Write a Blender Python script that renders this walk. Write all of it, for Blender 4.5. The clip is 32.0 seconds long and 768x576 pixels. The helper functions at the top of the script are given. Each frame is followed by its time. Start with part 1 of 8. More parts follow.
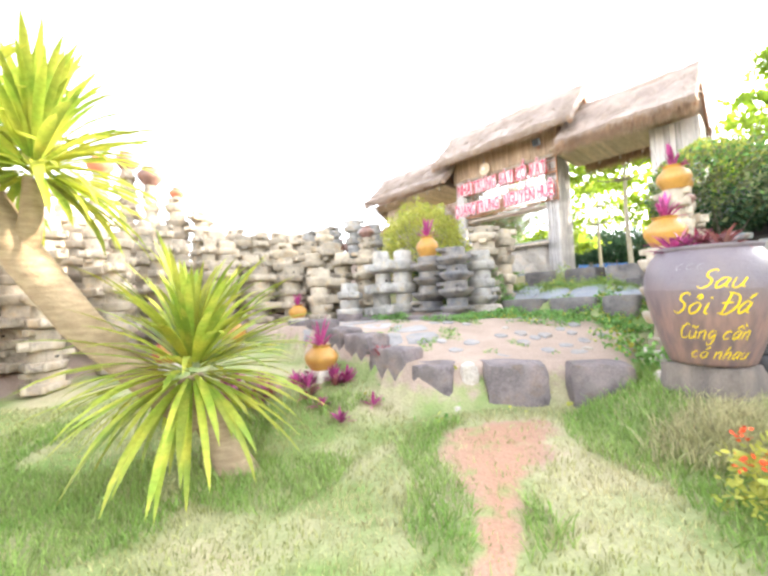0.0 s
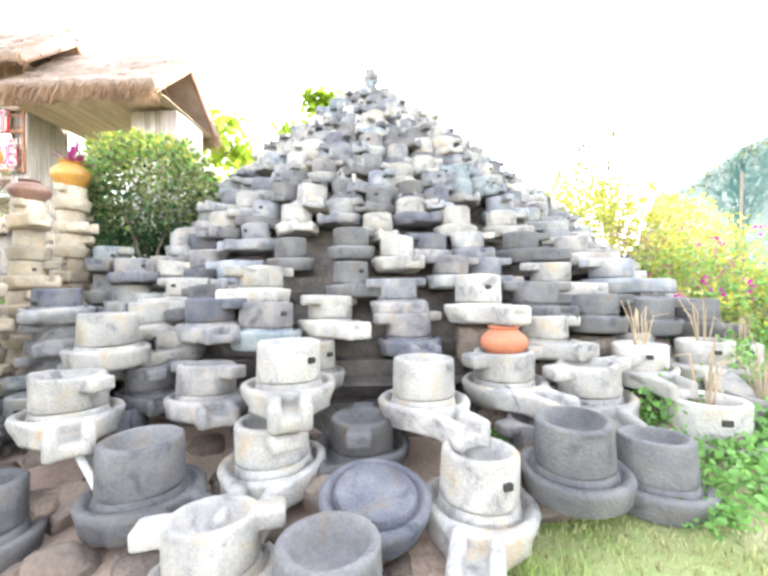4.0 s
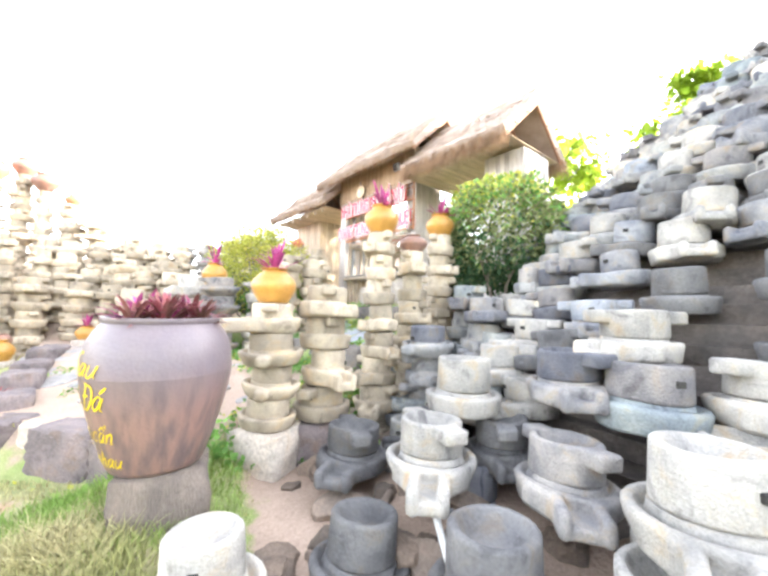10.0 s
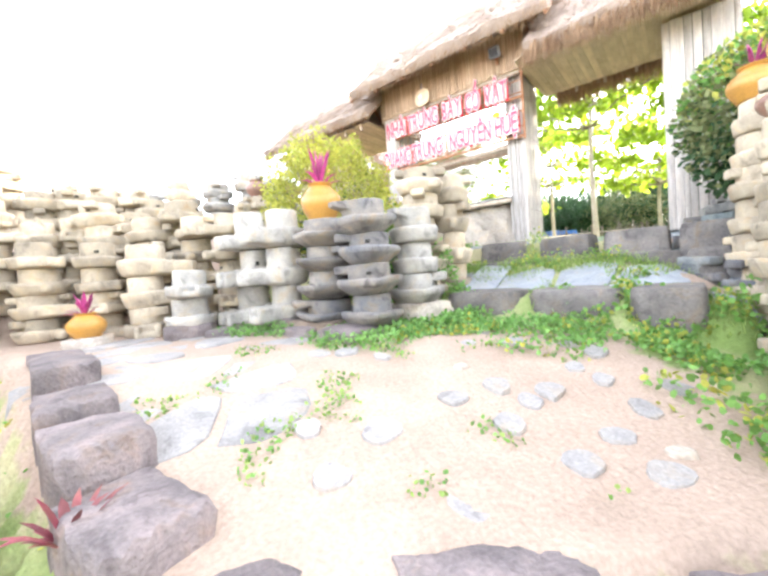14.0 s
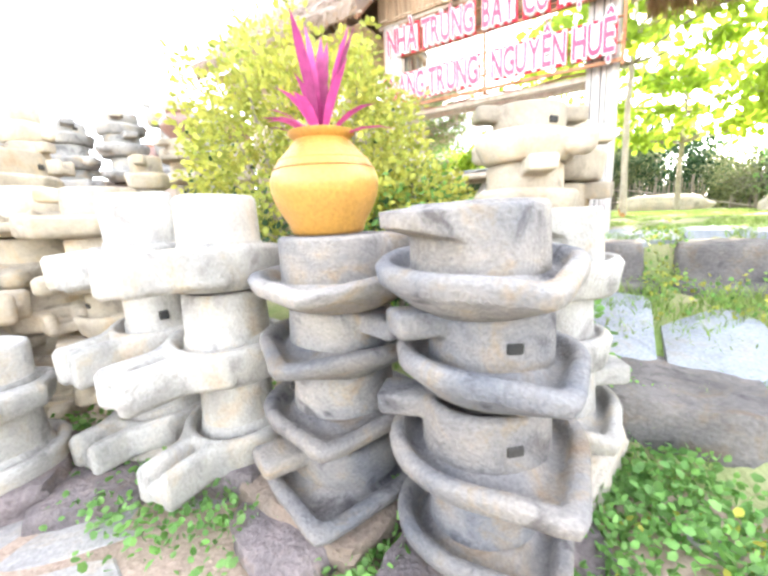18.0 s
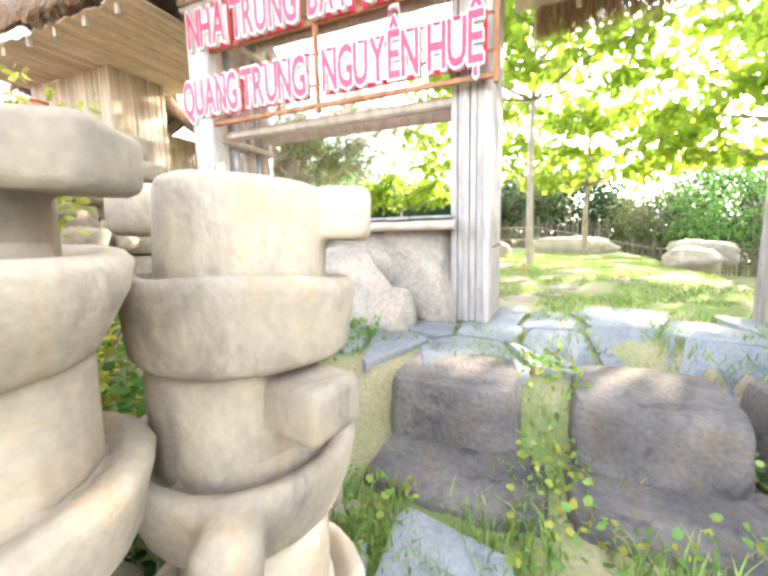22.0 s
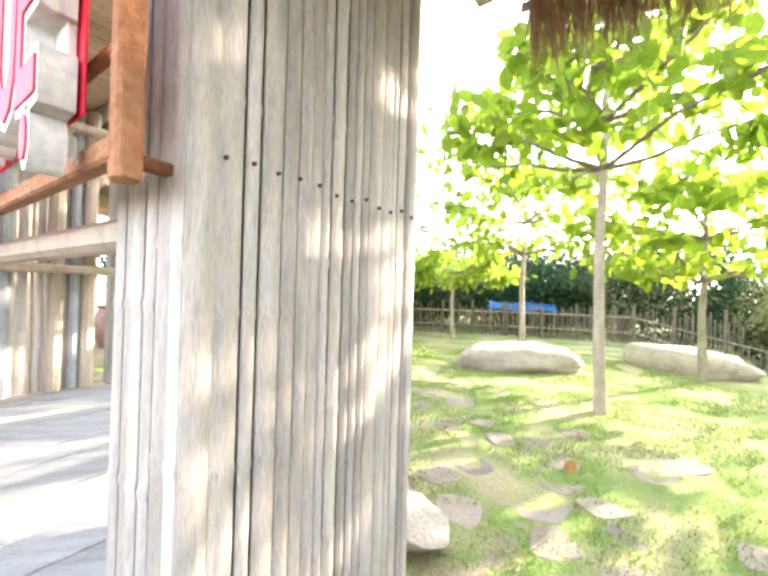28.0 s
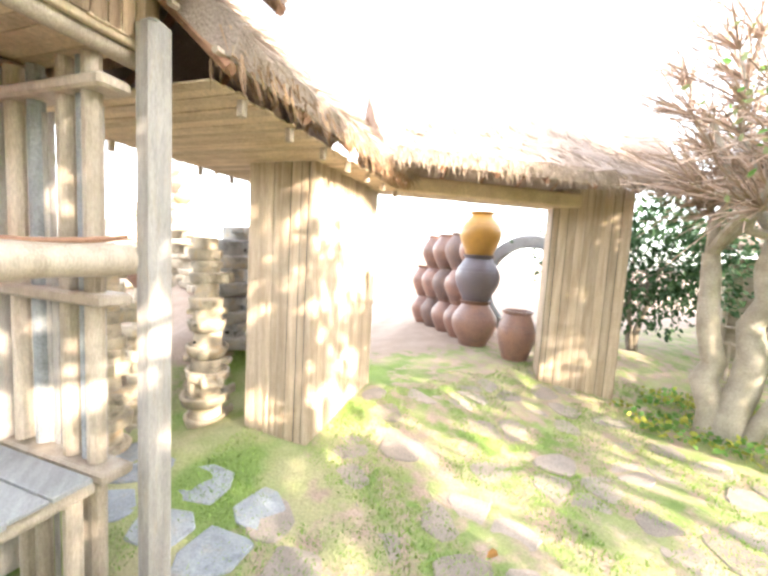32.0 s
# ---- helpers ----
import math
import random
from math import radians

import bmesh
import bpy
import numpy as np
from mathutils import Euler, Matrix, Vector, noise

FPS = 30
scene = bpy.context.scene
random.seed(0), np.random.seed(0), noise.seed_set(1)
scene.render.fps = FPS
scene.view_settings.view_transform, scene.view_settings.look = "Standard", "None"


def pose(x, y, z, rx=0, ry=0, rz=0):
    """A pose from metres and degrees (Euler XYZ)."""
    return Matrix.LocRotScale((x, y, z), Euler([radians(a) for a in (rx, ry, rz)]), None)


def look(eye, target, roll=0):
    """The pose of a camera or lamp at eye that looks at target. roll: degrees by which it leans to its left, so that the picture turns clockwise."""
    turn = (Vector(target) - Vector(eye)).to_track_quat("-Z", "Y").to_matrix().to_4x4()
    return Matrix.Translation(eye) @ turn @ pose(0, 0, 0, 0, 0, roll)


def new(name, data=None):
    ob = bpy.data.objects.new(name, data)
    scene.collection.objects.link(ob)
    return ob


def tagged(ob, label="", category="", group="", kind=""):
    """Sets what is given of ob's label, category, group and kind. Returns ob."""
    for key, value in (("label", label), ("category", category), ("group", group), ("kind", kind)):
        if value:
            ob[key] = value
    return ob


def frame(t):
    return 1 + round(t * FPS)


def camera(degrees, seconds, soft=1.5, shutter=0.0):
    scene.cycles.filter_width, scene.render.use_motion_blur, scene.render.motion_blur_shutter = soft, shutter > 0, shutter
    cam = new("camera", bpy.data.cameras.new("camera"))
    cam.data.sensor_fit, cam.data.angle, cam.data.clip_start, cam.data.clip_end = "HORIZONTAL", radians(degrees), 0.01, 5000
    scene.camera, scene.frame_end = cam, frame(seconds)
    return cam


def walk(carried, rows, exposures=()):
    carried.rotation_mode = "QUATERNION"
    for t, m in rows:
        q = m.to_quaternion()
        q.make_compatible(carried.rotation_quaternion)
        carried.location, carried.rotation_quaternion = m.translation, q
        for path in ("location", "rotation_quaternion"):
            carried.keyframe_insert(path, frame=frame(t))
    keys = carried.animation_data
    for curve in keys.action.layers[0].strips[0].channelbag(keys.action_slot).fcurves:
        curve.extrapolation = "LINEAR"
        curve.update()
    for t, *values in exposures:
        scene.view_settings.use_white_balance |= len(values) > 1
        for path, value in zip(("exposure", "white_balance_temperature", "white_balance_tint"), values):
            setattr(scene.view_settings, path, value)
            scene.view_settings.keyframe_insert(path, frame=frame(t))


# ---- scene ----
cam = camera(91.3, 32.0, soft=3.0)
METRES, EYE, TILT, LEAN, TURN = 30.0, 1.4, 0.0, 0.0, 0.0
EXPOSURES = [(0.0, 3.3), (1.0, 3.45), (2.0, 3.62), (5.0, 3.68), (6.5, 3.74), (8.0, 3.58), (9.5, 3.52), (10.5, 3.76), (12.0, 3.78), (13.0, 3.62), (16.0, 3.87), (18.0, 3.94), (19.5, 3.88), (21.0, 3.66), (22.0, 3.62), (24.0, 3.53), (27.0, 3.65), (28.0, 3.46), (29.0, 3.48), (30.0, 3.28), (31.0, 3.47), (32.0, 3.5)]
ROWS = [
    (0.0, 0.0, 0.0, 0.0, 0.11, 2.58, 2.43),
    (0.5, 0.014, 0.0171, -0.0014, -7.32, 1.95, 1.24),
    (1.0, 0.032, 0.0213, 0.0009, -17.94, 2.02, 2.23),
    (1.5, 0.0557, 0.0182, 0.0015, -31.51, 1.37, 3.68),
    (2.0, 0.0746, 0.016, 0.0024, -40.33, 0.29, 3.73),
    (2.5, 0.0942, 0.0167, 0.0041, -44.13, -0.84, 3.16),
    (4.5, 0.1744, -0.0053, 0.0098, -44.98, 0.58, 0.6),
    (5.0, 0.196, -0.0118, 0.009, -45.5, -1.34, 0.07),
    (5.5, 0.2192, -0.0163, 0.01, -48.95, -6.45, -0.86),
    (6.0, 0.2367, -0.0194, 0.0122, -52.05, -8.71, -1.38),
    (6.5, 0.2459, -0.0165, 0.0151, -51.2, -8.14, -1.5),
    (7.0, 0.242, -0.0072, 0.0206, -44.58, -5.42, -2.15),
    (7.5, 0.2297, -0.0013, 0.0273, -36.61, 0.51, -2.71),
    (8.0, 0.2147, 0.0022, 0.0353, -34.05, 8.56, -2.54),
    (8.5, 0.2036, 0.0068, 0.0363, -33.82, 17.71, -2.87),
    (9.0, 0.1924, 0.0121, 0.0346, -31.41, 26.51, -2.53),
    (9.5, 0.1771, 0.022, 0.0248, -16.25, 20.43, -3.29),
    (10.0, 0.1577, 0.0241, 0.0151, 3.44, 4.24, -1.56),
    (10.5, 0.1398, 0.025, 0.0082, 14.49, -5.29, -0.17),
    (11.0, 0.1191, 0.0319, 0.0044, 21.06, -10.57, 0.7),
    (11.5, 0.1005, 0.0398, 0.0051, 21.14, -9.82, 2.44),
    (12.0, 0.0813, 0.0496, 0.0063, 15.42, -5.58, 3.92),
    (12.5, 0.0626, 0.0665, 0.0078, 10.2, -2.79, 4.36),
    (13.0, 0.0474, 0.0805, 0.0084, 4.82, -1.89, 4.31),
    (13.5, 0.0389, 0.0936, 0.0091, -2.27, -1.91, 4.34),
    (15.5, 0.0258, 0.1702, 0.0223, -14.68, -4.25, 3.05),
    (16.0, 0.0269, 0.1836, 0.0314, -12.88, -5.59, 2.38),
    (16.5, 0.026, 0.1937, 0.0334, -11.96, -7.86, 2.24),
    (17.0, 0.0253, 0.2015, 0.0344, -12.98, -9.36, 2.51),
    (17.5, 0.0252, 0.2037, 0.0336, -14.08, -10.21, 2.88),
    (18.0, 0.0251, 0.2044, 0.0342, -14.93, -10.84, 2.83),
    (18.5, 0.0266, 0.2045, 0.0351, -15.7, -10.85, 2.76),
    (19.0, 0.0283, 0.2052, 0.0362, -17.03, -10.52, 2.76),
    (19.5, 0.0328, 0.2076, 0.0374, -20.07, -10.04, 2.37),
    (20.0, 0.0428, 0.2125, 0.039, -23.06, -9.46, 1.77),
    (20.5, 0.0525, 0.2187, 0.0421, -23.82, -9.05, 1.26),
    (21.0, 0.0637, 0.2293, 0.0437, -23.55, -8.6, 0.95),
    (21.5, 0.0756, 0.2398, 0.0475, -23.73, -8.36, 1.0),
    (22.0, 0.0898, 0.2521, 0.0487, -24.06, -7.87, 1.28),
    (22.5, 0.105, 0.2644, 0.0582, -24.39, -6.31, 1.68),
    (23.0, 0.1141, 0.2722, 0.0726, -24.6, -2.02, 1.42),
    (23.5, 0.1156, 0.282, 0.0817, -20.36, 4.78, 0.63),
    (24.0, 0.1149, 0.2876, 0.0852, -12.39, 7.77, 0.06),
    (24.5, 0.1119, 0.2882, 0.0856, -5.52, 7.59, -1.25),
    (26.5, 0.125, 0.291, 0.0913, -12.55, 8.65, -0.94),
    (27.0, 0.141, 0.2921, 0.0866, -18.42, 7.65, -0.41),
    (27.5, 0.1588, 0.3001, 0.0862, -18.63, 4.97, -1.63),
    (28.0, 0.1723, 0.3131, 0.0829, -11.14, 0.42, -1.66),
    (28.5, 0.1819, 0.3247, 0.0878, 2.54, -3.61, -0.7),
    (29.0, 0.1928, 0.3368, 0.0869, 17.08, -5.7, -0.24),
    (29.5, 0.198, 0.3479, 0.0878, 31.72, -7.32, -0.06),
    (30.0, 0.2009, 0.3639, 0.09, 42.86, -8.05, -0.99),
    (30.5, 0.204, 0.3811, 0.0912, 50.68, -7.1, -1.59),
    (31.0, 0.2072, 0.4015, 0.0951, 57.74, -5.45, -2.24),
    (31.5, 0.2035, 0.4226, 0.0945, 63.82, -5.09, -3.11),
    (32.0, 0.1989, 0.4479, 0.0976, 63.15, -5.27, -3.22),
]
walk(cam, [(t, pose(0, 0, EYE, TILT, LEAN, TURN) @ pose(METRES * x, METRES * y, METRES * z, 90 + pitch, roll, yaw)) for t, x, y, z, yaw, pitch, roll in ROWS], exposures=EXPOSURES)

# ---------------------------------------------------------------- world, sun
SUN_TO = Vector((0.945, 0.27, 0.35)).normalized()
world = bpy.data.worlds.new("world")
scene.world = world
world.use_nodes = True
wn, wl = world.node_tree.nodes, world.node_tree.links
wn.clear()
w_out = wn.new("ShaderNodeOutputWorld")
w_bg = wn.new("ShaderNodeBackground")
w_sky = wn.new("ShaderNodeTexSky")
w_sky.sky_type = "NISHITA"
w_sky.sun_disc = False
w_sky.sun_elevation = math.asin(SUN_TO.z)
w_sky.sun_rotation = math.atan2(SUN_TO.x, SUN_TO.y)
w_sky.dust_density = 1.5
w_sky.air_density = 1.0
w_hsv = wn.new("ShaderNodeHueSaturation")
w_hsv.inputs["Saturation"].default_value = 0.32
w_bg.inputs["Strength"].default_value = 0.15
wl.new(w_sky.outputs[0], w_hsv.inputs["Color"])
wl.new(w_hsv.outputs[0], w_bg.inputs["Color"])
wl.new(w_bg.outputs[0], w_out.inputs["Surface"])

sun_data = bpy.data.lights.new("sun", "SUN")
sun_data.energy = 2.0
sun_data.angle = radians(0.6)
sun_data.color = (1.0, 0.86, 0.66)
sun = new("sun", sun_data)
sun.matrix_world = look(SUN_TO * 60, (0, 0, 0))


# ---------------------------------------------------------------- materials
def mat(name, c1, c2, rough=0.8, scale=6.0, fine=60.0, bump=0.3, vary=0.15, c3=None, metal=0.0, trans=0.0, island=False, stretch=None, spec=0.3, ramp=None, grain=0.6, stain=0.0):
    """Two colours mixed by coarse noise, mottled by fine noise, with a random shift per object or island."""
    m = bpy.data.materials.new(name)
    m.use_nodes = True
    nt = m.node_tree
    n, l = nt.nodes, nt.links
    b = n["Principled BSDF"]
    b.inputs["Roughness"].default_value = rough
    b.inputs["Metallic"].default_value = metal
    b.inputs["Specular IOR Level"].default_value = spec
    tc = n.new("ShaderNodeTexCoord")
    mp = n.new("ShaderNodeMapping")
    if stretch:
        mp.inputs["Scale"].default_value = stretch
    rnd = n.new("ShaderNodeObjectInfo")
    sh = n.new("ShaderNodeVectorMath")
    sh.operation = "ADD"
    mul = n.new("ShaderNodeMath")
    mul.operation = "MULTIPLY"
    mul.inputs[1].default_value = 37.0
    l.new(rnd.outputs["Random"], mul.inputs[0])
    l.new(tc.outputs["Object"], sh.inputs[0])
    l.new(mul.outputs[0], sh.inputs[1])
    l.new(sh.outputs[0], mp.inputs["Vector"])
    n1 = n.new("ShaderNodeTexNoise")
    n1.inputs["Scale"].default_value = scale
    n1.inputs["Detail"].default_value = 5
    n2 = n.new("ShaderNodeTexNoise")
    n2.inputs["Scale"].default_value = fine
    n2.inputs["Detail"].default_value = 4
    l.new(mp.outputs[0], n1.inputs["Vector"])
    l.new(mp.outputs[0], n2.inputs["Vector"])
    mix = n.new("ShaderNodeMix")
    mix.data_type = "RGBA"
    r1 = n.new("ShaderNodeMapRange")
    r1.inputs["From Min"].default_value = 0.35
    r1.inputs["From Max"].default_value = 0.65
    l.new(n1.outputs["Fac"], r1.inputs["Value"])
    l.new(r1.outputs[0], mix.inputs["Factor"])
    mix.inputs["A"].default_value = (*c1, 1)
    mix.inputs["B"].default_value = (*c2, 1)
    if island:
        geo = n.new("ShaderNodeNewGeometry")
        rsock = geo.outputs["Random Per Island"]
    else:
        rsock = rnd.outputs["Random"]
    col = mix.outputs["Result"]
    if ramp:
        cr = n.new("ShaderNodeValToRGB")
        cr.color_ramp.interpolation = "LINEAR"
        while len(cr.color_ramp.elements) < len(ramp):
            cr.color_ramp.elements.new(0.5)
        for e, (p, c) in zip(cr.color_ramp.elements, ramp):
            e.position, e.color = p, (*c, 1)
        l.new(rsock, cr.inputs["Fac"])
        mm = n.new("ShaderNodeMix")
        mm.data_type = "RGBA"
        mm.blend_type = "MULTIPLY"
        mm.inputs["Factor"].default_value = 1.0
        l.new(col, mm.inputs["A"])
        l.new(cr.outputs[0], mm.inputs["B"])
        col = mm.outputs["Result"]
    hs = n.new("ShaderNodeHueSaturation")
    vv = n.new("ShaderNodeMapRange")
    vv.inputs["To Min"].default_value = 1 - vary
    vv.inputs["To Max"].default_value = 1 + vary
    l.new(rsock, vv.inputs["Value"])
    l.new(vv.outputs[0], hs.inputs["Value"])
    l.new(col, hs.inputs["Color"])
    ov = n.new("ShaderNodeMix")
    ov.data_type = "RGBA"
    ov.blend_type = "MULTIPLY"
    ov.inputs["Factor"].default_value = grain
    r2 = n.new("ShaderNodeMapRange")
    r2.inputs["From Min"].default_value = 0.3
    r2.inputs["From Max"].default_value = 0.7
    r2.inputs["To Min"].default_value = 0.62
    r2.inputs["To Max"].default_value = 1.1
    l.new(n2.outputs["Fac"], r2.inputs["Value"])
    l.new(hs.outputs[0], ov.inputs["A"])
    l.new(r2.outputs[0], ov.inputs["B"])
    if stain:
        n3 = n.new("ShaderNodeTexNoise")
        n3.inputs["Scale"].default_value = 5.5
        n3.inputs["Detail"].default_value = 6
        n3.inputs["Roughness"].default_value = 0.62
        n3.inputs["Distortion"].default_value = 0.7
        l.new(mp.outputs[0], n3.inputs["Vector"])
        sr = n.new("ShaderNodeValToRGB")
        for _ in range(3):
            sr.color_ramp.elements.new(0.5)
        for e, (p, c) in zip(sr.color_ramp.elements, ((0.32, (0.36, 0.36, 0.4)), (0.43, (0.88, 0.9, 0.95)), (0.55, (1.04, 1.04, 1.04)), (0.63, (1.12, 1.0, 0.84)), (0.74, (1.1, 0.84, 0.6)))):
            e.position, e.color = p, (*c, 1)
        l.new(n3.outputs["Fac"], sr.inputs["Fac"])
        sx = n.new("ShaderNodeMix")
        sx.data_type = "RGBA"
        sx.blend_type = "MULTIPLY"
        sx.inputs["Factor"].default_value = stain
        l.new(ov.outputs["Result"], sx.inputs["A"])
        l.new(sr.outputs[0], sx.inputs["B"])
        ov = sx
    l.new(ov.outputs["Result"], b.inputs["Base Color"])
    if bump:
        ad = n.new("ShaderNodeMath")
        ad.operation = "ADD"
        l.new(n1.outputs["Fac"], ad.inputs[0])
        l.new(n2.outputs["Fac"], ad.inputs[1])
        bp = n.new("ShaderNodeBump")
        bp.inputs["Strength"].default_value = bump
        bp.inputs["Distance"].default_value = 0.02
        l.new(ad.outputs[0], bp.inputs["Height"])
        l.new(bp.outputs[0], b.inputs["Normal"])
    if trans:
        tr = n.new("ShaderNodeBsdfTranslucent")
        ms = n.new("ShaderNodeMixShader")
        ms.inputs[0].default_value = trans
        l.new(ov.outputs["Result"], tr.inputs["Color"])
        l.new(b.outputs[0], ms.inputs[1])
        l.new(tr.outputs[0], ms.inputs[2])
        l.new(ms.outputs[0], n["Material Output"].inputs["Surface"])
    return m


STONE_TINTS = [(0.0, (0.42, 0.42, 0.47)), (0.18, (0.66, 0.66, 0.70)), (0.36, (1.02, 0.97, 0.88)), (0.5, (0.68, 0.78, 0.80)), (0.64, (1.06, 1.0, 0.93)), (0.8, (0.60, 0.55, 0.52)), (1.0, (0.80, 0.84, 0.90))]
M_stone = mat("carved stone", (0.38, 0.375, 0.37), (0.205, 0.212, 0.235), 0.9, 4, 80, 0.55, 0.12, ramp=STONE_TINTS, grain=0.55, stain=0.8)
M_stone_court = mat("grey court stone", (0.31, 0.275, 0.245), (0.155, 0.155, 0.166), 0.9, 2.6, 80, 0.5, 0.2, grain=0.6, stain=0.95)
M_stone_pale = mat("pale carved stone", (0.41, 0.385, 0.35), (0.27, 0.255, 0.237), 0.9, 4, 80, 0.55, 0.16, grain=0.5, stain=0.8)
# white stone; on the court columns its brightness stands for direct sun
M_stone_white = mat("white stone, doubling as sunlit stone", (0.5, 0.47, 0.43), (0.33, 0.31, 0.285), 0.9, 4, 70, 0.5, 0.14, grain=0.45, stain=0.6)
# cream stone, warmed and lightened in colour for sunlight on the columns
M_stone_warm = mat("cream stone with sunlit tone", (0.5, 0.425, 0.325), (0.34, 0.285, 0.22), 0.9, 4, 55, 0.2, 0.25, grain=0.32, stain=0.6)
M_stone_dark = mat("dark basalt", (0.16, 0.155, 0.155), (0.1, 0.097, 0.1), 0.9, 4, 55, 0.5, 0.15, grain=0.45, stain=0.6)
M_stone_stuff = mat("heap stone", (0.34, 0.335, 0.335), (0.195, 0.2, 0.222), 0.9, 4, 80, 0.55, 0.18, island=True, ramp=STONE_TINTS, grain=0.55, stain=0.8)
M_hole_shade = mat("near-black hole shade", (0.05, 0.045, 0.04), (0.03, 0.03, 0.03), 0.9)
# darkened so that the heap's core carries the shade between the mills
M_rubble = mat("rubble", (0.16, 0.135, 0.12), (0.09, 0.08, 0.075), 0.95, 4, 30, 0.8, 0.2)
M_rock = mat("beige rock", (0.56, 0.49, 0.42), (0.43, 0.38, 0.33), 0.9, 2.5, 30, 0.8, 0.12, stain=0.4)
M_rock_brown = mat("brown rubble rock", (0.25, 0.19, 0.15), (0.16, 0.13, 0.11), 0.9, 4, 40, 0.8, 0.25)
M_laterite = mat("dark kerb stone", (0.25, 0.205, 0.2), (0.15, 0.128, 0.128), 0.95, 4, 45, 0.9, 0.12, stain=0.5)
M_step = mat("dark hewn step stone", (0.245, 0.22, 0.205), (0.135, 0.123, 0.118), 0.95, 3, 40, 0.6, 0.12, stain=0.7)
M_faint = mat("faded chalk mark", (0.3, 0.27, 0.29), (0.24, 0.22, 0.24), 0.6)
M_slab = mat("slate paving", (0.35, 0.37, 0.4), (0.28, 0.295, 0.32), 0.75, 3, 50, 0.35, 0.12, stain=0.5)
M_flag = mat("dusty flagstone", (0.37, 0.345, 0.33), (0.30, 0.28, 0.27), 0.85, 3, 50, 0.35, 0.12, stain=0.5)
M_cobble = mat("brownish paving stone", (0.38, 0.31, 0.27), (0.28, 0.24, 0.215), 0.85, 4, 50, 0.4, 0.2)
M_bamboo = mat("weathered bamboo slat", (0.53, 0.485, 0.46), (0.4, 0.365, 0.345), 0.6, 3, 40, 0.35, 0.2, stretch=(6, 6, 0.8), stain=0.35)
M_bamboo_tan = mat("tan bamboo slat", (0.55, 0.44, 0.34), (0.41, 0.31, 0.225), 0.6, 3, 40, 0.35, 0.16, stretch=(6, 6, 0.5))
M_bamboo_soffit = mat("flattened bamboo mat", (0.69, 0.55, 0.4), (0.54, 0.41, 0.285), 0.7, 3, 40, 0.4, 0.15)
M_pole = mat("bamboo pole", (0.56, 0.47, 0.39), (0.43, 0.35, 0.28), 0.5, 3, 30, 0.3, 0.18, stretch=(4, 4, 1))
M_rafter = mat("red-brown rafter", (0.36, 0.20, 0.13), (0.26, 0.14, 0.09), 0.8, 4, 40, 0.4, 0.15)
M_rust = mat("rusty steel", (0.30, 0.12, 0.06), (0.42, 0.22, 0.13), 0.85, 10, 60, 0.6, 0.1)
M_nail = mat("rusted nail", (0.13, 0.07, 0.045), (0.09, 0.05, 0.035), 0.8, 10, 60, 0, 0.1)
M_red_back = mat("bright red sheet", (0.82, 0.025, 0.06), (0.7, 0.03, 0.07), 0.5, 4, 50, 0.1, 0.05, trans=0.3)
M_red = mat("red letter paint", (0.66, 0.05, 0.12), (0.58, 0.07, 0.13), 0.5, 4, 50, 0.1, 0.05)
M_white = mat("white letter sheet", (0.80, 0.76, 0.76), (0.72, 0.69, 0.68), 0.5, 5, 60, 0.1, 0.04)
M_thatch = mat("dry thatch", (0.46, 0.37, 0.32), (0.34, 0.27, 0.235), 0.95, 3, 60, 1.0, 0.1)
M_straw = mat("straw strands", (0.5, 0.4, 0.33), (0.36, 0.28, 0.22), 0.9, 3, 40, 0.0, 0.35, island=True)
M_straw_dark = mat("brown eave straw", (0.42, 0.28, 0.18), (0.29, 0.18, 0.11), 0.9, 3, 40, 0.0, 0.35, island=True)
M_timber = mat("grey timber board", (0.42, 0.42, 0.43), (0.32, 0.32, 0.33), 0.8, 3, 50, 0.5, 0.12, stretch=(1, 6, 1))
# on the pillar cores this near-black stands for shade between the slats
M_dark = mat("matte near-black", (0.05, 0.05, 0.06), (0.03, 0.03, 0.035), 0.8)
M_grey_plastic = mat("grey plastic", (0.30, 0.31, 0.33), (0.24, 0.25, 0.27), 0.5)
M_leaf = mat("green leaf", (0.22, 0.4, 0.1), (0.14, 0.3, 0.07), 0.55, 2, 30, 0, 0.35, trans=0.35, island=True)
M_leaf_bed = mat("fresh creeper leaf", (0.27, 0.47, 0.15), (0.17, 0.36, 0.1), 0.5, 2, 30, 0, 0.3, trans=0.45, island=True)
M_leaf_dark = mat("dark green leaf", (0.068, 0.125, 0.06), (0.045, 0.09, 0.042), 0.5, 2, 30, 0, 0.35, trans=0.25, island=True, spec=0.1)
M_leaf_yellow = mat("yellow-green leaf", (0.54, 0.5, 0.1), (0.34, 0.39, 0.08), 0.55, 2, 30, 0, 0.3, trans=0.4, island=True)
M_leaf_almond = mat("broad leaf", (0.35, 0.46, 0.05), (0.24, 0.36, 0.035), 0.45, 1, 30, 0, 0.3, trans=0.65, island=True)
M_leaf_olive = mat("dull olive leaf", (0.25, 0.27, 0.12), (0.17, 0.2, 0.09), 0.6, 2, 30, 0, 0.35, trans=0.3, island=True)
M_grass = mat("grass blade", (0.34, 0.36, 0.14), (0.5, 0.45, 0.25), 0.7, 1.2, 30, 0, 0.35, trans=0.3, island=True)
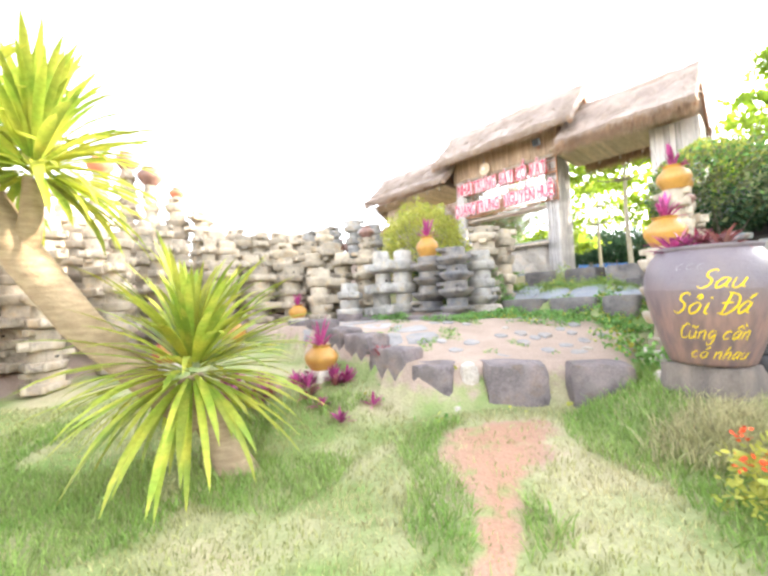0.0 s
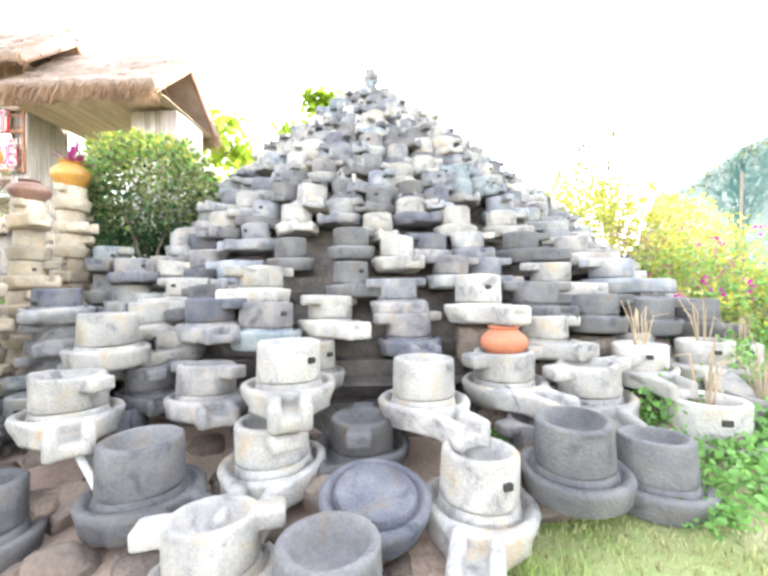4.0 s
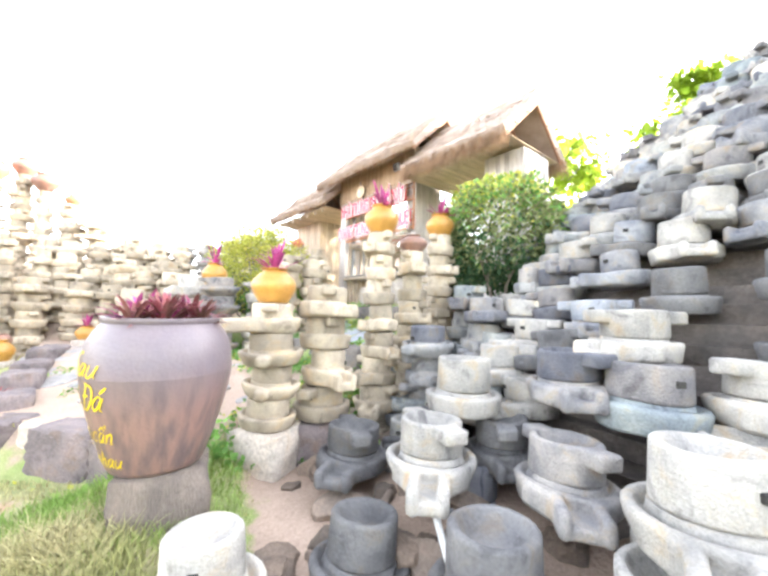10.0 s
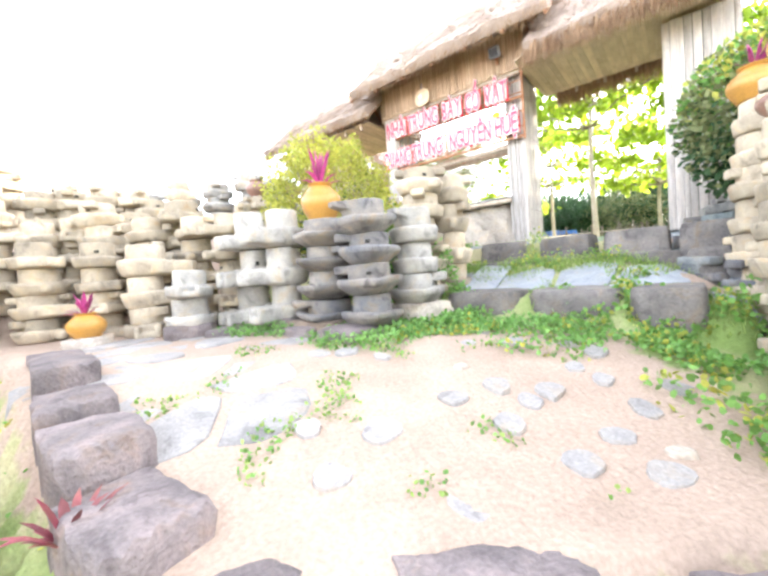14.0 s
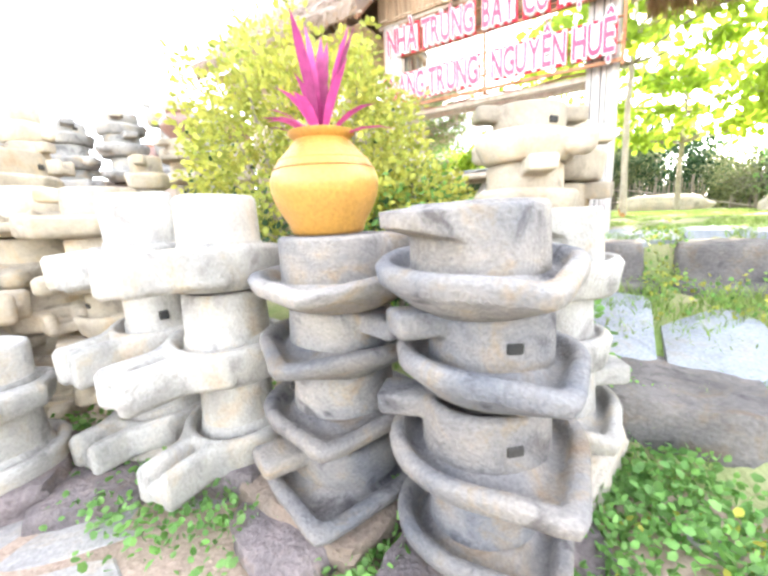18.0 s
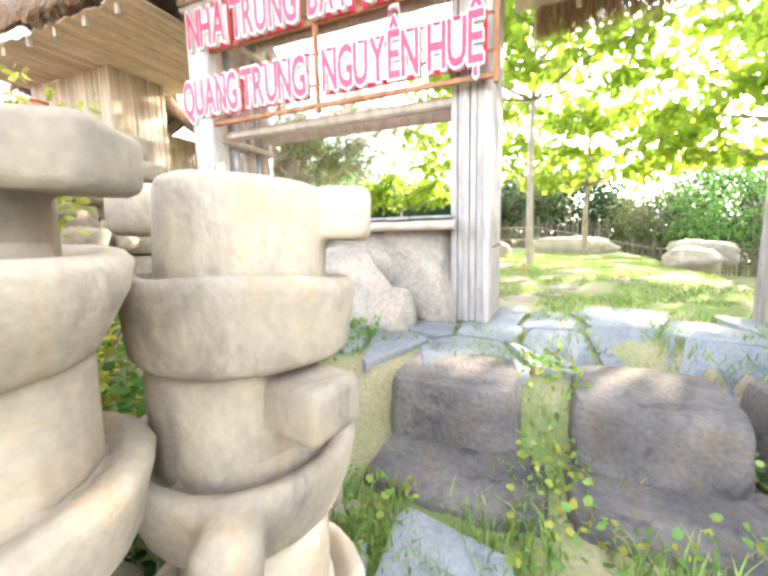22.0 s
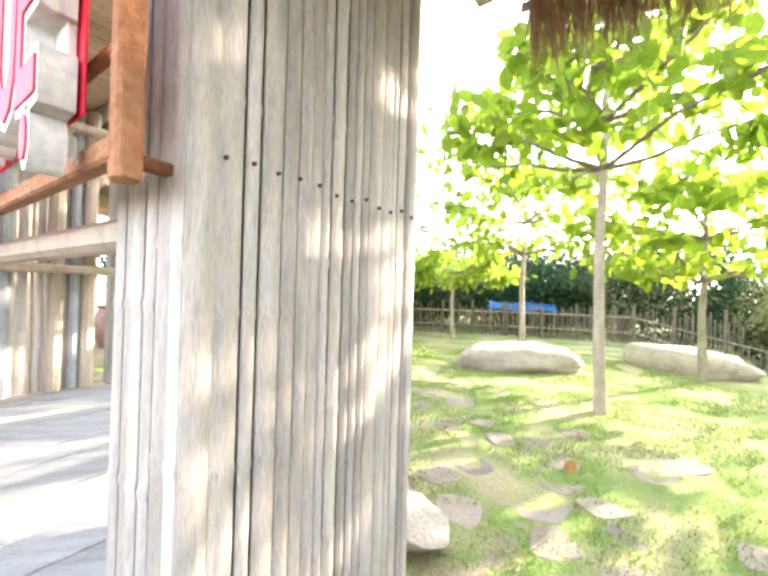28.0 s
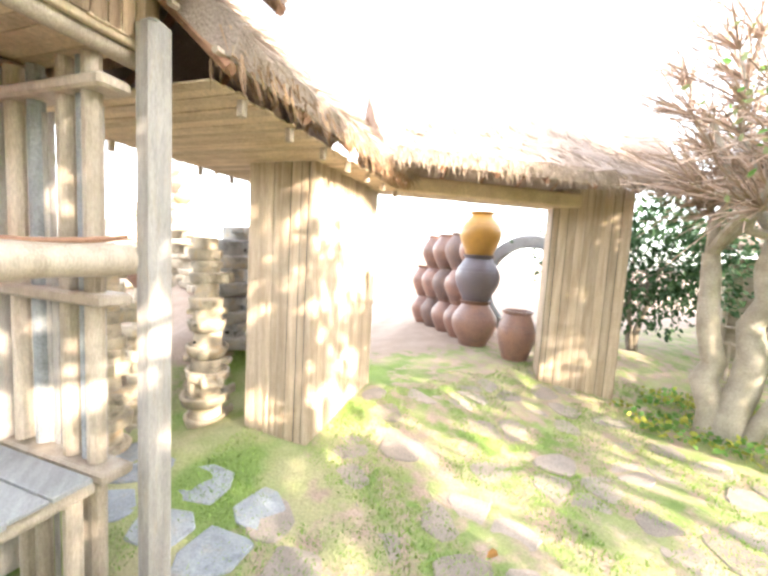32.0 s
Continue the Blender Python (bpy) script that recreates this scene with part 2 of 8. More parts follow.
M_grass_green = mat("fresh grass blade", (0.22, 0.36, 0.08), (0.33, 0.42, 0.13), 0.7, 1.2, 30, 0, 0.35, trans=0.3, island=True)
M_yucca = mat("yucca blade", (0.52, 0.5, 0.08), (0.25, 0.36, 0.05), 0.45, 3, 30, 0, 0.3, trans=0.4, island=True)
M_yucca_bark = mat("pale ringed bark", (0.50, 0.38, 0.25), (0.36, 0.26, 0.17), 0.85, 6, 40, 0.7, 0.1, stretch=(1, 1, 5))
M_bark = mat("grey-brown bark", (0.30, 0.25, 0.20), (0.20, 0.17, 0.14), 0.9, 8, 50, 0.7, 0.15)
M_twig = mat("pinkish dry twig", (0.46, 0.34, 0.27), (0.36, 0.26, 0.2), 0.9, 3, 20, 0, 0.3, island=True)
M_bark_pale = mat("pale smooth bark", (0.5, 0.44, 0.37), (0.38, 0.33, 0.27), 0.85, 6, 50, 0.5, 0.12)
M_brom = mat("pink bromeliad leaf", (0.50, 0.07, 0.26), (0.33, 0.07, 0.18), 0.45, 4, 30, 0, 0.35, trans=0.25, island=True)
M_brom_red = mat("dark red bromeliad leaf", (0.30, 0.06, 0.09), (0.18, 0.09, 0.07), 0.45, 4, 30, 0, 0.4, trans=0.2, island=True)
M_magenta = mat("magenta bract", (0.55, 0.04, 0.36), (0.45, 0.04, 0.30), 0.6, 3, 20, 0, 0.2, trans=0.3, island=True)
M_orange = mat("orange-red flower", (0.75, 0.11, 0.03), (0.62, 0.08, 0.03), 0.6, 3, 20, 0, 0.2, island=True)
M_fallen = mat("fallen leaf", (0.5, 0.25, 0.08), (0.4, 0.19, 0.07), 0.7, 3, 20, 0, 0.2)
M_dry = mat("dry stems", (0.42, 0.33, 0.23), (0.32, 0.25, 0.17), 0.9, 3, 20, 0, 0.3, island=True)
M_gold = mat("ochre glazed clay", (0.52, 0.27, 0.055), (0.44, 0.23, 0.06), 0.35, 5, 60, 0.15, 0.1, spec=0.5)
M_terra = mat("terracotta", (0.55, 0.20, 0.11), (0.46, 0.17, 0.10), 0.7, 5, 60, 0.2, 0.1)
M_brownjar = mat("brown stoneware", (0.31, 0.17, 0.125), (0.22, 0.13, 0.11), 0.4, 4, 40, 0.2, 0.15, spec=0.5)
M_bigjar = mat("violet-grey glaze", (0.15, 0.125, 0.15), (0.175, 0.14, 0.15), 0.4, 3, 40, 0.2, 0.05, spec=0.5, grain=0.15)
M_bigjar_low = mat("worn brown glaze", (0.25, 0.155, 0.12), (0.175, 0.13, 0.125), 0.55, 3, 40, 0.3, 0.05, stretch=(7, 7, 0.8))


def jar_glaze():
    """Violet-grey glaze that ends in an uneven line over a streaked red-brown body."""
    m = mat("two-tone jar glaze", (0.155, 0.128, 0.152), (0.18, 0.145, 0.155), 0.42, 3, 40, 0.2, 0.03, spec=0.45, grain=0.15)
    n, l = m.node_tree.nodes, m.node_tree.links
    b = n["Principled BSDF"]
    old = b.inputs["Base Color"].links[0].from_socket
    tc, sep, mp = n.new("ShaderNodeTexCoord"), n.new("ShaderNodeSeparateXYZ"), n.new("ShaderNodeMapping")
    l.new(tc.outputs["Object"], sep.inputs[0])
    l.new(tc.outputs["Object"], mp.inputs["Vector"])
    mp.inputs["Scale"].default_value = (9, 9, 0.9)
    nz = n.new("ShaderNodeTexNoise")
    nz.inputs["Scale"].default_value, nz.inputs["Detail"].default_value = 1.6, 5
    l.new(mp.outputs[0], nz.inputs["Vector"])
    body = n.new("ShaderNodeValToRGB")
    body.color_ramp.elements[0].position, body.color_ramp.elements[0].color = 0.36, (0.14, 0.1, 0.1, 1)
    body.color_ramp.elements[1].position, body.color_ramp.elements[1].color = 0.62, (0.26, 0.16, 0.135, 1)
    l.new(nz.outputs["Fac"], body.inputs["Fac"])
    ad = n.new("ShaderNodeMath")
    ad.operation = "MULTIPLY_ADD"
    ad.inputs[1].default_value = 0.28
    l.new(nz.outputs["Fac"], ad.inputs[0])
    l.new(sep.outputs["Z"], ad.inputs[2])
    rg = n.new("ShaderNodeMapRange")
    rg.inputs["From Min"].default_value, rg.inputs["From Max"].default_value = 0.56, 0.9
    l.new(ad.outputs[0], rg.inputs["Value"])
    mx = n.new("ShaderNodeMix")
    mx.data_type = "RGBA"
    l.new(rg.outputs[0], mx.inputs["Factor"])
    l.new(body.outputs[0], mx.inputs["A"])
    l.new(old, mx.inputs["B"])
    l.new(mx.outputs["Result"], b.inputs["Base Color"])
    return m


M_jar = jar_glaze()
M_stump = mat("grey-brown stump stone", (0.25, 0.205, 0.175), (0.16, 0.135, 0.12), 0.9, 3, 40, 0.9, 0.1, stretch=(3, 3, 0.7))
M_yellow = mat("yellow paint", (0.80, 0.58, 0.02), (0.72, 0.50, 0.02), 0.5, 5, 50, 0.0, 0.03)
M_net = mat("green shade net", (0.03, 0.11, 0.095), (0.05, 0.14, 0.12), 0.8, 0.6, 12, 0.2, 0.1, trans=0.3)
M_bamboo_brown = mat("browned bamboo slat", (0.44, 0.31, 0.21), (0.29, 0.19, 0.12), 0.6, 3, 40, 0.35, 0.2, stretch=(6, 6, 0.5))


def porous(m, share):
    """A woven net: part of the light passes straight through its holes."""
    n, l = m.node_tree.nodes, m.node_tree.links
    out = n["Material Output"]
    tr, mx = n.new("ShaderNodeBsdfTransparent"), n.new("ShaderNodeMixShader")
    mx.inputs[0].default_value = share
    l.new(out.inputs["Surface"].links[0].from_socket, mx.inputs[1])
    l.new(tr.outputs[0], mx.inputs[2])
    l.new(mx.outputs[0], out.inputs["Surface"])


porous(M_net, 0.12)
M_pinkpost = mat("faded pink post", (0.55, 0.38, 0.38), (0.48, 0.33, 0.33), 0.6)
M_blue = mat("blue tarpaulin", (0.03, 0.14, 0.42), (0.04, 0.18, 0.5), 0.5)
M_pvc = mat("white pvc", (0.7, 0.7, 0.7), (0.62, 0.62, 0.62), 0.4)
M_wattle = mat("woven bamboo wall", (0.50, 0.42, 0.33), (0.38, 0.31, 0.24), 0.8, 5, 30, 0.5, 0.1, stretch=(1, 1, 4))
M_concrete = mat("grey concrete", (0.36, 0.36, 0.36), (0.28, 0.28, 0.29), 0.85, 3, 50, 0.3, 0.1)


# ---------------------------------------------------------------- mesh helpers
class MB:
    """Collects vertices and faces of one mesh."""

    def __init__(self):
        self.v, self.f = [], []

    def add(self, vs, fs, m=None):
        o = len(self.v)
        self.v += [tuple(m @ Vector(p)) for p in vs] if m is not None else [tuple(p) for p in vs]
        self.f += [tuple(i + o for i in f) for f in fs]
        return self

    def box(self, cx, cy, cz, sx, sy, sz, m=None, bev=0.0):
        """A box whose upright edges and top and bottom rims are chamfered."""
        x, y, z = sx / 2, sy / 2, sz / 2
        b = min(bev, x * 0.9, y * 0.9, z * 0.9)
        if b <= 0:
            vs = [(cx + i * x, cy + j * y, cz + k * z) for k in (-1, 1) for i, j in ((-1, -1), (1, -1), (1, 1), (-1, 1))]
            fs = [(3, 2, 1, 0), (4, 5, 6, 7)] + [(i, (i + 1) % 4, 4 + (i + 1) % 4, 4 + i) for i in range(4)]
            return self.add(vs, fs, m)
        ring = [(-x + b, -y), (x - b, -y), (x, -y + b), (x, y - b), (x - b, y), (-x + b, y), (-x, y - b), (-x, -y + b)]
        vs = []
        for zz, s in ((-z, b), (-z + b, 0), (z - b, 0), (z, b)):
            for px, py in ring:
                vs.append((cx + px * (1 - s / x), cy + py * (1 - s / y), cz + zz))
        fs = [tuple(range(7, -1, -1)), tuple(range(24, 32))]
        for r in range(3):
            fs += [(r * 8 + i, r * 8 + (i + 1) % 8, r * 8 + 8 + (i + 1) % 8, r * 8 + 8 + i) for i in range(8)]
        return self.add(vs, fs, m)

    def lathe(self, prof, seg=16, m=None, cap0=True, cap1=True, wob=0.0):
        vs, fs = [], []
        for r, z in prof:
            for i in range(seg):
                a = 2 * math.pi * i / seg
                k = 1 + wob * noise.noise((r * 3 + math.cos(a) * 1.3, z * 4, math.sin(a) * 1.3 + len(self.v)))
                vs.append((r * k * math.cos(a), r * k * math.sin(a), z))
        for j in range(len(prof) - 1):
            fs += [(j * seg + i, j * seg + (i + 1) % seg, (j + 1) * seg + (i + 1) % seg, (j + 1) * seg + i) for i in range(seg)]
        if cap0:
            fs.append(tuple(range(seg - 1, -1, -1)))
        if cap1:
            k = (len(prof) - 1) * seg
            fs.append(tuple(range(k, k + seg)))
        return self.add(vs, fs, m)

    def tube(self, pts, radii, seg=8):
        pts = [Vector(p) for p in pts]
        vs, fs = [], []
        for j, p in enumerate(pts):
            d = (pts[min(j + 1, len(pts) - 1)] - pts[max(j - 1, 0)]).normalized()
            a = d.orthogonal().normalized() if j == 0 else (a - d * a.dot(d)).normalized()
            b = d.cross(a)
            r = radii[j] if isinstance(radii, (list, tuple)) else radii
            vs += [p + (a * math.cos(2 * math.pi * i / seg) + b * math.sin(2 * math.pi * i / seg)) * r for i in range(seg)]
        for j in range(len(pts) - 1):
            fs += [(j * seg + i, j * seg + (i + 1) % seg, (j + 1) * seg + (i + 1) % seg, (j + 1) * seg + i) for i in range(seg)]
        fs += [tuple(range(seg - 1, -1, -1)), tuple(range((len(pts) - 1) * seg, len(pts) * seg))]
        return self.add(vs, fs)

    def rough(self, amp, freq=3.0, seed=0.0):
        """Uneven, worn surface: moves every vertex by noise."""
        for i, p in enumerate(self.v):
            d = noise.noise_vector(Vector(p) * freq + Vector((seed, seed * 1.7, -seed)))
            self.v[i] = (p[0] + d.x * amp, p[1] + d.y * amp, p[2] + d.z * amp)
        return self

    def mesh(self, name, material, smooth=35):
        me = bpy.data.meshes.new(name)
        me.from_pydata(self.v, [], self.f)
        me.materials.append(material)
        if smooth:
            me.shade_smooth()
            me.set_sharp_from_angle(angle=radians(smooth))
        me.update()
        return me


def np_mesh(name, verts, faces, material, smooth=False):
    """A mesh from arrays of vertices and of faces that all have as many corners."""
    me = bpy.data.meshes.new(name)
    verts, faces = np.asarray(verts, np.float32), np.asarray(faces, np.int32)
    k = faces.shape[1]
    me.vertices.add(len(verts))
    me.vertices.foreach_set("co", verts.ravel())
    me.loops.add(faces.size)
    me.loops.foreach_set("vertex_index", faces.ravel())
    me.polygons.add(len(faces))
    me.polygons.foreach_set("loop_start", np.arange(0, faces.size, k, dtype=np.int32))
    if smooth:
        me.polygons.foreach_set("use_smooth", np.ones(len(faces), bool))
    me.materials.append(material)
    me.update(calc_edges=True)
    me.validate()
    return me


def part(name, bm, material, parent=None, label="", m=None, smooth=35):
    """Links a mesh builder or a finished mesh as ONE object, under a thing or a part."""
    me = bm.mesh(name, material, smooth) if isinstance(bm, MB) else bm
    ob = new(name, me)
    if m is not None:
        ob.matrix_basis = m
    if parent is not None:
        ob.parent = parent
    if label:
        ob["label"] = label
    return ob


def thing(name, m, label, category, group="", kind=""):
    ob = new(name)
    ob.empty_display_size = 0.1
    ob.matrix_basis = m
    return tagged(ob, label, category, group, kind)


def at(x, y, z, rz=0.0, s=1.0, rx=0.0, ry=0.0):
    return pose(x, y, z, rx, ry, rz) @ Matrix.Scale(s, 4)


rng = np.random.default_rng(7)


def step(a, b, x):
    t = np.clip((x - a) / (b - a), 0, 1)
    return t * t * (3 - 2 * t)


# ---------------------------------------------------------------- the lie of the land
GATE = (4.82, 10.06)
GU, GV = (-0.69, 0.724), (0.724, 0.69)


def gv(x, y):
    return (x - GATE[0]) * GV[0] + (y - GATE[1]) * GV[1]


def gxy(u, v):
    return GATE[0] + u * GU[0] + v * GV[0], GATE[1] + u * GU[1] + v * GV[1]


def kerb_y(x):
    return 4.2 + 1.15 * np.maximum(0, 0.35 - x) + 0.9 * np.maximum(0, x - 2.7)


def ground(x, y):
    """Height of the ground: lawn, kerbed court, stepped bank, gate terrace, bank under the columns."""
    x, y = np.asarray(x, float), np.asarray(y, float)
    v = gv(x, y)
    lawn = -0.12 + 0.12 * step(-2.5, 1.0, x) + 0.2 * step(0.8, 3.8, y) * step(-1.5, 1.4, x) + (0.5 * step(3.6, 5.3, y) + 0.42 * step(5.3, 8.4, y)) * (1 - step(-0.6, 0.6, x)) * (0.6 + 0.4 * step(-5, -2.5, x)) + 0.14 * step(3.0, 3.7, y) * step(1.6, 2.6, x) + 0.2 * step(2.3, 3.0, y) * step(1.9, 2.7, x) * (1 - step(3.1, 3.5, x)) + np.clip(0.11 * (x - 4), 0, 0.75)
    court = 0.66 + 0.42 * step(4.3, 7.0, y)
    bank = court + 0.26 * step(-3.45, -3.12, v) + 0.15 * step(-2.72, -2.35, v) + 0.18 * step(-2.35, -1.72, v) + 0.34 * step(-1.28, -1.12, v) + 0.12 * step(0, 4, v) + 0.3 * (1 - step(1.0, 3.2, x)) * step(-0.8, 0.6, v)
    r = np.hypot(x + 0.2, y - 3.5)
    west = 0.36 * np.clip(r - 6.3, 0, 6) * (1 - step(-1.2, 0.6, x)) * (1 - step(14.5, 16, y))
    inside = step(0.02, 0.22, y - kerb_y(x)) * (1 - step(4.6, 5.6, x) * (1 - step(-1.0, 0.2, v)))
    h = lawn * (1 - inside) + bank * inside + west
    far = np.hypot(x - 3, y - 10)
    return h * (1 - step(40, 90, far)) + 1.0 * step(40, 90, far)


def gz(x, y):
    return float(ground(x, y))


def foot_r(x, y):
    """How far the heap's rubble foot reaches out over the lawn."""
    side = step(4.3, 5.2, y)
    return (8.45 - 0.95 * step(4.8, 7.2, x)) * (1 - side) + 6.9 * side


def soil(x, y):
    """How far bare soil shows: 0 grass, 1 dust; the court, the trodden path and the gate's threshold."""
    v = gv(x, y)
    court = step(-0.05, 0.35, y - kerb_y(x)) * (1 - step(-3.9, -3.4, v)) * (1 - step(3.0, 3.8, x))
    path = np.exp(-((x - 0.5 - 0.3 * (y - 1.88)) / (0.17 + 0.42 * step(2.3, 3.4, y))) ** 4) * step(0.2, 1.2, y) * (1 - step(3.7, 3.95, y)) * 0.78
    yard = (0.14 + 0.34 * (1 - step(5, 9, x))) * step(0.5, 2.0, v) * (1 - step(9, 14, v))
    heap = (1 - step(-0.15, 0.25, np.hypot(x - 11.3, y - 7.1) - foot_r(x, y))) * (1 - step(8.6, 9.4, y))
    road = step(11.8, 12.6, x) * step(-3.4, -2.6, y) * (1 - step(-1.3, -0.8, y)) * (1 - step(20, 24, x))
    west = step(6.0, 6.6, np.hypot(x + 0.2, y - 3.5)) * (1 - step(-1.2, 0.6, x))
    return np.clip(np.maximum.reduce([court, path, yard, heap, west, road]), 0, 1), path


def build_ground():
    dense_x = np.arange(-11, 15, 0.16)
    dense_y = np.arange(-4, 29, 0.16)
    out = np.cumsum(0.16 * 1.35 ** np.arange(1, 24))
    xs = np.concatenate([-11 - out[::-1], dense_x, dense_x[-1] + out])
    ys = np.concatenate([-4 - out[::-1], dense_y, dense_y[-1] + out])
    X, Y = np.meshgrid(xs, ys)
    Z = ground(X, Y)
    for i in range(X.size):
        k = np.unravel_index(i, X.shape)
        if -11 < X[k] < 15 and -4 < Y[k] < 29:
            Z[k] += 0.022 * noise.noise((X[k] * 1.7, Y[k] * 1.7, 0)) + 0.012 * noise.noise((X[k] * 5, Y[k] * 5, 3))
    vs = np.stack([X.ravel(), Y.ravel(), Z.ravel()], 1)
    nx = len(xs)
    a = (np.arange(len(ys) - 1)[:, None] * nx + np.arange(nx - 1)[None]).ravel()
    me = np_mesh("ground", vs, np.stack([a, a + 1, a + nx + 1, a + nx], 1), M_ground, smooth=True)
    s, p = soil(X.ravel(), Y.ravel())
    for nm, val in (("soil", s), ("red", p)):
        at_ = me.attributes.new(nm, "FLOAT", "POINT")
        at_.data.foreach_set("value", val.astype(np.float32))
    ob = new("ground", me)
    return tagged(ob, "lawn of dry and green grass with bare dusty soil", "ground", kind="structure")


def ground_material():
    m = bpy.data.materials.new("lawn and soil")
    m.use_nodes = True
    n, l = m.node_tree.nodes, m.node_tree.links
    b = n["Principled BSDF"]
    b.inputs["Roughness"].default_value = 0.95
    b.inputs["Specular IOR Level"].default_value = 0.15
    tc = n.new("ShaderNodeTexCoord")

    def nz(scale, detail=6):
        t = n.new("ShaderNodeTexNoise")
        t.inputs["Scale"].default_value = scale
        t.inputs["Detail"].default_value = detail
        l.new(tc.outputs["Object"], t.inputs["Vector"])
        return t.outputs["Fac"]

    def mixc(fac, a, c):
        t = n.new("ShaderNodeMix")
        t.data_type = "RGBA"
        for s, val in (("A", a), ("B", c)):
            if isinstance(val, tuple):
                t.inputs[s].default_value = (*val, 1)
            else:
                l.new(val, t.inputs[s])
        l.new(fac, t.inputs["Factor"])
        return t.outputs["Result"]

    def rngm(v, a, c, lo=0.0, hi=1.0):
        t = n.new("ShaderNodeMapRange")
        t.inputs["From Min"].default_value, t.inputs["From Max"].default_value = a, c
        t.inputs["To Min"].default_value, t.inputs["To Max"].default_value = lo, hi
        l.new(v, t.inputs["Value"])
        return t.outputs[0]

    green = mixc(rngm(nz(1.1), 0.38, 0.62), (0.2, 0.28, 0.085), (0.43, 0.385, 0.235))
    dust = mixc(rngm(nz(2.0), 0.35, 0.65), (0.44, 0.335, 0.27), (0.37, 0.28, 0.225))
    at_s = n.new("ShaderNodeAttribute")
    at_s.attribute_name = "soil"
    at_r = n.new("ShaderNodeAttribute")
    at_r.attribute_name = "red"
    dust = mixc(at_r.outputs["Fac"], dust, (0.42, 0.225, 0.14))
    add = n.new("ShaderNodeMath")
    add.operation = "ADD"
    l.new(at_s.outputs["Fac"], add.inputs[0])
    l.new(rngm(nz(4.5), 0.3, 0.7, -0.35, 0.35), add.inputs[1])
    col = mixc(rngm(add.outputs[0], 0.35, 0.65), green, dust)
    t = n.new("ShaderNodeMix")
    t.data_type = "RGBA"
    t.blend_type = "MULTIPLY"
    t.inputs["Factor"].default_value = 0.7
    l.new(col, t.inputs["A"])
    l.new(rngm(nz(45, 8), 0.3, 0.7, 0.72, 1.1), t.inputs["B"])
    l.new(t.outputs["Result"], b.inputs["Base Color"])
    bp = n.new("ShaderNodeBump")
    bp.inputs["Strength"].default_value = 0.7
    bp.inputs["Distance"].default_value = 0.03
    l.new(nz(28, 8), bp.inputs["Height"])
    l.new(bp.outputs[0], b.inputs["Normal"])
    return m


M_ground = ground_material()
build_ground()


# ---------------------------------------------------------------- the gate
GZ = 2.06
GM = Matrix(((GU[0], GV[0], 0, GATE[0]), (GU[1], GV[1], 0, GATE[1]), (0, 0, 1, 0), (0, 0, 0, 1)))
# the gate's own axes: u along the front to the west, v to the back, z up (a mirrored frame, so meshes are built in world axes)


def gp(u, v, z):
    x, y = gxy(u, v)
    return x, y, z


def gbox(mb, u0, u1, v0, v1, z0, z1, bev=0.006):
    """A box in the gate's axes, added in world places."""
    yaw = math.degrees(math.atan2(GU[1], GU[0]))
    c = gp((u0 + u1) / 2, (v0 + v1) / 2, (z0 + z1) / 2)
    return mb.box(0, 0, 0, abs(u1 - u0), abs(v1 - v0), abs(z1 - z0), m=pose(*c, 0, 0, yaw), bev=bev)


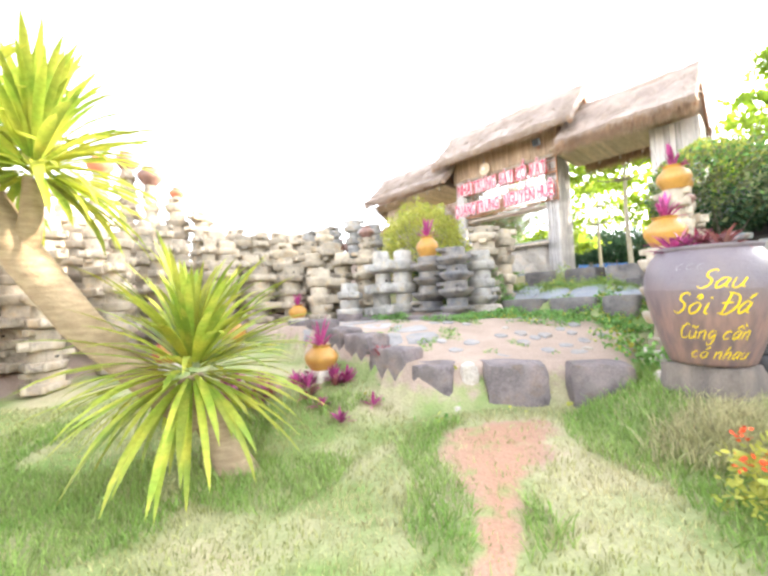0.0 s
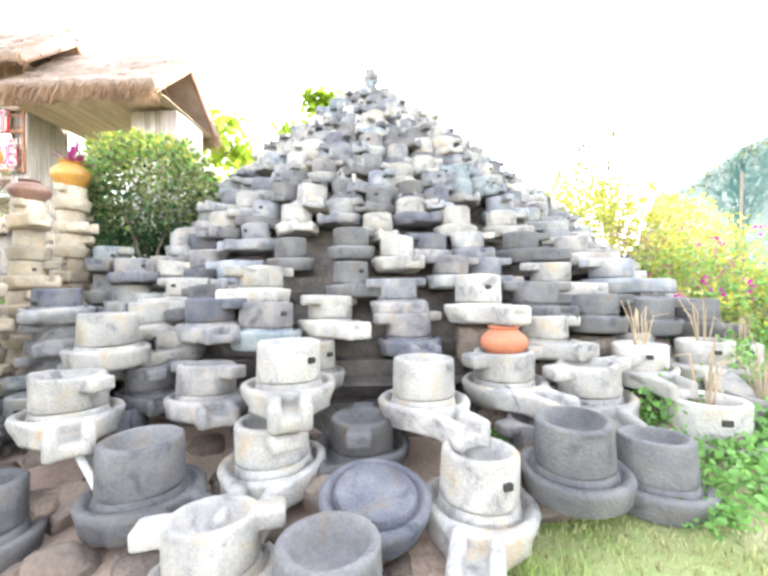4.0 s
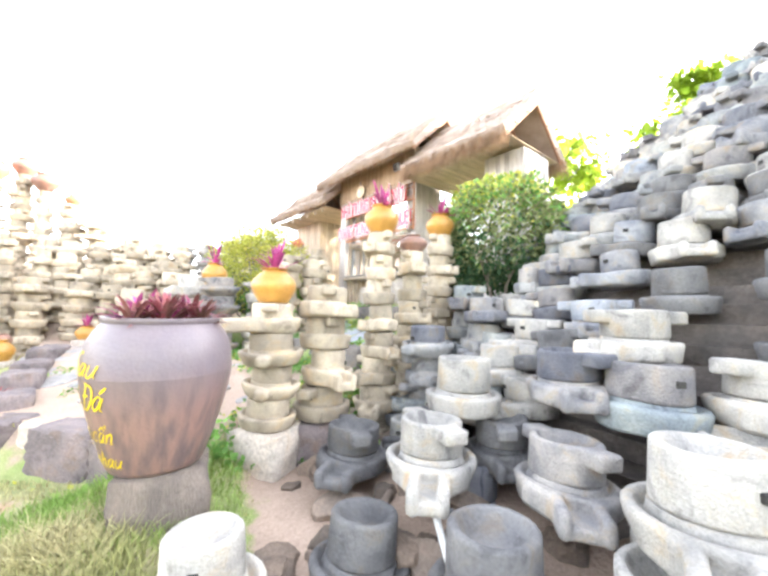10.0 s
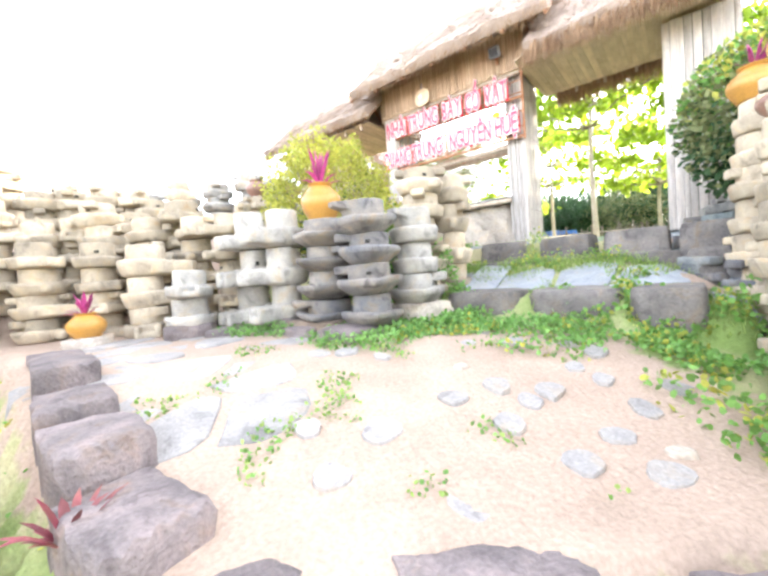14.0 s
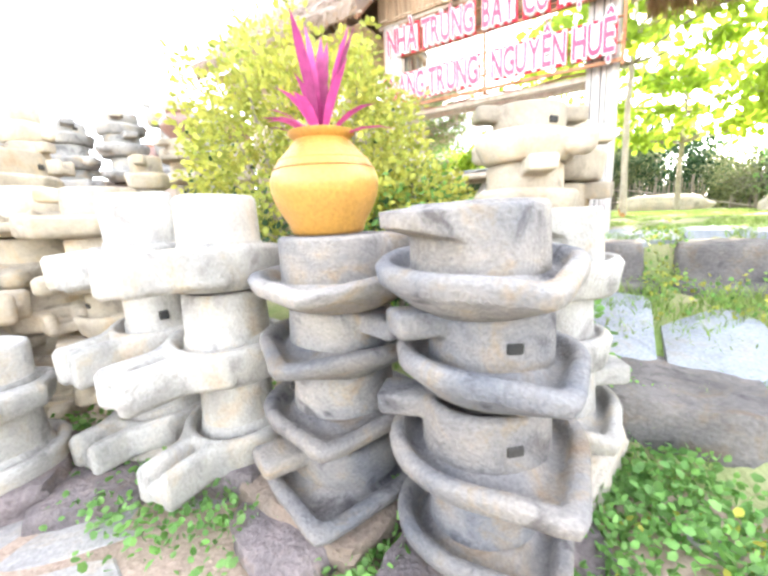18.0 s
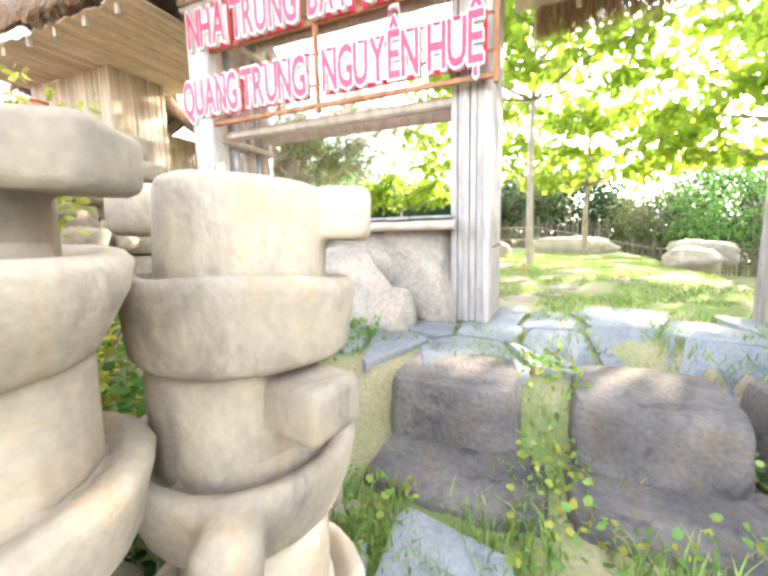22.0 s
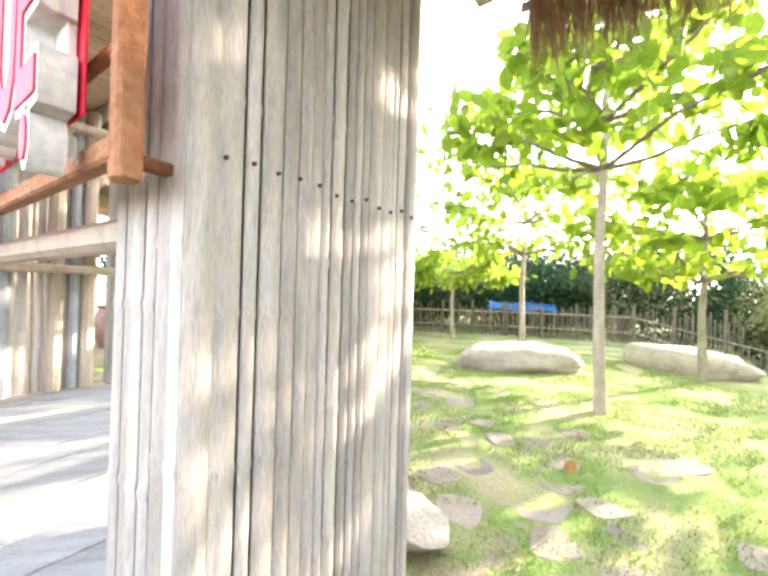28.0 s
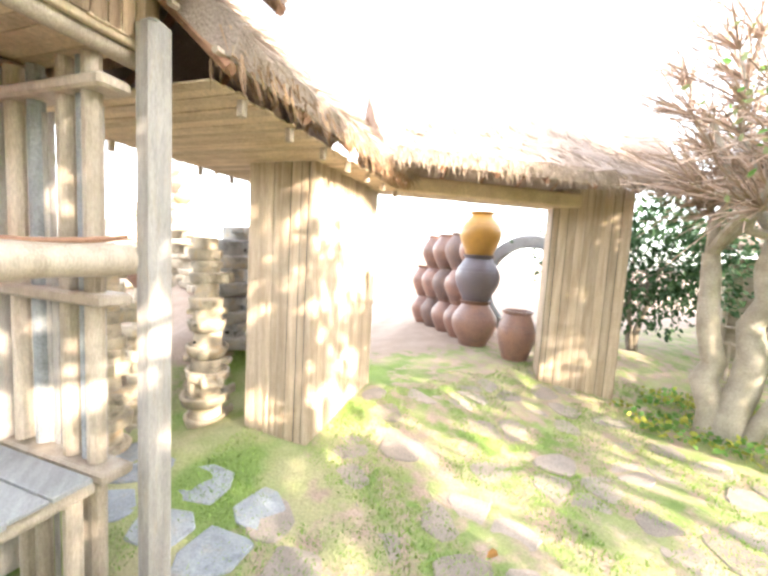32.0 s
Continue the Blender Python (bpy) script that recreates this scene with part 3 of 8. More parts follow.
def slat_face(root, p0, p1, z0, z1, normal, width=0.1, gap=0.004, seed=1, skip=(), material=None):
    """A row of split-bamboo slats, each its own piece, from p0 to p1 along a wall; normal points outwards."""
    r = random.Random(seed)
    p0, p1, nn = Vector((*p0, 0)), Vector((*p1, 0)), Vector((*normal, 0)).normalized()
    d = p1 - p0
    length = d.length
    d.normalize()
    s = 0.0
    nodes = []
    while s < length - 0.03:
        w = min(width * r.uniform(0.6, 1.25), length - s)
        if length - s - w < 0.04:
            w = length - s
        mb = MB()
        seg = 7
        top, lean = z1 + r.uniform(-0.015, 0.01), r.uniform(-0.0016, 0.0016)
        bulge = r.uniform(0.005, 0.010)
        crack = gap + (r.uniform(0.004, 0.012) if r.random() < 0.22 else 0.0)
        if not nodes or r.random() < 0.25:
            nodes = [z0 + r.uniform(0.0, 0.3)]
            while nodes[-1] < top - 0.3:
                nodes.append(nodes[-1] + r.uniform(0.34, 0.52))
        zs = sorted({z0, top, *[q for k in nodes[1:] for q in (k - 0.018, k, k + 0.018) if z0 < q < top]})
        vs, fs = [], []
        for z in zs:
            node = any(abs(z - k) < 0.001 for k in nodes[1:])
            for i in range(seg):
                t = i / (seg - 1)
                out = bulge * math.sin(math.pi * t) + (0.004 if node else 0)
                p = p0 + d * (s + crack / 2 + (w - crack) * t + lean * (z - z0)) + nn * out
                vs.append((p.x, p.y, z))
        for j in range(len(zs) - 1):
            fs += [(j * seg + i, j * seg + i + 1, (j + 1) * seg + i + 1, (j + 1) * seg + i) for i in range(seg - 1)]
        n = len(vs)
        for z in zs:
            for t in (0.0, 1.0):
                p = p0 + d * (s + crack / 2 + (w - crack) * t + lean * (z - z0)) - nn * 0.006
                vs.append((p.x, p.y, z))
        k = len(zs)
        for j in range(k - 1):
            fs += [(j * seg, (j + 1) * seg, n + 2 * j + 2, n + 2 * j), ((j + 1) * seg + seg - 1, j * seg + seg - 1, n + 2 * j + 1, n + 2 * j + 3), (n + 2 * j, n + 2 * j + 2, n + 2 * j + 3, n + 2 * j + 1)]
        fs.append(tuple((k - 1) * seg + i for i in range(seg)) + (n + 2 * k - 1, n + 2 * k - 2))
        part("slat", mb.add(vs, fs), material or M_bamboo, root, smooth=50)
        s += w
    return root


def clad_pillar(name, u0, u1, v0, v1, z0, z1, label, seed, width=0.11, material=None):
    """A timber core, near-black as gap shade, clad all round with split bamboo."""
    root = thing(name, Matrix(), label, "gate pillar", "pillars of the thatched gate")
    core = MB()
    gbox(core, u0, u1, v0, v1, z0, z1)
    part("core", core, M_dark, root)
    o = 0.008
    a, b, c, d = gxy(u0 - o, v0 - o), gxy(u1 + o, v0 - o), gxy(u1 + o, v1 + o), gxy(u0 - o, v1 + o)
    slat_face(root, a, b, z0, z1, (-GV[0], -GV[1]), width, seed=seed, material=material)
    slat_face(root, d, a, z0, z1, (-GU[0], -GU[1]), width, seed=seed + 1, material=material)
    slat_face(root, b, c, z0, z1, GU, width, seed=seed + 2, material=material)
    slat_face(root, c, d, z0, z1, GV, width, seed=seed + 3, material=material)
    return root


def nails(root, u, v0, v1, z, n, seed):
    r = random.Random(seed)
    for i in range(n):
        x, y = gxy(u - 0.026, v0 + (v1 - v0) * (i + 0.5) / n)
        mb = MB().lathe([(0.0055, -0.006), (0.0055, 0.002), (0.003, 0.0035)], 8)
        part("nail", mb, M_nail, root, m=pose(x, y, z + r.uniform(-0.012, 0.012)) @ Vector((-GU[0], -GU[1], 0)).to_track_quat("Z", "Y").to_matrix().to_4x4())


pillar_c = clad_pillar("gate_pillar", 0.075, 0.4, 0.195, 1.12, GZ, 5.35, "gate pillar clad in weathered split bamboo beside the shelf", 11, 0.06)
nails(pillar_c, 0.075, 0.23, 1.1, 4.18, 12, 3)
nails(pillar_c, 0.075, 0.23, 1.1, 2.75, 12, 4)
clad_pillar("gate_pillar", -3.0, -2.12, 0.05, 1.0, GZ - 0.02, 5.2, "broad bamboo-clad gate pillar with grey worn slats", 21)
clad_pillar("gate_pillar", 5.1, 6.9, 0.35, 1.15, 2.2, 5.3, "broad sunlit gate pillar clad in tan bamboo", 31, material=M_bamboo_tan)


def bamboo_bay():
    """The open bamboo frame that closes the west end of the sign bay."""
    root = thing("bamboo_end_frame", Matrix(), "open frame of bamboo poles, pipes and slats at the shelf's end", "bamboo frame")
    post = MB()
    gbox(post, 2.99, 3.27, 0.0, 0.16, GZ, 5.32, 0.02)
    part("front_post", post.rough(0.006, 4), M_bamboo, root)
    post = MB()
    gbox(post, 3.18, 3.33, 1.12, 1.27, GZ, 5.5, 0.03)
    part("rear_post", post.rough(0.008, 4), M_bamboo, root)
    r = random.Random(5)
    for i, (v, rad, mt) in enumerate([(0.26, 0.05, M_pole), (0.42, 0.045, M_grey_plastic), (0.72, 0.05, M_pole), (0.84, 0.042, M_grey_plastic), (0.93, 0.05, M_pole)]):
        part("pole" if mt is M_pole else "pipe", MB().tube([gp(3.1 + 0.02 * (i % 2), v, z) for z in (3.02, 3.5, 4.0, 4.5, 5.3)], rad, 10), mt, root)
        part("pole", MB().tube([gp(3.1, v, z) for z in (GZ - 0.02, 2.5, 3.0)], rad, 10), M_pole, root)
    slat_face(root, gxy(3.13, 0.18), gxy(3.13, 0.98), 3.02, 5.05, (-GU[0], -GU[1]), 0.06, 0.012, seed=77)
    slat_face(root, gxy(3.13, 0.3), gxy(3.13, 0.9), GZ, 2.98, (-GU[0], -GU[1]), 0.07, 0.03, seed=78)
    for z in (3.95, 5.1, 2.94):
        b = MB()
        gbox(b, 3.02, 3.2, 0.05, 1.1, z, z + 0.07, 0.015)
        part("cross_rail", b, M_pole, root)


bamboo_bay()


def hollow_pole(root, a, b, rad, name="beam", material=None):
    """A thick bamboo pole with open, ring-shaped ends and swollen nodes."""
    a, b = Vector(a), Vector(b)
    n = max(4, int((b - a).length / 0.14))
    pts = [a.lerp(b, i / n) for i in range(n + 1)]
    part(name, MB().tube(pts, [rad * (1.08 if i % 3 == 1 else 1.0) for i in range(n + 1)], 14), material or M_pole, root)


def upper_walls():
    root = thing("sign_wall", Matrix(), "bamboo slat wall under the middle thatched roof above the sign", "gate wall", kind="structure")
    slat_face(root, gxy(-0.05, -0.004), gxy(3.35, -0.004), 5.36, 6.12, (-GV[0], -GV[1]), 0.085, seed=41, material=M_bamboo_brown)
    slat_face(root, gxy(3.35, 1.12), gxy(-0.05, 1.12), 5.4, 6.1, GV, 0.085, seed=42, material=M_bamboo_brown)
    slat_face(root, gxy(-0.05, 1.1), gxy(-0.05, 0.0), 5.36, 6.2, (-GU[0], -GU[1]), 0.085, seed=43, material=M_bamboo_brown)
    slat_face(root, gxy(3.35, 0.0), gxy(3.35, 1.1), 5.36, 6.2, GU, 0.085, seed=44, material=M_bamboo_brown)
    for v in (0.02, 1.09):
        b = MB()
        gbox(b, -0.05, 3.35, v - 0.02, v + 0.02, 5.36, 6.1)
        part("backing", b, M_bamboo_soffit, root)
    soff = thing("soffit_mats", Matrix(), "flat ceilings of bamboo strips under the three roofs", "ceiling", kind="structure")
    r = random.Random(9)
    for u0, u1, z in ((0.0, 3.3, 5.39), (-3.0, -0.02, 5.27), (3.36, 7.0, 5.22)):
        v0, v1 = (-0.5, 1.5) if z < 5.3 else (0.0, 1.1)
        u = u0
        while u < u1:
            w = r.uniform(0.06, 0.12)
            b = MB()
            gbox(b, u + 0.003, min(u + w, u1), v0 + r.uniform(-0.03, 0.02), v1 + r.uniform(-0.02, 0.03), z + r.uniform(0, 0.008), z + 0.02, 0.003)
            part("strip", b, M_bamboo_soffit, soff)
            u += w
        if z < 5.3:
            for k in range(int((u1 - u0) / 0.52)):
                for v in (v0 + 0.02, v1 - 0.06):
                    b = MB()
                    gbox(b, u0 + 0.25 + 0.52 * k, u0 + 0.3 + 0.52 * k, v, v + 0.05, z - 0.1, z + 0.01, 0.006)
                    part("peg", b, M_pole, soff)
    bm = thing("gate_beams", Matrix(), "round bamboo beams under the gate roofs", "beam", kind="structure")
    hollow_pole(bm, gp(0.3, 1.08, 4.19), gp(3.2, 1.08, 4.21), 0.085, "shelf_beam")
    part("thin_pole", MB().tube([gp(0.3 + 2.9 * i / 12, 1.06 + 0.02 * math.sin(i * 1.9), 4.32 + 0.025 * math.sin(i * 1.1)) for i in range(13)], [0.022 - 0.0006 * i for i in range(13)], 8), M_rafter, bm)
    hollow_pole(bm, gp(0.05, 0.08, 5.34), gp(3.36, 0.08, 5.34), 0.05)
    hollow_pole(bm, gp(0.05, 1.02, 5.34), gp(3.36, 1.02, 5.34), 0.05)
    for v in (0.2,):
        b = MB()
        gbox(b, 0.4, 2.99, v, v + 0.1, 3.98, 4.07, 0.02)
        part("rail", b, M_pole, bm)


upper_walls()


def thatch_roof(name, a, b, half, ridge_z, eave_z, label, seed, thick=0.2, fringe=M_straw_dark, rafters=True, hang=(0.09, 0.2), dense=340):
    """A gabled roof of thatch along the ridge a-b (plan points): two uneven slabs, loose straw on them, a hanging fringe and rafters."""
    r = np.random.default_rng(seed)
    root = thing(name, Matrix(), label, "thatched roof")
    a, b = Vector((*a, 0)), Vector((*b, 0))
    d = (b - a).normalized()
    length = (b - a).length
    for side, sgn in (("slope", 1), ("slope", -1)):
        n = Vector((-d.y, d.x, 0)) * sgn
        nu, nv = max(8, int(length / 0.12)), 12
        vs, fs = [], []
        for lay in (0, 1):
            for j in range(nv + 1):
                for i in range(nu + 1):
                    t = j / nv
                    p = a + d * (length * i / nu) + n * (half * t)
                    z = ridge_z + (eave_z - ridge_z) * t
                    sag = 0.05 * math.sin(math.pi * t)
                    k = noise.noise((p.x * 2.2, p.y * 2.2, z * 2 + seed))
                    k2 = noise.noise((p.x * 9, p.y * 9, z * 9 + seed))
                    top = (0.0 if lay == 0 else thick * (1.0 - 0.25 * t) + 0.05 * k + 0.02 * k2) - sag
                    if lay == 0:
                        top -= 0.02 * k2
                    edge = 0.06 * k2 if j == nv else 0
                    vs.append((p.x + n.x * (edge + top * 0.5), p.y + n.y * (edge + top * 0.5), z + top))
        m = nu + 1
        k0 = (nv + 1) * m
        for j in range(nv):
            for i in range(nu):
                q = j * m + i
                fs += [(q, q + 1, q + m + 1, q + m), (k0 + q, k0 + q + m, k0 + q + m + 1, k0 + q + 1)]
        for j in range(nv):
            q = j * m
            fs += [(q, q + m, k0 + q + m, k0 + q), (q + nu, k0 + q + nu, k0 + q + nu + m, q + nu + m)]
        for i in range(nu):
            q = nv * m + i
            fs += [(q, q + 1, k0 + q + 1, k0 + q), (i, k0 + i, k0 + i + 1, i + 1)]
        part(side, MB().add(vs, fs), M_thatch, root, smooth=60)
        # loose straw along the slope
        cnt = int(length * half * 420)
        s, t = r.uniform(0, length, cnt), r.uniform(0.02, 0.98, cnt) ** 0.8
        base = np.array(a)[None] + np.array(d)[None] * s[:, None] + np.array(n)[None] * (half * t)[:, None]
        slope = np.array([n.x * half, n.y * half, eave_z - ridge_z])
        up = np.array([n.x * 0.5, n.y * 0.5, 1.0]) * thick * 0.95
        base[:, 2] = ridge_z + (eave_z - ridge_z) * t - 0.05 * np.sin(np.pi * t)
        base += up[None] * (1 - 0.25 * t)[:, None]
        straw(root, "straw", base, slope / np.linalg.norm(slope), r, 0.22, 0.35, M_straw, up=0.10)
        cnt = int(length * dense)
        s = r.uniform(-0.02, length + 0.02, cnt)
        lift = r.uniform(0, 1, cnt)
        base = np.array(a)[None] + np.array(d)[None] * s[:, None] + np.array(n)[None] * (half * r.uniform(0.86, 1.05, cnt))[:, None]
        base[:, 2] = eave_z + thick * 0.8 * lift
        straw(root, "eave_fringe", base, np.array([n.x * 0.3, n.y * 0.3, -0.9]), r, *hang, fringe, up=0.12)
    ridge = MB().tube([tuple(a + d * (length * i / 20) + Vector((0, 0, ridge_z + thick + 0.015 * math.sin(i * 1.7)))) for i in range(21)], 0.11, 8).rough(0.03, 5, seed)
    part("ridge_cap", ridge, M_thatch, root, smooth=60)
    if rafters:
        k = max(3, int(length / 0.7))
        for i in range(k + 1):
            p = a + d * (0.03 + (length - 0.06) * i / k)
            for sgn in (1, -1):
                n = Vector((-d.y, d.x, 0)) * sgn
                q = p + n * half
                part("rafter", MB().tube([(p.x, p.y, ridge_z - 0.04), (q.x, q.y, eave_z - 0.05)], 0.035, 8), M_rafter, root)
        for sgn in (1, -1):
            n = Vector((-d.y, d.x, 0)) * sgn
            for t in (0.35, 0.7, 0.97):
                q0 = a + n * half * t - d * 0.05
                q1 = b + n * half * t + d * 0.05
                z = ridge_z + (eave_z - ridge_z) * t - 0.01
                part("batten", MB().tube([(q0.x, q0.y, z), (q1.x, q1.y, z)], 0.022, 6), M_pole, root)
    return root


def straw(root, name, base, direc, r, lo, hi, material, up=0.1, width=0.006):
    n = len(base)
    dirs = np.asarray(direc)[None] + r.normal(0, 0.16, (n, 3))
    dirs /= np.linalg.norm(dirs, axis=1)[:, None]
    side = np.cross(dirs, r.normal(0, 1, (n, 3)))
    side /= np.linalg.norm(side, axis=1)[:, None]
    ln = r.uniform(lo, hi, n)[:, None]
    w = r.uniform(0.5, 1.6, n)[:, None] * width
    lift = np.array([0, 0, 1.0])[None] * (up * r.uniform(-0.3, 0.6, n))[:, None] * 0.3
    vs = np.stack([base - side * w, base + side * w, base + dirs * ln + lift], 1).reshape(-1, 3)
    part(name, np_mesh(name, vs, np.arange(3 * n).reshape(-1, 3), material), material, root)


thatch_roof("thatched_roof", gxy(-0.65, 0.52), gxy(3.75, 0.52), 1.15, 6.88, 5.82, "highest thatched roof over the sign, grey-brown straw", 3)
thatch_roof("thatched_roof", gxy(-3.05, 0.5), gxy(-0.25, 0.5), 1.15, 6.27, 5.24, "lower thatched roof over the passage with open gable rafters", 4, hang=(0.24, 0.4), dense=900)
thatch_roof("thatched_roof", gxy(3.3, 0.5), gxy(7.2, 0.5), 1.15, 6.32, 5.3, "lower thatched roof over the sunlit passage", 5)


def glyph(ch, size, depth, offset=0.0):
    """A letter of the built-in font as a mesh in the xz plane, its foot at z = 0, and its width."""
    cu = bpy.data.curves.new("glyph", "FONT")
    cu.body, cu.size, cu.extrude, cu.offset, cu.resolution_u = ch, size, depth, offset, 3
    ob = bpy.data.objects.new("glyph", cu)
    scene.collection.objects.link(ob)
    dg = bpy.context.evaluated_depsgraph_get()
    dg.update()
    me = bpy.data.meshes.new_from_object(ob.evaluated_get(dg))
    bpy.data.objects.remove(ob)
    bpy.data.curves.remove(cu)
    me.transform(Matrix.Rotation(math.pi / 2, 4, "X"))
    return me


def sign():
    root = thing("gate_sign", Matrix.Translation((GV[0] * 0.1, GV[1] * 0.1, 0)), "sign of red white-edged letters on a rusty frame", "sign")
    fr = []
    for z in (4.1, 4.84, 5.30):
        fr.append((0.0, 3.3, z, z + 0.045))
    for u0, u1, z0, z1 in fr:
        b = MB()
        gbox(b, u0, u1, -0.06, -0.02, z0, z1)
        part("frame_bar", b, M_rust, root)
    for u in (0.0, 1.66, 3.26):
        b = MB()
        gbox(b, u, u + 0.04, -0.062, -0.018, 4.06, 5.36)
        part("frame_bar", b, M_rust, root)
    for z in (5.16, 4.93, 4.58, 4.3):
        b = MB()
        gbox(b, 0.03, 3.27, -0.05, -0.03, z, z + 0.025)
        part("letter_rail", b, M_rust, root)
    for u in (0.12, 3.1):
        for z in (4.12, 5.31):
            b = MB()
            gbox(b, u, u + 0.03, -0.025, 0.11, z, z + 0.03)
            part("bracket", b, M_rust, root)
    words = [("NHÀ", 3.19, 2.66, 4.88), ("TRƯNG", 2.60, 1.80, 4.88), ("BÀY", 1.69, 1.24, 4.88), ("CỔ", 1.16, 0.84, 4.88), ("VẬT", 0.75, 0.28, 4.88),
             ("QUANG", 3.33, 2.57, 4.21), ("TRUNG", 2.52, 1.74, 4.21), ("NGUYỄN", 1.57, 0.63, 4.21), ("HUỆ", 0.57, 0.10, 4.21)]
    cap = 0.36
    size = cap / 0.72
    yaw = math.degrees(math.atan2(-GU[1], -GU[0]))
    for text, u0, u1, z in words:
        meshes = [(glyph(c, size, 0.026, 0.028), glyph(c, size, 0.003, 0.011), glyph(c, size, 0.002, -0.004)) for c in text]
        ext = [(min(v.co.x for v in t[0].vertices), max(v.co.x for v in t[0].vertices)) for t in meshes]
        total = sum(b - a for a, b in ext) - 0.012 * (len(text) - 1)
        k = (u0 - u1) / total
        pos = u0
        b = MB()
        gbox(b, u1 + 0.02, u0 - 0.02, -0.10, -0.085, z + 0.01, z + 0.35, 0.002)
        plate = part("word_plate", b, M_white, root, "white sheet behind a word")
        b = MB()
        gbox(b, u1 - 0.01, u0 + 0.01, -0.083, -0.078, z - 0.03, z + 0.39, 0.001)
        part("plate_back", b, M_red_back, plate, "red painted back of the sheet")
        for (white, red, back), (a, b) in zip(meshes, ext):
            x, y = gxy(pos + a * k, -0.115)
            m = pose(x, y, z, 0, 0, yaw) @ Matrix.Diagonal((k, 1, 1, 1))
            for me, mt in ((white, M_white), (red, M_red), (back, M_white)):
                me.materials.clear()
                me.materials.append(mt)
            w = part("letter", white, M_white, root, m=m)
            part("letter_face", red, M_red, w, "red letter face", m=pose(0, -0.027, 0))
            part("letter_back", back, M_white, w, "greyish back of a letter", m=pose(0, 0.042, 0))
            pos -= (b - a - 0.012) * k
    return root


sign()


def gate_fittings():
    # hanging hat or lamp disc under the eave
    x, y = gxy(2.13, -0.09)
    disc = thing("wall_disc", pose(x, y, 5.5) @ Vector((-GV[0], -GV[1], 0)).to_track_quat("Z", "Y").to_matrix().to_4x4(), "round pale conical disc hung on the slat wall", "wall disc")
    part("dish", MB().lathe([(0.19, 0.0), (0.185, 0.012), (0.06, 0.045), (0.03, 0.06)], 28), M_bamboo_soffit, disc)
    part("boss", MB().lathe([(0.045, 0.04), (0.045, 0.075), (0.02, 0.085)], 16), M_white, disc)
    part("hook", MB().tube([(0, 0.17, 0.0), (0, 0.26, 0.01), (0.01, 0.3, 0.0)], 0.008, 6), M_blue, disc)
    # flood light above the sign
    x, y = gxy(0.42, -0.2)
    lamp = thing("flood_lamp", pose(x, y, 5.72, 20, 0, math.degrees(math.atan2(GU[1], GU[0])) + 180), "grey box floodlight on a rusty bracket above the sign", "flood lamp")
    part("housing", MB().box(0, 0, 0, 0.2, 0.12, 0.2, bev=0.02), M_grey_plastic, lamp)
    part("glass", MB().box(0, -0.063, 0, 0.16, 0.01, 0.15, bev=0.004), M_dark, lamp, "dark lamp glass")
    part("bracket", MB().box(0, 0.07, -0.14, 0.05, 0.05, 0.14, bev=0.008), M_rust, lamp)
    part("cable", MB().tube([(0.02, 0.1, -0.06), (0.09, 0.16, -0.1), (0.14, 0.2, -0.22)], 0.006, 6), M_dark, lamp)
    # shelf
    sh = thing("plank_shelf", Matrix(), "long shelf of grey weathered planks between the gate pillars", "shelf")
    r = random.Random(4)
    u = 0.36
    while u < 2.96:
        w = r.uniform(0.14, 0.3)
        u1 = min(u + w, 2.97)
        b = MB()
        gbox(b, u + 0.004, u1 - 0.004, -0.02 + r.uniform(-0.02, 0.02), 1.12 + r.uniform(-0.03, 0.03), 3.0 + r.uniform(0, 0.012), 3.028 + r.uniform(0, 0.01), 0.004)
        part("plank", b.rough(0.004, 5, u), M_timber, sh)
        u = u1
    for v in (0.03, 1.03):
        hollow_pole(sh, gp(0.34, v, 2.95), gp(2.99, v, 2.95), 0.045, "edge_pole")
    for u, v in ((0.42, 1.02), (2.9, 1.04), (1.6, 1.04)):
        part("leg", MB().tube([gp(u, v, GZ - 0.02), gp(u, v, 2.93)], 0.045, 10), M_pole, sh)


gate_fittings()


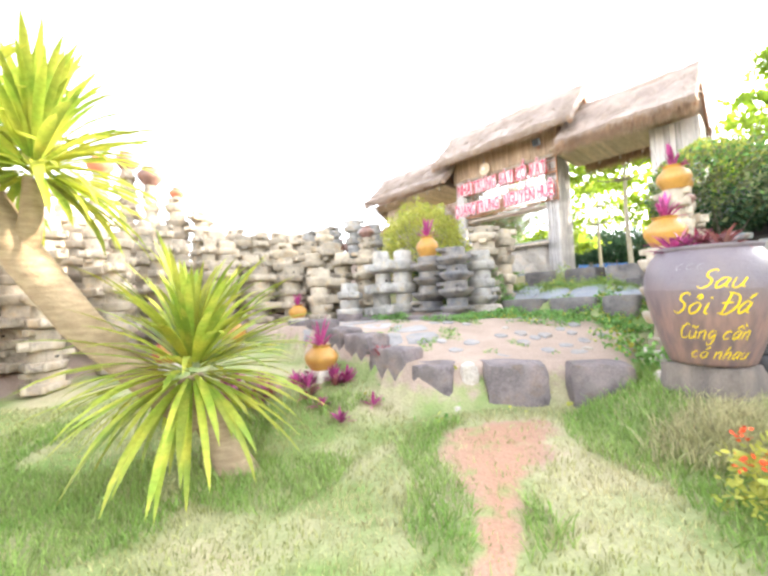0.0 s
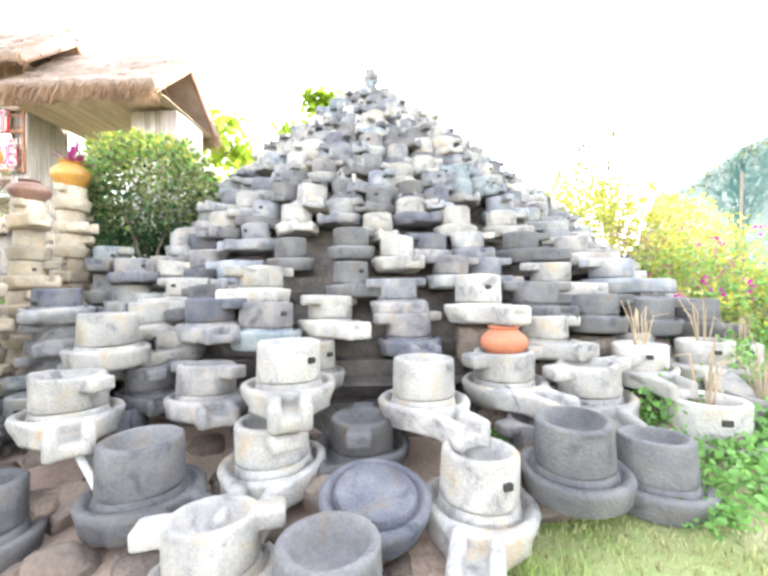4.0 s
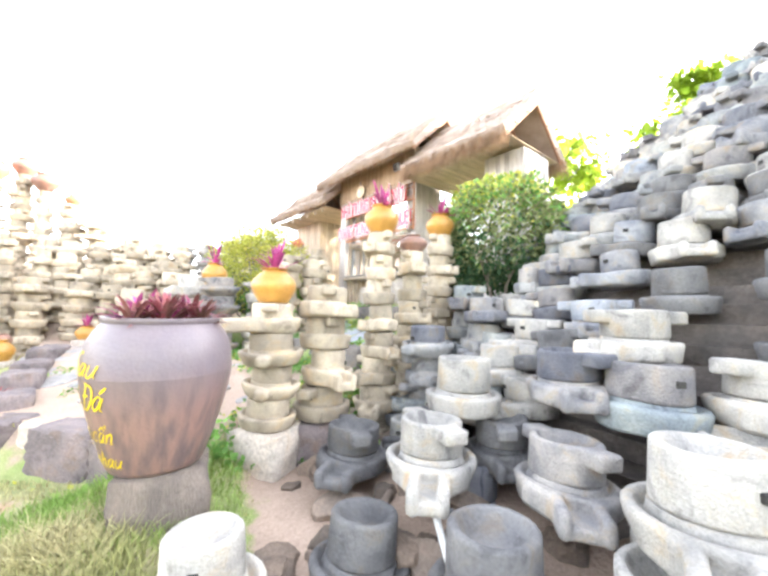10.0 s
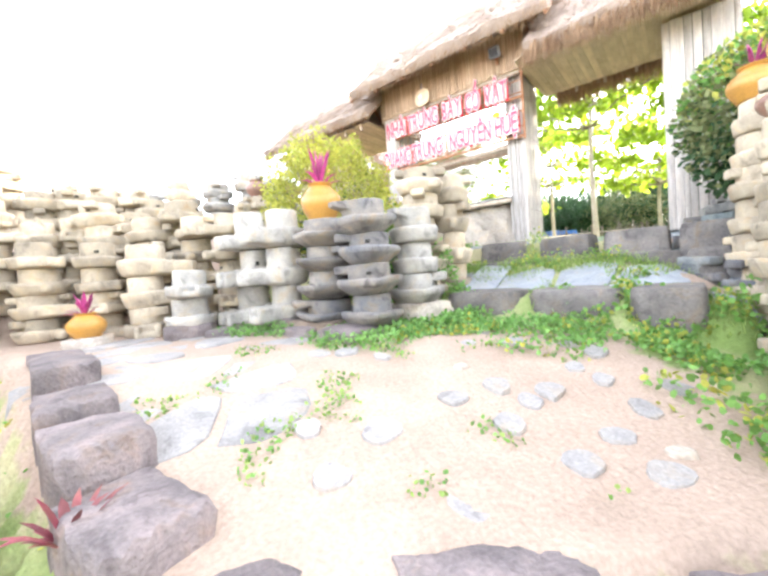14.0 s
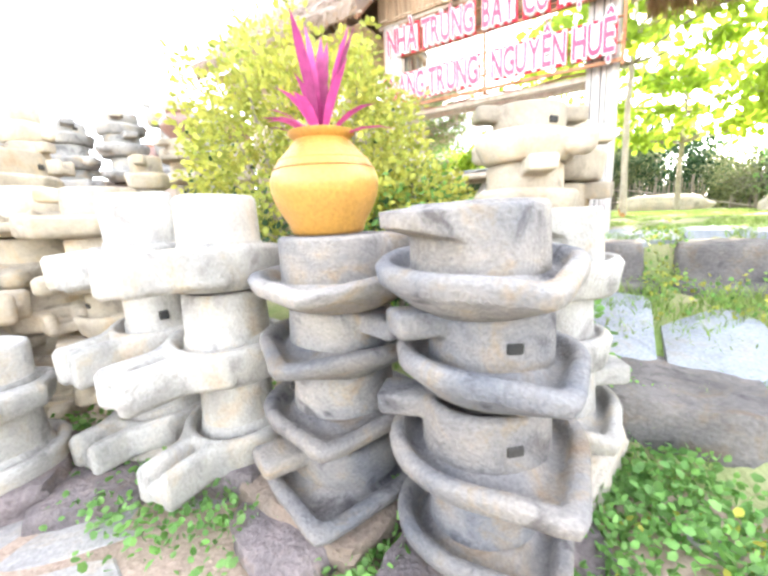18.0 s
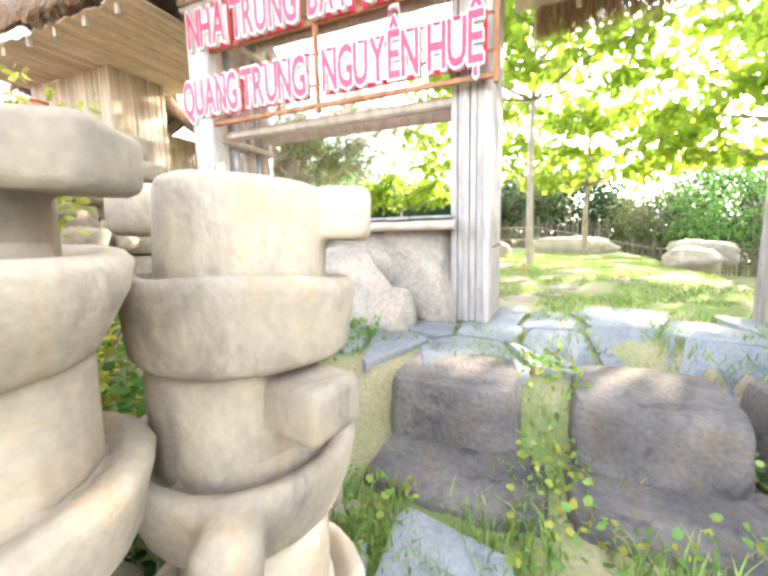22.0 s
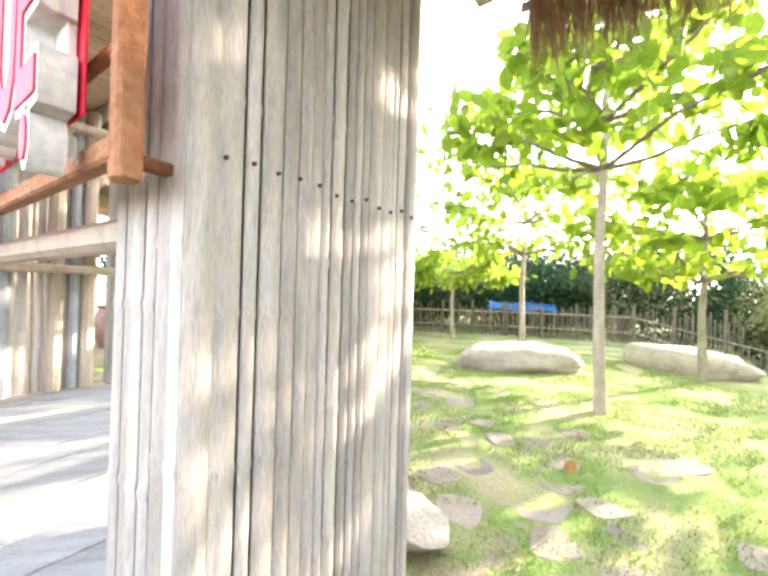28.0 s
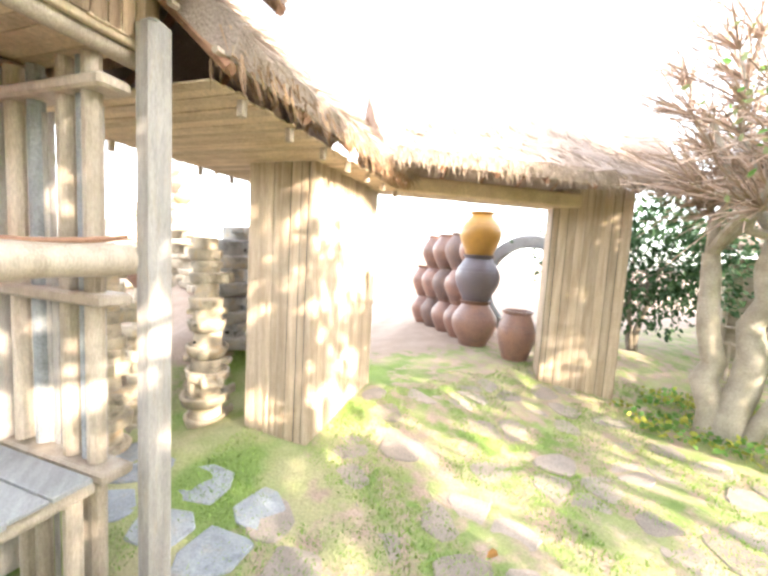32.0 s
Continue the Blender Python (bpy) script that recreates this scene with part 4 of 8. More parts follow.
def boulder(name, x, y, z0, sx, sy, sz, material, label, seed, rz=0.0, flat=0.55, group="", parent=None, category="boulder", cuts=0, amp=1.0):
    """A rounded, flat-topped stone: an icosphere squared off and broken by noise."""
    bm = bmesh.new()
    bmesh.ops.create_icosphere(bm, subdivisions=4, radius=1.0)
    q = random.Random(seed * 7.7)
    planes = [(Vector((q.gauss(0, 1), q.gauss(0, 1), q.gauss(0, 0.6))).normalized(), q.uniform(0.6, 0.86)) for _ in range(cuts)]
    for v in bm.verts:
        c = v.co.copy()
        k = max(abs(c.x), abs(c.y), abs(c.z))
        c = c.lerp(c / k * 0.86, flat)
        for nrm, lim in planes:
            over = c.dot(nrm) - lim
            if over > 0:
                c = c - nrm * over
        d = noise.noise(c * 1.3 + Vector((seed, 0, seed))) * 0.16 + noise.noise(c * 4 + Vector((0, seed, 0))) * 0.05 + abs(noise.noise(c * 2.4 + Vector((seed, seed, 0)))) * -0.08
        v.co = Vector((c.x * sx / 2, c.y * sy / 2, c.z * sz / 2)) * (1 + amp * d * (1.25 - flat * 0.75))
    me = bpy.data.meshes.new(name)
    bm.to_mesh(me)
    bm.free()
    me.materials.append(material)
    me.shade_smooth()
    me.set_sharp_from_angle(angle=radians(22 if cuts else 48))
    ob = new(name, me)
    ob.matrix_basis = pose(x, y, z0 + sz * 0.36, 0, 0, rz)
    if parent is not None:
        ob.parent = parent
    else:
        tagged(ob, label, category, group)
    return ob


GYAW = math.degrees(math.atan2(GU[1], GU[0]))
for u, v, z0, su, sv, sz, sd in ((1.5, 0.38, 1.85, 1.35, 0.85, 1.34, 1), (0.74, 0.4, 1.88, 0.86, 0.9, 1.34, 2), (2.25, 0.35, 1.85, 0.7, 0.55, 0.6, 3), (1.28, -0.06, 1.8, 1.05, 0.7, 1.22, 4), (0.88, -0.12, 1.8, 0.5, 0.5, 0.75, 9), (1.95, -0.3, 1.85, 0.6, 0.5, 0.42, 7), (1.75, 1.75, 1.75, 2.6, 2.1, 1.05, 5), (0.95, 2.25, 1.9, 1.3, 0.9, 0.55, 6)):
    x, y = gxy(u, v)
    jag = v < 1
    boulder("boulder", x, y, z0, su, sv, sz, M_rock, "large cracked beige rock under the plank shelf" if jag else "large pale beige boulder behind the plank shelf", sd * 3.1, GYAW + (sd * 17 % 20 - 10 if jag else 0), 0.85 if jag else 0.6, "boulders under the shelf", cuts=12 if jag else 18, amp=0.75 if jag else 1.0)

# stone steps up to the gate
def hewn_stone(x, y, top, su, sv, h, rz, seed, label, square=0.0):
    """A stump-like block: flat worn top, rounded plan, steep chiselled sides."""
    q = random.Random(seed)
    n, e = 40, square or q.uniform(0.52, 0.68)
    vs, fs = [], []
    levels = [(-h, 1.06), (-h * 0.8, 1.08), (-h * 0.6, 1.05), (-h * 0.42, 1.06), (-h * 0.25, 1.03), (-h * 0.12, 1.03), (-0.03, 1.0), (-0.006, 0.975), (0.004, 0.6)]
    for z, k in levels:
        for i in range(n):
            a = 2 * math.pi * i / n
            c, d = math.cos(a), math.sin(a)
            px, py = math.copysign(abs(c) ** e, c) * su / 2, math.copysign(abs(d) ** e, d) * sv / 2
            w = k * (1 + 0.07 * noise.noise((c * 1.6, d * 1.6, seed)) + (0.05 if z < -0.03 else 0.015) * noise.noise((c * 7, d * 7, z * 5 + seed)))
            vs.append((px * w, py * w, z + 0.012 * noise.noise((px * 5, py * 5, seed))))
    for j in range(len(levels) - 1):
        fs += [(j * n + i, j * n + (i + 1) % n, (j + 1) * n + (i + 1) % n, (j + 1) * n + i) for i in range(n)]
    vs.append((0, 0, 0.014))
    fs += [((len(levels) - 1) * n + i, (len(levels) - 1) * n + (i + 1) % n, len(vs) - 1) for i in range(n)]
    tagged(part("step_stone", MB().add(vs, fs), M_step, None, m=pose(x, y, top, 0, 0, rz), smooth=40), label, "step", "stone steps")


r_ = random.Random(12)
STEP = "dark rough-hewn step stone with grass in its joints"
for u0, u1 in ((0.08, -0.8), (-0.92, -1.75), (-1.86, -2.4)):
    x, y = gxy((u0 + u1) / 2, -2.98 + r_.uniform(-0.03, 0.03))
    hewn_stone(x, y, 1.39, (u0 - u1) * 1.04, 0.78, 0.5, GYAW, u0 * 3.1 + 1, "low rounded dark stone forming the first step")
for v, zt, ends in ((-1.5, 1.72, ((0.42, -0.4), (-0.52, -1.34), (-1.46, -2.2), (-2.32, -3.0))), (-1.02, 2.05, ((0.44, -0.24), (-0.55, -1.22), (-1.4, -2.1), (-2.26, -2.9)))):
    for u0, u1 in ends:
        x, y = gxy((u0 + u1) / 2, v + r_.uniform(-0.02, 0.02))
        hewn_stone(x, y, zt, (u0 - u1) * 1.05, 0.54 if v < -1.3 else 0.66, 0.6, GYAW + r_.uniform(-2, 2), v * 3 + u0 * 5, STEP, 0.34)

# kerb of the court
for x, y, sx, sy, sz, rz, sd in ((1.45, 4.4, 0.8, 0.52, 0.66, -3, 1), (2.28, 4.1, 0.72, 0.5, 0.6, -14, 2), (0.58, 4.56, 0.56, 0.54, 0.95, -22, 3), (0.12, 4.95, 0.72, 0.50, 0.82, -45, 4), (-0.28, 5.45, 0.70, 0.50, 0.82, -50, 5), (-0.68, 5.95, 0.72, 0.48, 0.82, -55, 6), (-1.1, 6.55, 0.70, 0.48, 0.82, -55, 7), (-1.55, 7.15, 0.72, 0.48, 0.82, -52, 8)):
    top = 0.70 if x > 0.3 else max(gz(x + a, y + b) for a in (-0.2, 0.2) for b in (-0.2, 0.2)) + 0.1 + 0.04 * (sd % 2)
    boulder("kerb_stone", x, y, top - 0.8 * sz, sx, sy, sz, M_laterite, "dark squared kerb stone edging the dusty court", sd * 2.3, rz, 0.86, "kerb stones", category="kerb stone", amp=0.6)
boulder("boulder", 0.95, 4.45, 0.36, 0.24, 0.26, 0.4, M_rock, "small pale rock between the kerb stones", 4.4)
for x, y, s, sd in ((2.75, 3.75, 0.26, 1), (2.9, 3.55, 0.2, 2), (0.75, 4.25, 0.16, 3), (2.6, 4.9, 0.14, 4), (1.9, 6.0, 0.12, 5)):
    boulder("rock", x, y, gz(x, y) - 0.03, s, s * 0.8, s * 0.6, M_rock, "small pale loose rock in the grass", sd * 7.7, sd * 40, 0.3, "loose rocks", category="rock")
for x, y, sx, sy, sz, sd in ((11.7, 12.1, 1.7, 1.0, 0.62, 1), (13.2, 12.7, 2.0, 1.1, 0.75, 2), (10.2, 17.7, 1.6, 3.0, 0.85, 3), (14.4, 17.2, 3.0, 1.5, 0.85, 4)):
    boulder("boulder", x, y, 2.0, sx, sy, sz, M_rock, "low rounded pale boulder on the grass", sd * 5.3, sd * 25, 0.3, "boulders in the yard")


# ---------------------------------------------------------------- stone mills
def solid(mb, name, voxel=0.0085, faces=1300):
    """Fuses overlapping shapes into one worn, rounded body."""
    tmp = bpy.data.objects.new("tmp", mb.mesh(name, M_stone, 0))
    scene.collection.objects.link(tmp)
    re = tmp.modifiers.new("fuse", "REMESH")
    re.mode, re.voxel_size = "VOXEL", voxel
    sm = tmp.modifiers.new("wear", "SMOOTH")
    sm.factor, sm.iterations = 0.5, 2
    de = tmp.modifiers.new("thin", "DECIMATE")
    dg = bpy.context.evaluated_depsgraph_get()
    dg.update()
    n = len(tmp.evaluated_get(dg).data.polygons)
    de.ratio = min(1.0, faces / max(n * 2, 1))
    dg.update()
    me = bpy.data.meshes.new_from_object(tmp.evaluated_get(dg))
    me.name = name
    bpy.data.objects.remove(tmp)
    me.shade_smooth()
    me.set_sharp_from_angle(angle=radians(50))
    return me


def make_basin(k):
    """Lower stone: a dished basin with a raised centre and a pouring spout."""
    mb = MB()
    rt, rb, h = (0.32, 0.21, 0.175) if k == 5 else (0.30, 0.25, 0.165) if k % 2 else (0.285, 0.26, 0.15)
    mb.lathe([(rb - 0.02, 0), (rb, 0.015), (rt - 0.01, h * 0.6), (rt, h - 0.02), (rt - 0.015, h), (rt - 0.045, h), (rt - 0.06, h - 0.02), (rt - 0.075, h - 0.06), (0.215, h - 0.068), (0.203, h + (0.015 if k < 5 else -0.03)), (0.0, h + (0.015 if k < 5 else -0.03))], 44 if k == 5 else 22, cap0=True, cap1=False)
    if k == 5:
        for i, (px, py, pz) in enumerate(mb.v):
            q, a = math.hypot(px, py), math.atan2(py, px)
            if q > 0.19:
                g = math.exp(-(abs(a) / 0.4) ** 1.6) * min(1.0, (q - 0.19) / 0.05)
                mb.v[i] = (px * (1 + 0.36 * g), py * (1 - 0.1 * g), pz + 0.035 * g * (1 - pz / h) - 0.012 * g)
    elif k < 3:
        w = (0.125, 0.11, 0.135)[k]
        ln = (0.25, 0.31, 0.2)[k]
        x0 = rt - 0.06
        for s in (-1, 1):
            mb.box(x0 + ln / 2, s * (w - 0.03), h * 0.53, ln, 0.065, h * 0.9, bev=0.018)
        for s in (-1, 1):
            mb.box(0, 0, 0, 0.24, 0.06, h * 0.88, m=pose(x0 - 0.015, s * (w + 0.045), h * 0.54, 0, 0, -s * 38), bev=0.02)
        mb.box(x0 + ln / 2 - 0.01, 0, h * 0.32, ln - 0.02, w * 1.7, h * 0.45, bev=0.012)
    elif k == 3:
        for s in (-1, 1):
            mb.box(s * (rt + 0.02), 0, h * 0.55, 0.14, 0.13, h * 0.8, bev=0.03)
    return mb.rough(0.012, 4, k * 3.7)


def make_drum(k):
    """Upper stone: a drum with a dished top and, mostly, two carrying lugs."""
    mb = MB()
    h = (0.21, 0.19, 0.23, 0.2, 0.24, 0.2, 0.23)[k]
    r = (0.205, 0.21, 0.195, 0.21, 0.2, 0.215, 0.212)[k]
    mb.lathe([(r - 0.012, 0), (r, 0.012), (r - 0.004, h - 0.012), (r - 0.016, h), (r - 0.042, h), (r - 0.055, h - 0.025), (0.10, h - 0.085), (0.0, h - 0.095)], 22, cap0=True, cap1=False)
    if k in (0, 1, 3):
        for s in ((-1, 1) if k != 3 else (1,)):
            ln = 0.13 if k != 3 else 0.16
            mb.box(s * (r - 0.02 + ln / 2), 0, h - 0.046, ln, 0.15, 0.09, bev=0.012)
    if k == 5:
        for s in (-1, 1):
            mb.box(0, s * (r + 0.03), h - 0.042, 0.15, 0.12, 0.08, bev=0.012)
    if k == 6:
        a, b, w0, w1 = r - 0.06, r + 0.11, 0.13, 0.055
        mb.add([(a, -w0, h - 0.11), (a, w0, h - 0.11), (a, w0, h - 0.006), (a, -w0, h - 0.006), (b, -w1, h - 0.055), (b, w1, h - 0.055), (b, w1, h - 0.008), (b, -w1, h - 0.008)], [(0, 1, 2, 3), (4, 7, 6, 5), (0, 4, 5, 1), (1, 5, 6, 2), (2, 6, 7, 3), (3, 7, 4, 0)])
    return mb.rough(0.007, 4, k * 5.1 + 2)


BASINS, DRUMS = [solid(make_basin(k), "basin") for k in range(6)], [solid(make_drum(k), "drum") for k in range(7)]
BASIN_H = [0.15, 0.165, 0.15, 0.165, 0.15, 0.175]
SEAT = [0.165, 0.18, 0.165, 0.18, 0.165, 0.141]
DRUM_H = [0.21, 0.19, 0.23, 0.2, 0.24, 0.2, 0.23]
MILL_MESH = {}


def mill_mesh(kind, k, material):
    key = (kind, k, material.name)
    if key not in MILL_MESH:
        me = (BASINS if kind == "basin" else DRUMS)[k].copy()
        me.name = kind
        me.materials.clear()
        me.materials.append(material)
        MILL_MESH[key] = me
    return MILL_MESH[key]


# a small block, slightly proud, coloured near-black as the shade inside a hole
HOLE_PATCH = MB().box(0, 0, 0, 0.05, 0.03, 0.035, bev=0.004).mesh("socket", M_hole_shade, 0)
LABELS = {M_stone.name: "old grey carved stone mill with basin and drum", M_stone_pale.name: "pale whitish carved stone mill with spouted basin", M_stone_white.name: "whitish stone mill with a long spouted basin", M_stone_warm.name: "cream stone mill, warmed in colour for sunlight", M_stone_dark.name: "dark grey basalt stone mill with deep drum", M_stone_court.name: "grey stone mill with lipped bowl"}


def mill(x, y, z, yaw, s, kb, kd, material, group, tilt=0.0, material2=None, drum_yaw=None, hole=None, hh=None):
    """One mill: basin below, drum on it. Returns the height of its top."""
    root = thing("stone_mill", at(x, y, z, yaw, s, tilt, tilt * 0.6), LABELS[material.name], "stone mill", group)
    part("basin", mill_mesh("basin", kb, material), None, root)
    hb = SEAT[kb]
    dy = drum_yaw if drum_yaw is not None else yaw * 1.7 + 40
    d = part("drum", mill_mesh("drum", kd, material2 or material), None, root, m=pose(0, 0, hb, 0, 0, dy - yaw))
    if hole is not None:
        a = radians(hole - dy)
        part("socket", HOLE_PATCH, None, d, m=pose(0.2 * math.cos(a), 0.2 * math.sin(a), DRUM_H[kd] * 0.55, 0, 0, math.degrees(a) + 90))
    return z + (hb + DRUM_H[kd]) * s


APEX, TOP, SLOPE, NORTH, EAST = (11.32, 7.11), 7.3, 0.94, 0.4, 0.74
# mills that lie close to the walk: x, y, z, spout's yaw, size, basin, drum, stone, drum's yaw, socket
NEAR_MILLS = (
    (8.05, 1.08, 0.60, -143, 1.2, 1, 0, M_stone_pale, -30, None), (7.62, 1.62, 0.72, -112, 1.2, 1, 1, M_stone_pale, -20, None),
    (7.98, 2.08, 1.34, -115, 1.16, 1, 4, M_stone_pale, 0, -125), (8.25, 1.55, 1.03, -100, 1.1, 2, 1, M_stone_pale, -40, None),
    (8.9, 1.28, 1.22, -100, 1.1, 4, 1, M_stone_dark, -64, None), (9.4, 0.9, 1.2, -95, 1.05, 4, 1, M_stone_dark, -68, None), (9.88, 0.55, 1.12, -90, 1.05, 3, 2, M_stone_dark, 0, None),
)
FILE_MILLS = (
    (7.45, 2.55, 1.05, -120, 1.1, 0, 0, M_stone, -22, None), (7.59, 2.83, 1.42, -112, 1.05, 2, 0, M_stone, -20, None), (7.83, 3.06, 1.88, -115, 1.0, 1, 4, M_stone_pale, 0, None),
    (8.07, 3.61, 2.28, -115, 1.0, 2, 4, M_stone_pale, 30, None), (8.16, 2.54, 1.68, -120, 1.0, 2, 0, M_stone, -35, None), (8.43, 3.04, 2.02, -150, 1.0, 0, 3, M_stone, 160, None),
    (8.68, 2.41, 1.68, -100, 1.0, 0, 0, M_stone, -45, None), (8.85, 2.74, 2.05, -120, 1.0, 0, 3, M_stone, -40, None),
)
EAST_MILLS = (
    (8.58, 1.75, 1.34, -120, 1.1, 2, 0, M_stone_dark, -50, None), (9.22, 1.84, 1.58, -75, 1.08, 1, 3, M_stone_pale, 150, None), (9.67, 1.31, 1.6, -70, 1.1, 1, 3, M_stone, 150, None),
    (9.29, 2.23, 2.0, -70, 1.05, 1, 3, M_stone_dark, -40, None), (9.79, 1.82, 1.96, -80, 1.05, 0, 3, M_stone, 130, None), (9.54, 2.63, 2.4, -90, 1.0, 2, 3, M_stone_pale, -40, None),
)
WEST_MILLS = (
    (6.98, 3.22, 1.2, -100, 1.12, 1, 0, M_stone_pale, 10, None), (6.35, 3.38, 1.15, -90, 1.2, 4, 3, M_stone, 40, -80), (6.5, 3.78, 1.55, -150, 1.12, 0, 1, M_stone_pale, 0, None),
    (7.34, 3.3, 1.6, -70, 1.0, 0, 4, M_stone_dark, 0, -95), (7.05, 4.06, 1.93, -120, 1.0, 4, 2, M_stone_dark, 0, None), (7.49, 3.46, 2.05, -100, 1.0, 4, 3, M_stone_dark, 0, None),
    (6.61, 3.02, 0.8, -150, 1.1, 0, 2, M_stone_pale, 20, -80),
)
NEAR_TUBS = ((8.42, 0.37, 0.46, 1.12, -60, 4), (8.66, 0.84, 0.86, 0.92, -138, 1), (9.24, 0.44, 0.87, 0.92, -95, 0), (9.8, 0.22, 0.84, 0.76, 20, 3))
# the first mills in the grass: x, y, z, yaw, size, basin, drum, stone, socket
LOOSE = ((3.66, 2.84, 0.17, -135, 1.12, 1, 4, M_stone_white, -75), (4.48, 3.08, 0.24, -80, 1.08, 4, 2, M_stone_dark, None), (4.36, 2.08, 0.02, -85, 1.2, 4, 4, M_stone_dark, None), (5.2, 2.76, 0.32, -70, 1.2, 0, 4, M_stone_dark, None),
         (5.32, 1.97, 0.04, -60, 1.1, 4, 0, M_stone_pale, None), (5.58, 1.38, 0.05, -100, 1.15, 4, 4, M_stone_dark, None), (7.04, 0.88, 0.45, -100, 1.12, 4, 4, M_stone_dark, None), (7.42, 0.53, 0.32, -100, 1.05, 4, 4, M_stone_dark, None),
         (6.56, 1.25, 0.27, -150, 1.15, 1, 4, M_stone_pale, -110))
LOOSE_UPPER = ((6.87, 1.9, 0.67, -112, 1.18, 1, 4, M_stone_pale, None), (6.5, 2.2, 0.36, -165, 1.15, 5, 1, M_stone_dark, None), (5.9, 2.42, 0.36, -135, 1.2, 1, 0, M_stone_pale, None), (6.08, 2.52, 0.84, -120, 1.15, 1, 4, M_stone_pale, -80),
               (4.28, 4.12, 0.5, -100, 1.1, 0, 1, M_stone_dark, None), (4.93, 3.57, 0.68, -95, 1.12, 1, 0, M_stone_pale, None), (5.22, 3.95, 1.08, -95, 1.1, 4, 4, M_stone_pale, None), (5.75, 3.25, 0.7, -100, 1.1, 0, 0, M_stone, None), (5.98, 3.72, 1.24, -100, 1.08, 2, 3, M_stone, None))
FIXED = NEAR_MILLS + FILE_MILLS + EAST_MILLS + WEST_MILLS + LOOSE + LOOSE_UPPER


def pyramid():
    """Mills in files up a stepped cone: every other file stands half a mill higher, so that basins and drums interlock."""
    r = random.Random(21)
    half = 0.172
    step_r = half / SLOPE
    rings = 36
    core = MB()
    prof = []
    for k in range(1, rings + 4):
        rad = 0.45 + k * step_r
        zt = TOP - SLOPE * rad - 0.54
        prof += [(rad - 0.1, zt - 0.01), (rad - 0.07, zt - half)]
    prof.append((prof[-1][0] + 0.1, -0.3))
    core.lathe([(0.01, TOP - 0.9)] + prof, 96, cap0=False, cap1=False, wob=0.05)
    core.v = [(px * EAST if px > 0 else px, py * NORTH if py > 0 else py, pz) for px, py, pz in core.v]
    # the core's dark colour stands in for shade in the gaps
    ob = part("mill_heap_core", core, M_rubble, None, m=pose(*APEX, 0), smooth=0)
    tagged(ob, "rubble core, coloured dark as shade between the stacked mills", "rubble heap", kind="structure")
    far = {M_stone: ([], []), M_stone_pale: ([], []), M_stone_dark: ([], [])}
    n = 0
    for k in range(rings, -1, -1):
        rad = 0.55 + k * step_r
        z = TOP - SLOPE * rad - 0.43
        band = next(i for i, lim in enumerate((1.25, 2.3, 3.6, 5.25, 99)) if rad < lim)
        count = (7, 12, 19, 28, 38)[band]
        for i in range(count):
            a = 0.31 * band + 2 * math.pi * (i + 0.5 * (k % 2)) / count + r.uniform(-0.09, 0.09) / max(rad, 0.8)
            deg = math.degrees(a) % 360
            rr = rad + r.uniform(-0.06, 0.05)
            x, y = APEX[0] + rr * math.cos(a) * (EAST if math.cos(a) > 0 else 1), APEX[1] + rr * math.sin(a) * (NORTH if math.sin(a) > 0 else 1)
            s = r.uniform(0.92, 1.1) * (0.84 if rad < 1.6 else 1.0)
            yaw = deg + r.choice([r.uniform(-25, 25), r.uniform(-40, 40), r.uniform(-70, 70), r.uniform(-180, 180)])
            q, q2, hq = r.random(), r.random(), r.random()
            kb, kd, tilt = r.choice([0, 1, 1, 2, 2, 4]), r.choice([0, 0, 1, 2, 3, 3, 4]), r.uniform(-5, 5)
            dyaw = deg + r.choice([90, -90, 75, 110, 0]) + r.uniform(-35, 35)
            zz, hole = z + r.uniform(-0.05, 0.04), deg + r.uniform(-50, 50)
            if z < gz(x, y) - 0.15 or math.hypot(x - 6.25, y - 6.95) < 0.9:
                continue
            if any(math.hypot(x - p[0], y - p[1]) < 0.5 and abs(z - p[2]) < 0.3 for p in FIXED + NEAR_TUBS):
                continue
            mt = M_stone if q < 0.66 else M_stone_pale if q < 0.82 else M_stone_dark
            if 143 < deg < 327 and n < 290:
                mill(x, y, zz, yaw, s, kb, kd, mt, "mills of the great heap", tilt, mt if q2 < 0.7 else M_stone if q2 < 0.85 else M_stone_pale, dyaw, hole if hq < 0.3 else None)
                n += 1
            else:
                for kind, kk, m in (("basin", kb, at(x, y, zz, yaw, s)), ("drum", kd, at(x, y, zz, yaw, s) @ pose(0, 0, SEAT[kb], 0, 0, dyaw - yaw))):
                    me = (BASINS if kind == "basin" else DRUMS)[kk]
                    vs, fs = far[mt]
                    o = sum(len(v) for v in vs)
                    co = np.empty(len(me.vertices) * 3, np.float32)
                    me.vertices.foreach_get("co", co)
                    mm = np.array(m)
                    vs.append(co.reshape(-1, 3) @ mm[:3, :3].T + mm[:3, 3])
                    me.calc_loop_triangles()
                    fc = np.empty(len(me.loop_triangles) * 3, np.int32)
                    me.loop_triangles.foreach_get("vertices", fc)
                    fs.append(fc.reshape(-1, 3) + o)
    root = thing("mill_heap_rest", Matrix(), "grey stone mills heaped high and on the far side", "stone mills", kind="stuff")
    for mt, (vs, fs) in far.items():
        ob = part("mill_pile", np_mesh("mill_pile", np.concatenate(vs), np.concatenate(fs), {M_stone: M_stone_stuff}.get(mt, mt), True), None, root)
        ob["kind"] = "stuff"


